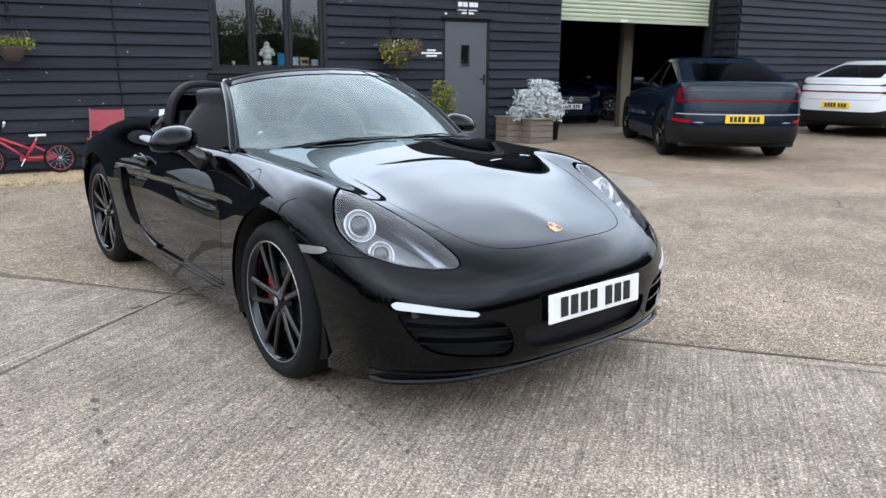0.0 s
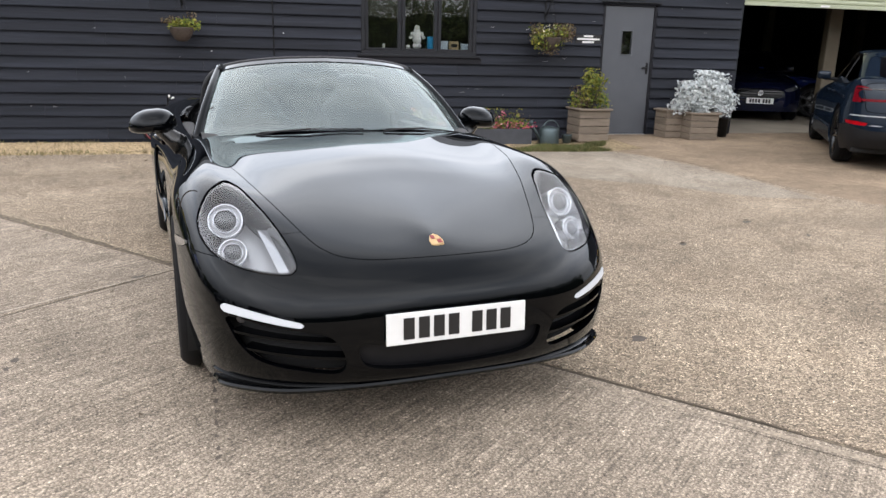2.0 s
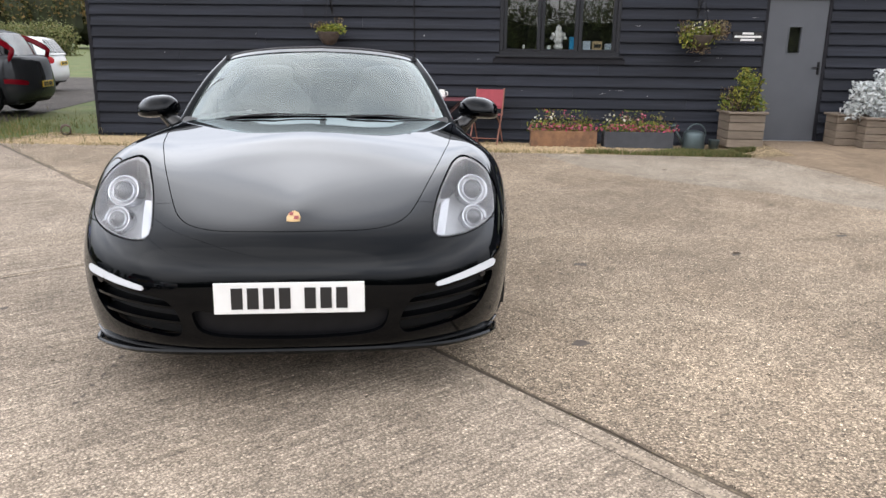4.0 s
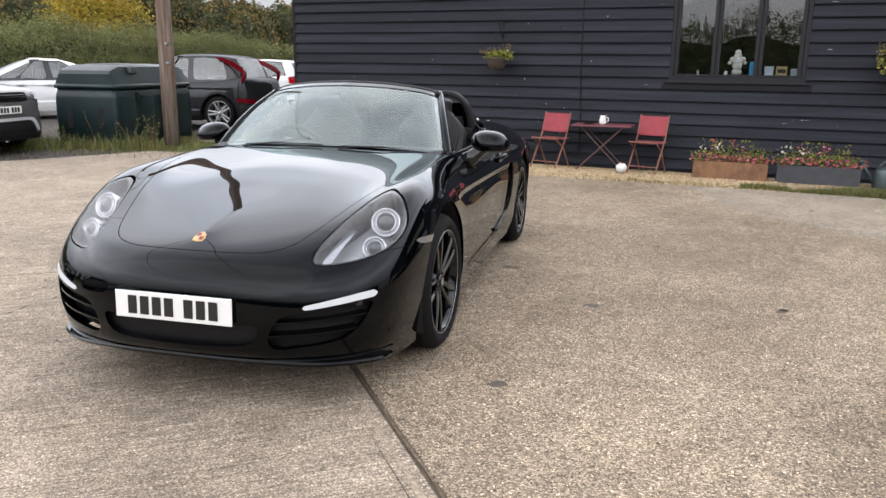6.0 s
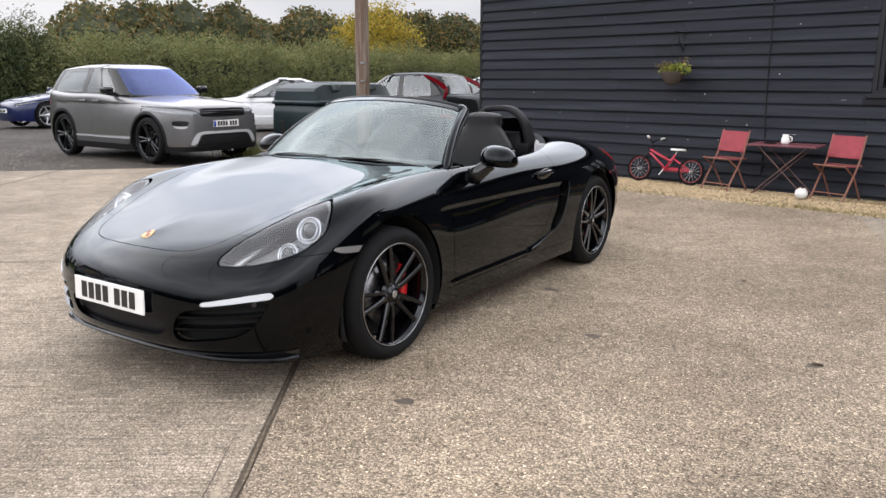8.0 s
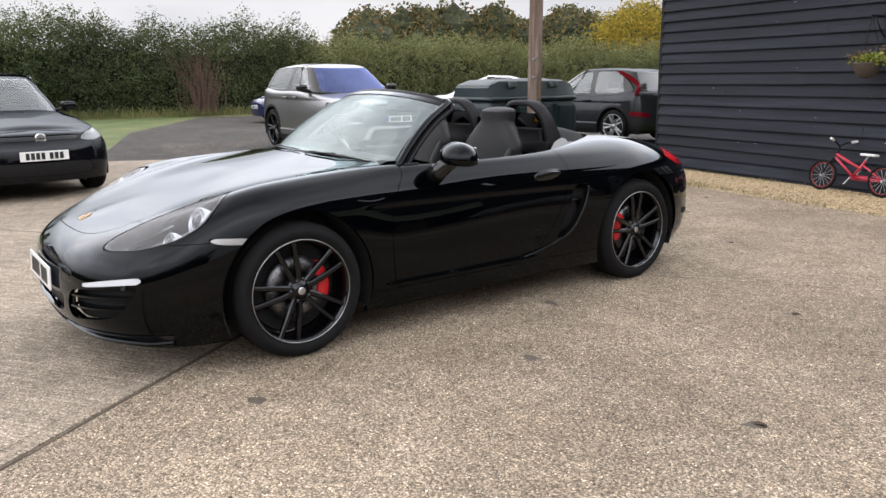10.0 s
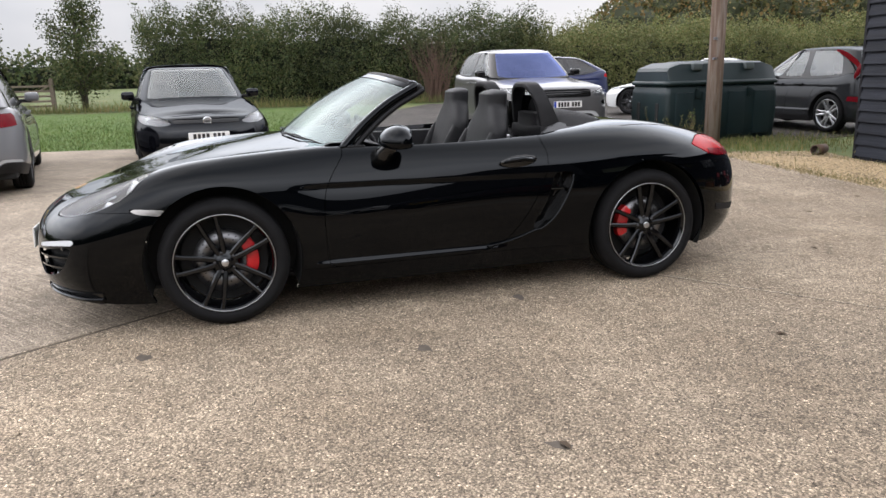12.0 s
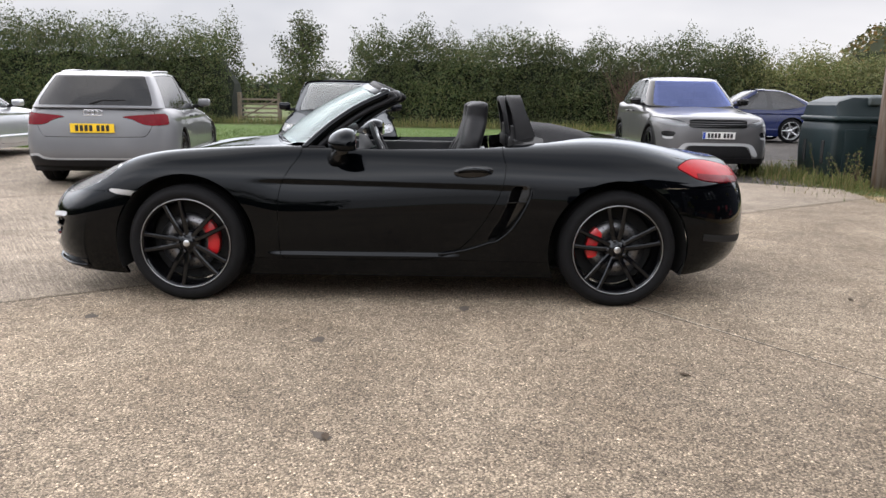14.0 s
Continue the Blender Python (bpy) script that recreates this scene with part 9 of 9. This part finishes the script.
# office window sill things
fig = bmesh.new()
for (x, z, r, sx) in ((0, .05, .045, 1), (-.03, .05, .04, 1), (.03, .05, .04, 1), (0, .14, .07, 1), (0, .20, .072, 1), (0, .255, .058, 1), (0, .315, .042, 1), (-.075, .225, .032, 1), (-.10, .175, .028, 1), (.075, .225, .032, 1), (.10, .175, .028, 1)):
    bmesh.ops.create_uvsphere(fig, u_segments=16, v_segments=10, radius=r, matrix=Matrix.Translation((x, 0, z)))
f = part("figurine", fig, M["ceramic"], None, smooth=60)
f.matrix_basis = pose(4.07, WY + .20, 1.276)
tagged(f, "plain white rounded figurine on the window board", "figurine")
for nm, mt, x, w, h, lb in (("leaflet_stand", "blue_card", 4.285, .10, .19, "bright blue leaflet stand on the window board"), ("card_box", "pale_card", 4.49, .115, .13, "pale blue card box on the window board"), ("card_box", "tan_card", 4.65, .14, .13, "tan cardboard box on the window board"), ("card_box", "pale_card", 4.82, .10, .10, "small pale box on the window board"), ("candle", "ceramic", 3.93, .045, .06, "short white candle on the window board"), ("candle", "ceramic", 3.55, .03, .07, "thin white candle on the window board")):
    o = part(nm, boxed(-w / 2, w / 2, -.03, .03, 0, h, .003), M[mt], None)
    o.matrix_basis = pose(x, WY + .19, 1.277, 0, 0, 4)
    tagged(o, lb, "candle" if nm == "candle" else "box")
    if mt == "tan_card":
        part("box_label", boxed(-.05, .05, -.0325, -.0305, .04, .09), M["plate_ink"], o)
tagged(part("office_desk", boxed(2.2, 5.4, 12.9, 13.6, .70, .74, .01), M["grey_wood"], None), "wooden office desk in the dim room", "desk").location.z = 0
for x in (2.25, 5.3):
    part("desk_side", boxed(x, x + .05, 12.95, 13.55, 0, .698), M["grey_wood"], bpy.data.objects["office_desk"])
tagged(part("computer_screen", boxed(3.6, 4.15, 13.2, 13.24, .86, 1.20, .01), M["plastic"], bpy.data.objects["office_desk"]))

# ---- oil tank and pole ----
tk = thing("oil_tank", pose(-6.05, 10.58, -.02, 0, 0, 7.8), "dark green moulded plastic oil tank", "tank")
L2, W2 = 1.12, .60


def tank_shell(pts, n_corner=5):
    bm = bmesh.new()
    rings = []
    for z, ix, iy, r in pts:
        ring = []
        for cx, cy, q0 in ((1, 1, 0), (-1, 1, 90), (-1, -1, 180), (1, -1, 270)):
            for k in range(n_corner):
                q = radians(q0 + 90 * k / (n_corner - 1))
                ring.append(bm.verts.new((cx * (W2 - ix - r) + r * math.cos(q), cy * (L2 - iy - r) + r * math.sin(q), z)))
        rings.append(ring)
    for a, b in zip(rings, rings[1:]):
        for k in range(len(a)):
            j = (k + 1) % len(a)
            bm.faces.new((a[k], a[j], b[j], b[k]))
    bm.faces.new(rings[-1])
    bm.faces.new(rings[0][::-1])
    return bm


part("tank_body", tank_shell([(.02, .05, .05, .06), (.06, .02, .02, .07), (.5, .0, .0, .08), (.80, .008, .008, .08), (.86, .012, .012, .08), (.90, .03, .03, .08), (.955, .035, .035, .08)]), M["tank_green"], tk, smooth=35)
part("lid_skirt", tank_shell([(.957, .025, .025, .085), (.965, -.005, -.005, .09), (1.015, -.005, -.005, .09), (1.03, .02, .02, .08), (1.035, .03, .03, .07)]), M["tank_green"], tk, smooth=35)
# arched lid: a barrel over the short side with rounded ends
lid = bmesh.new()
rows = []
for yy, rise in ((-L2 + .05, .0), (-L2 + .052, .16), (-L2 + .09, .215), (-L2 + .30, .30), (-.52, .31), (-.50, .325), (0.0, .33), (.50, .325), (.52, .31), (L2 - .30, .30), (L2 - .09, .215), (L2 - .052, .16), (L2 - .05, .0)):
    row = []
    for k in range(15):
        a_ = -1 + 2 * k / 14
        arch_ = (1 - abs(a_) ** 5.0) ** .7
        row.append(lid.verts.new((a_ * (W2 - .035), yy, 1.035 + min(rise, .17 * (1 - abs(a_) ** 30) + .17 * arch_))))
    rows.append(row)
for a_, b_ in zip(rows, rows[1:]):
    for k in range(14):
        lid.faces.new((a_[k], a_[k + 1], b_[k + 1], b_[k]))
bmesh.ops.recalc_face_normals(lid, faces=lid.faces)
part("tank_lid", lid, M["tank_green"], tk, smooth=32)
for y in (-.78, -.26, .26, .78):
    for s in (-1, 1):
        part("moulded_rib", boxed(s * W2 - .02, s * W2 + .012, y - .17, y + .17, .10, .84, .015, 2), M["tank_green"], tk, smooth=40)
for y in (-.52, .52):
    for s in (-1, 1):
        part("lid_notch", boxed(s * (W2 - .10) - .07, s * (W2 - .10) + .07, y - .09, y + .09, 1.20, 1.325, .03, 3), M["grey_clasp"], tk, "pale worn lid clasp", smooth=50)
        part("latch", boxed(s * W2 - .015, s * W2 + .022, y - .05, y + .05, .74, .90, .012, 2), M["tank_green"], tk, smooth=40)
for s in (-1, 1):
    part("end_slot", boxed(s * .30 - .05, s * .30 + .05, -L2 - .006, -L2 + .02, .30, .66, .012, 2), M["gap"], tk)
pl = thing("timber_pole", pose(-4.62, 10.03, -.05), "tall brown wooden pole standing in the grass", "pole")
part("pole_shaft", tubed([(0, 0, 0), (.01, 0, 1.5), (.03, 0, 4), (.05, 0, 7.5)], [.125, .12, .112, .10], 16), M["pole_wood"], pl, smooth=60)
part("pole_tag", boxed(.075, .135, -.10, -.06, 1.70, 1.74), M["alloy"], pl)
part("pole_tag", boxed(.075, .135, -.10, -.06, 1.40, 1.43), M["alloy"], pl)
# overhead cables strung from the pole's head
for k, (ex, ey, ez) in enumerate(((2.0, -34.0, 7.6), (16.0, -30.0, 7.4))):
    mx, my = (-4.57 + ex) / 2, (10.03 + ey) / 2
    tagged(part("overhead_cable", tubed([tuple(p) for p in catmull([(-4.57, 10.03, 7.42), (mx, my, 6.9), (ex, ey, ez)], 12)], .011, 5), M["iron"], None), "black overhead cable strung from the timber pole", "cable", "overhead cables")
# field gate
gt = thing("field_gate", pose(-26.6, -8.0, 0, 0, 0, 90), "weathered timber field gate", "gate")
for x in (-.95, .95):
    part("gate_post", boxed(x - .08, x + .08, -.08, .08, -.1, 1.35, .01), M["grey_wood"], gt)
for k in range(5):
    part("gate_rail", boxed(-.87, .87, -.02, .02, .20 + .20 * k, .28 + .20 * k, .005), M["grey_wood"], gt)
part("gate_brace", tubed([(-.85, 0, .2), (.85, 0, 1.05)], .035, 6), M["grey_wood"], gt)
# short rusty pipe by the wall corner
dm = tagged(part("pipe_end", lathed([(.065, -.14), (.075, -.14), (.075, .14), (.065, .14), (.065, -.14)], 24, "Y"), M["twig"], None, smooth=40), "rusty pipe end lying by the barn corner", "pipe")
dm.matrix_basis = pose(-3.45, 11.15, .0, 0, 0, 30)

# leaves, twigs and dark stains on the concrete
M["dead_leaf"] = mat("dead brown leaf", (0.06, 0.038, 0.02), 0.8, 0, 0.3, 40)
M["stain"] = mat("oil-dark stain", (0.085, 0.069, 0.053), 0.8, 0, 0.3, 20)
for k, (x, y, s, a) in enumerate(((4.66, 4.615, .034, 20), (3.785, 5.98, .03, 60), (2.235, 7.21, .03, 10), (5.62, 5.255, .03, 40), (1.0, 8.0, .028, 70), (5.0, 8.2, .03, 15), (4.4, 7.3, .028, 80), (.4, 8.9, .03, 33))):
    bm = bmesh.new()
    vs = [bm.verts.new((px * s, py * s, pz * s)) for px, py, pz in ((-1, 0, .12), (-.4, .42, .3), (.4, .38, .25), (1, .05, .1), (.4, -.4, .35), (-.4, -.36, .2), (0, 0, .08))]
    for i in range(6):
        bm.faces.new((vs[6], vs[i], vs[(i + 1) % 6]))
    o = part("fallen_leaf", bm, M["dead_leaf"], None)
    o.matrix_basis = pose(x, y, .001, 0, 0, a)
    tagged(o, "curled dead leaf lying on the concrete", "leaf", "fallen leaves")


M["dirt_crumb"] = mat("dark soil crumb", (0.085, 0.066, 0.045), 0.95, 0, 0.3, 40, rand=0.4)
scatter("soil_crumbs", 420, lambda r: (r.uniform(-4, 8), r.uniform(-.5, 9.4) if r.uniform() < .6 else 9.4 - abs(r.normal(0, .8)), .001), .011, M["dirt_crumb"], "dark soil crumbs and leaf scraps on the concrete", "debris", seed=9, flat=.4)


def stain_blot(x, y, rx, ry, a, seed):
    bm = bmesh.new()
    vs = []
    for k in range(22):
        q = 2 * math.pi * k / 22
        r = 1 + .5 * noise.noise((math.cos(q) * 1.6 + seed, math.sin(q) * 1.6, seed))
        vs.append(bm.verts.new((rx * r * math.cos(q), ry * r * math.sin(q), 0)))
    bm.faces.new(vs)
    o = part("stain", bm, M["stain"], None)
    o.matrix_basis = pose(x, y, .0015, 0, 0, a)
    tagged(o, "small dark stain on the concrete", "stain", "stains", "structure")


for k, s in enumerate(((3.447, 2.945, .05, .03, 30), (3.60, 4.26, .05, .03, 10), (4.65, 4.60, .05, .025, 60), (2.9, 4.9, .05, .03, 0), (1.43, 2.94, .022, .012, 95), (1.44, 2.87, .026, .009, 85), (1.455, 2.80, .020, .010, 95), (1.46, 2.72, .026, .008, 90), (1.47, 2.62, .022, .009, 80), (1.475, 2.53, .012, .007, 90), (1.48, 2.44, .018, .007, 95), (1.485, 2.34, .012, .008, 90), (1.495, 2.25, .016, .006, 90), (1.50, 2.19, .018, .009, 70), (.61, 3.17, .03, .016, 100), (.60, 3.08, .02, .012, 90), (.59, 2.87, .03, .014, 95), (.60, 2.78, .022, .010, 85), (.60, 2.62, .018, .008, 90), (.95, 4.35, .045, .02, 20), (1.17, 4.30, .04, .022, 40), (5.59, 5.2, .05, .03, 20), (5.8, 4.71, .05, .014, 60))):
    stain_blot(*s, k * 3.1)


# flaked spots and scratches on the boards
M["flake"] = mat("pale flaked paint", (0.42, 0.42, 0.42), 0.8, 0, 0.3, 30)
rf = random.Random(77)
fv, ff = [], []
for k in range(95):
    x, row = rf.uniform(-2.9, 9.3), rf.randrange(2, 19)
    f_ = rf.uniform(.12, .85)
    z = -.224 + .162 * (row + f_)
    if (WIN[0] - .12 < x < WIN[1] + .12 and z > WIN[2] - .15) or (DOOR[0] - .06 < x < DOOR[1] + .06 and z < DOOR[3] + .1):
        continue
    y = WY - .0480 + .0365 * f_
    lx, lz = (rf.uniform(.02, .07), rf.uniform(.0012, .0025)) if rf.random() < .6 else (rf.uniform(.004, .011), rf.uniform(.004, .012))
    n0 = len(fv)
    for q in range(7):
        a_ = 2 * math.pi * q / 7
        r_ = rf.uniform(.55, 1.1)
        dz = lz * r_ * math.sin(a_)
        fv.append((x + lx * r_ * math.cos(a_), y + .0365 * dz / .162, z + dz + lx * .06 * math.cos(a_)))
    ff.append(tuple(range(n0, n0 + 7))[::-1])
tagged(mesh_ob("paint_flakes", fv, ff, M["flake"]), "pale flaked spots and scratches on the boards", "flakes", kind="stuff")


# ---- weatherboards, each a piece of its wall ----
boards(wall_n, -3.03, 9.50, WY, -.224, EAVES - .05, [(WIN[0], WIN[1], WIN[2], WIN[3]), (DOOR[0], DOOR[1], -1, DOOR[3] + .03)], .162, 5)
boards(wall_e, 13.62, 25.9, 10.87, -.10, TALL - .05, [], .162, 6)
boards(wall_h, 9.30, 13.58, WY, 3.30, TALL - .05, [], .162, 8)
boards(bpy.data.objects["return_wall"], 10.87, 11.40, 13.60, -.10, TALL - .05, [], .162, 7, "y", -1)
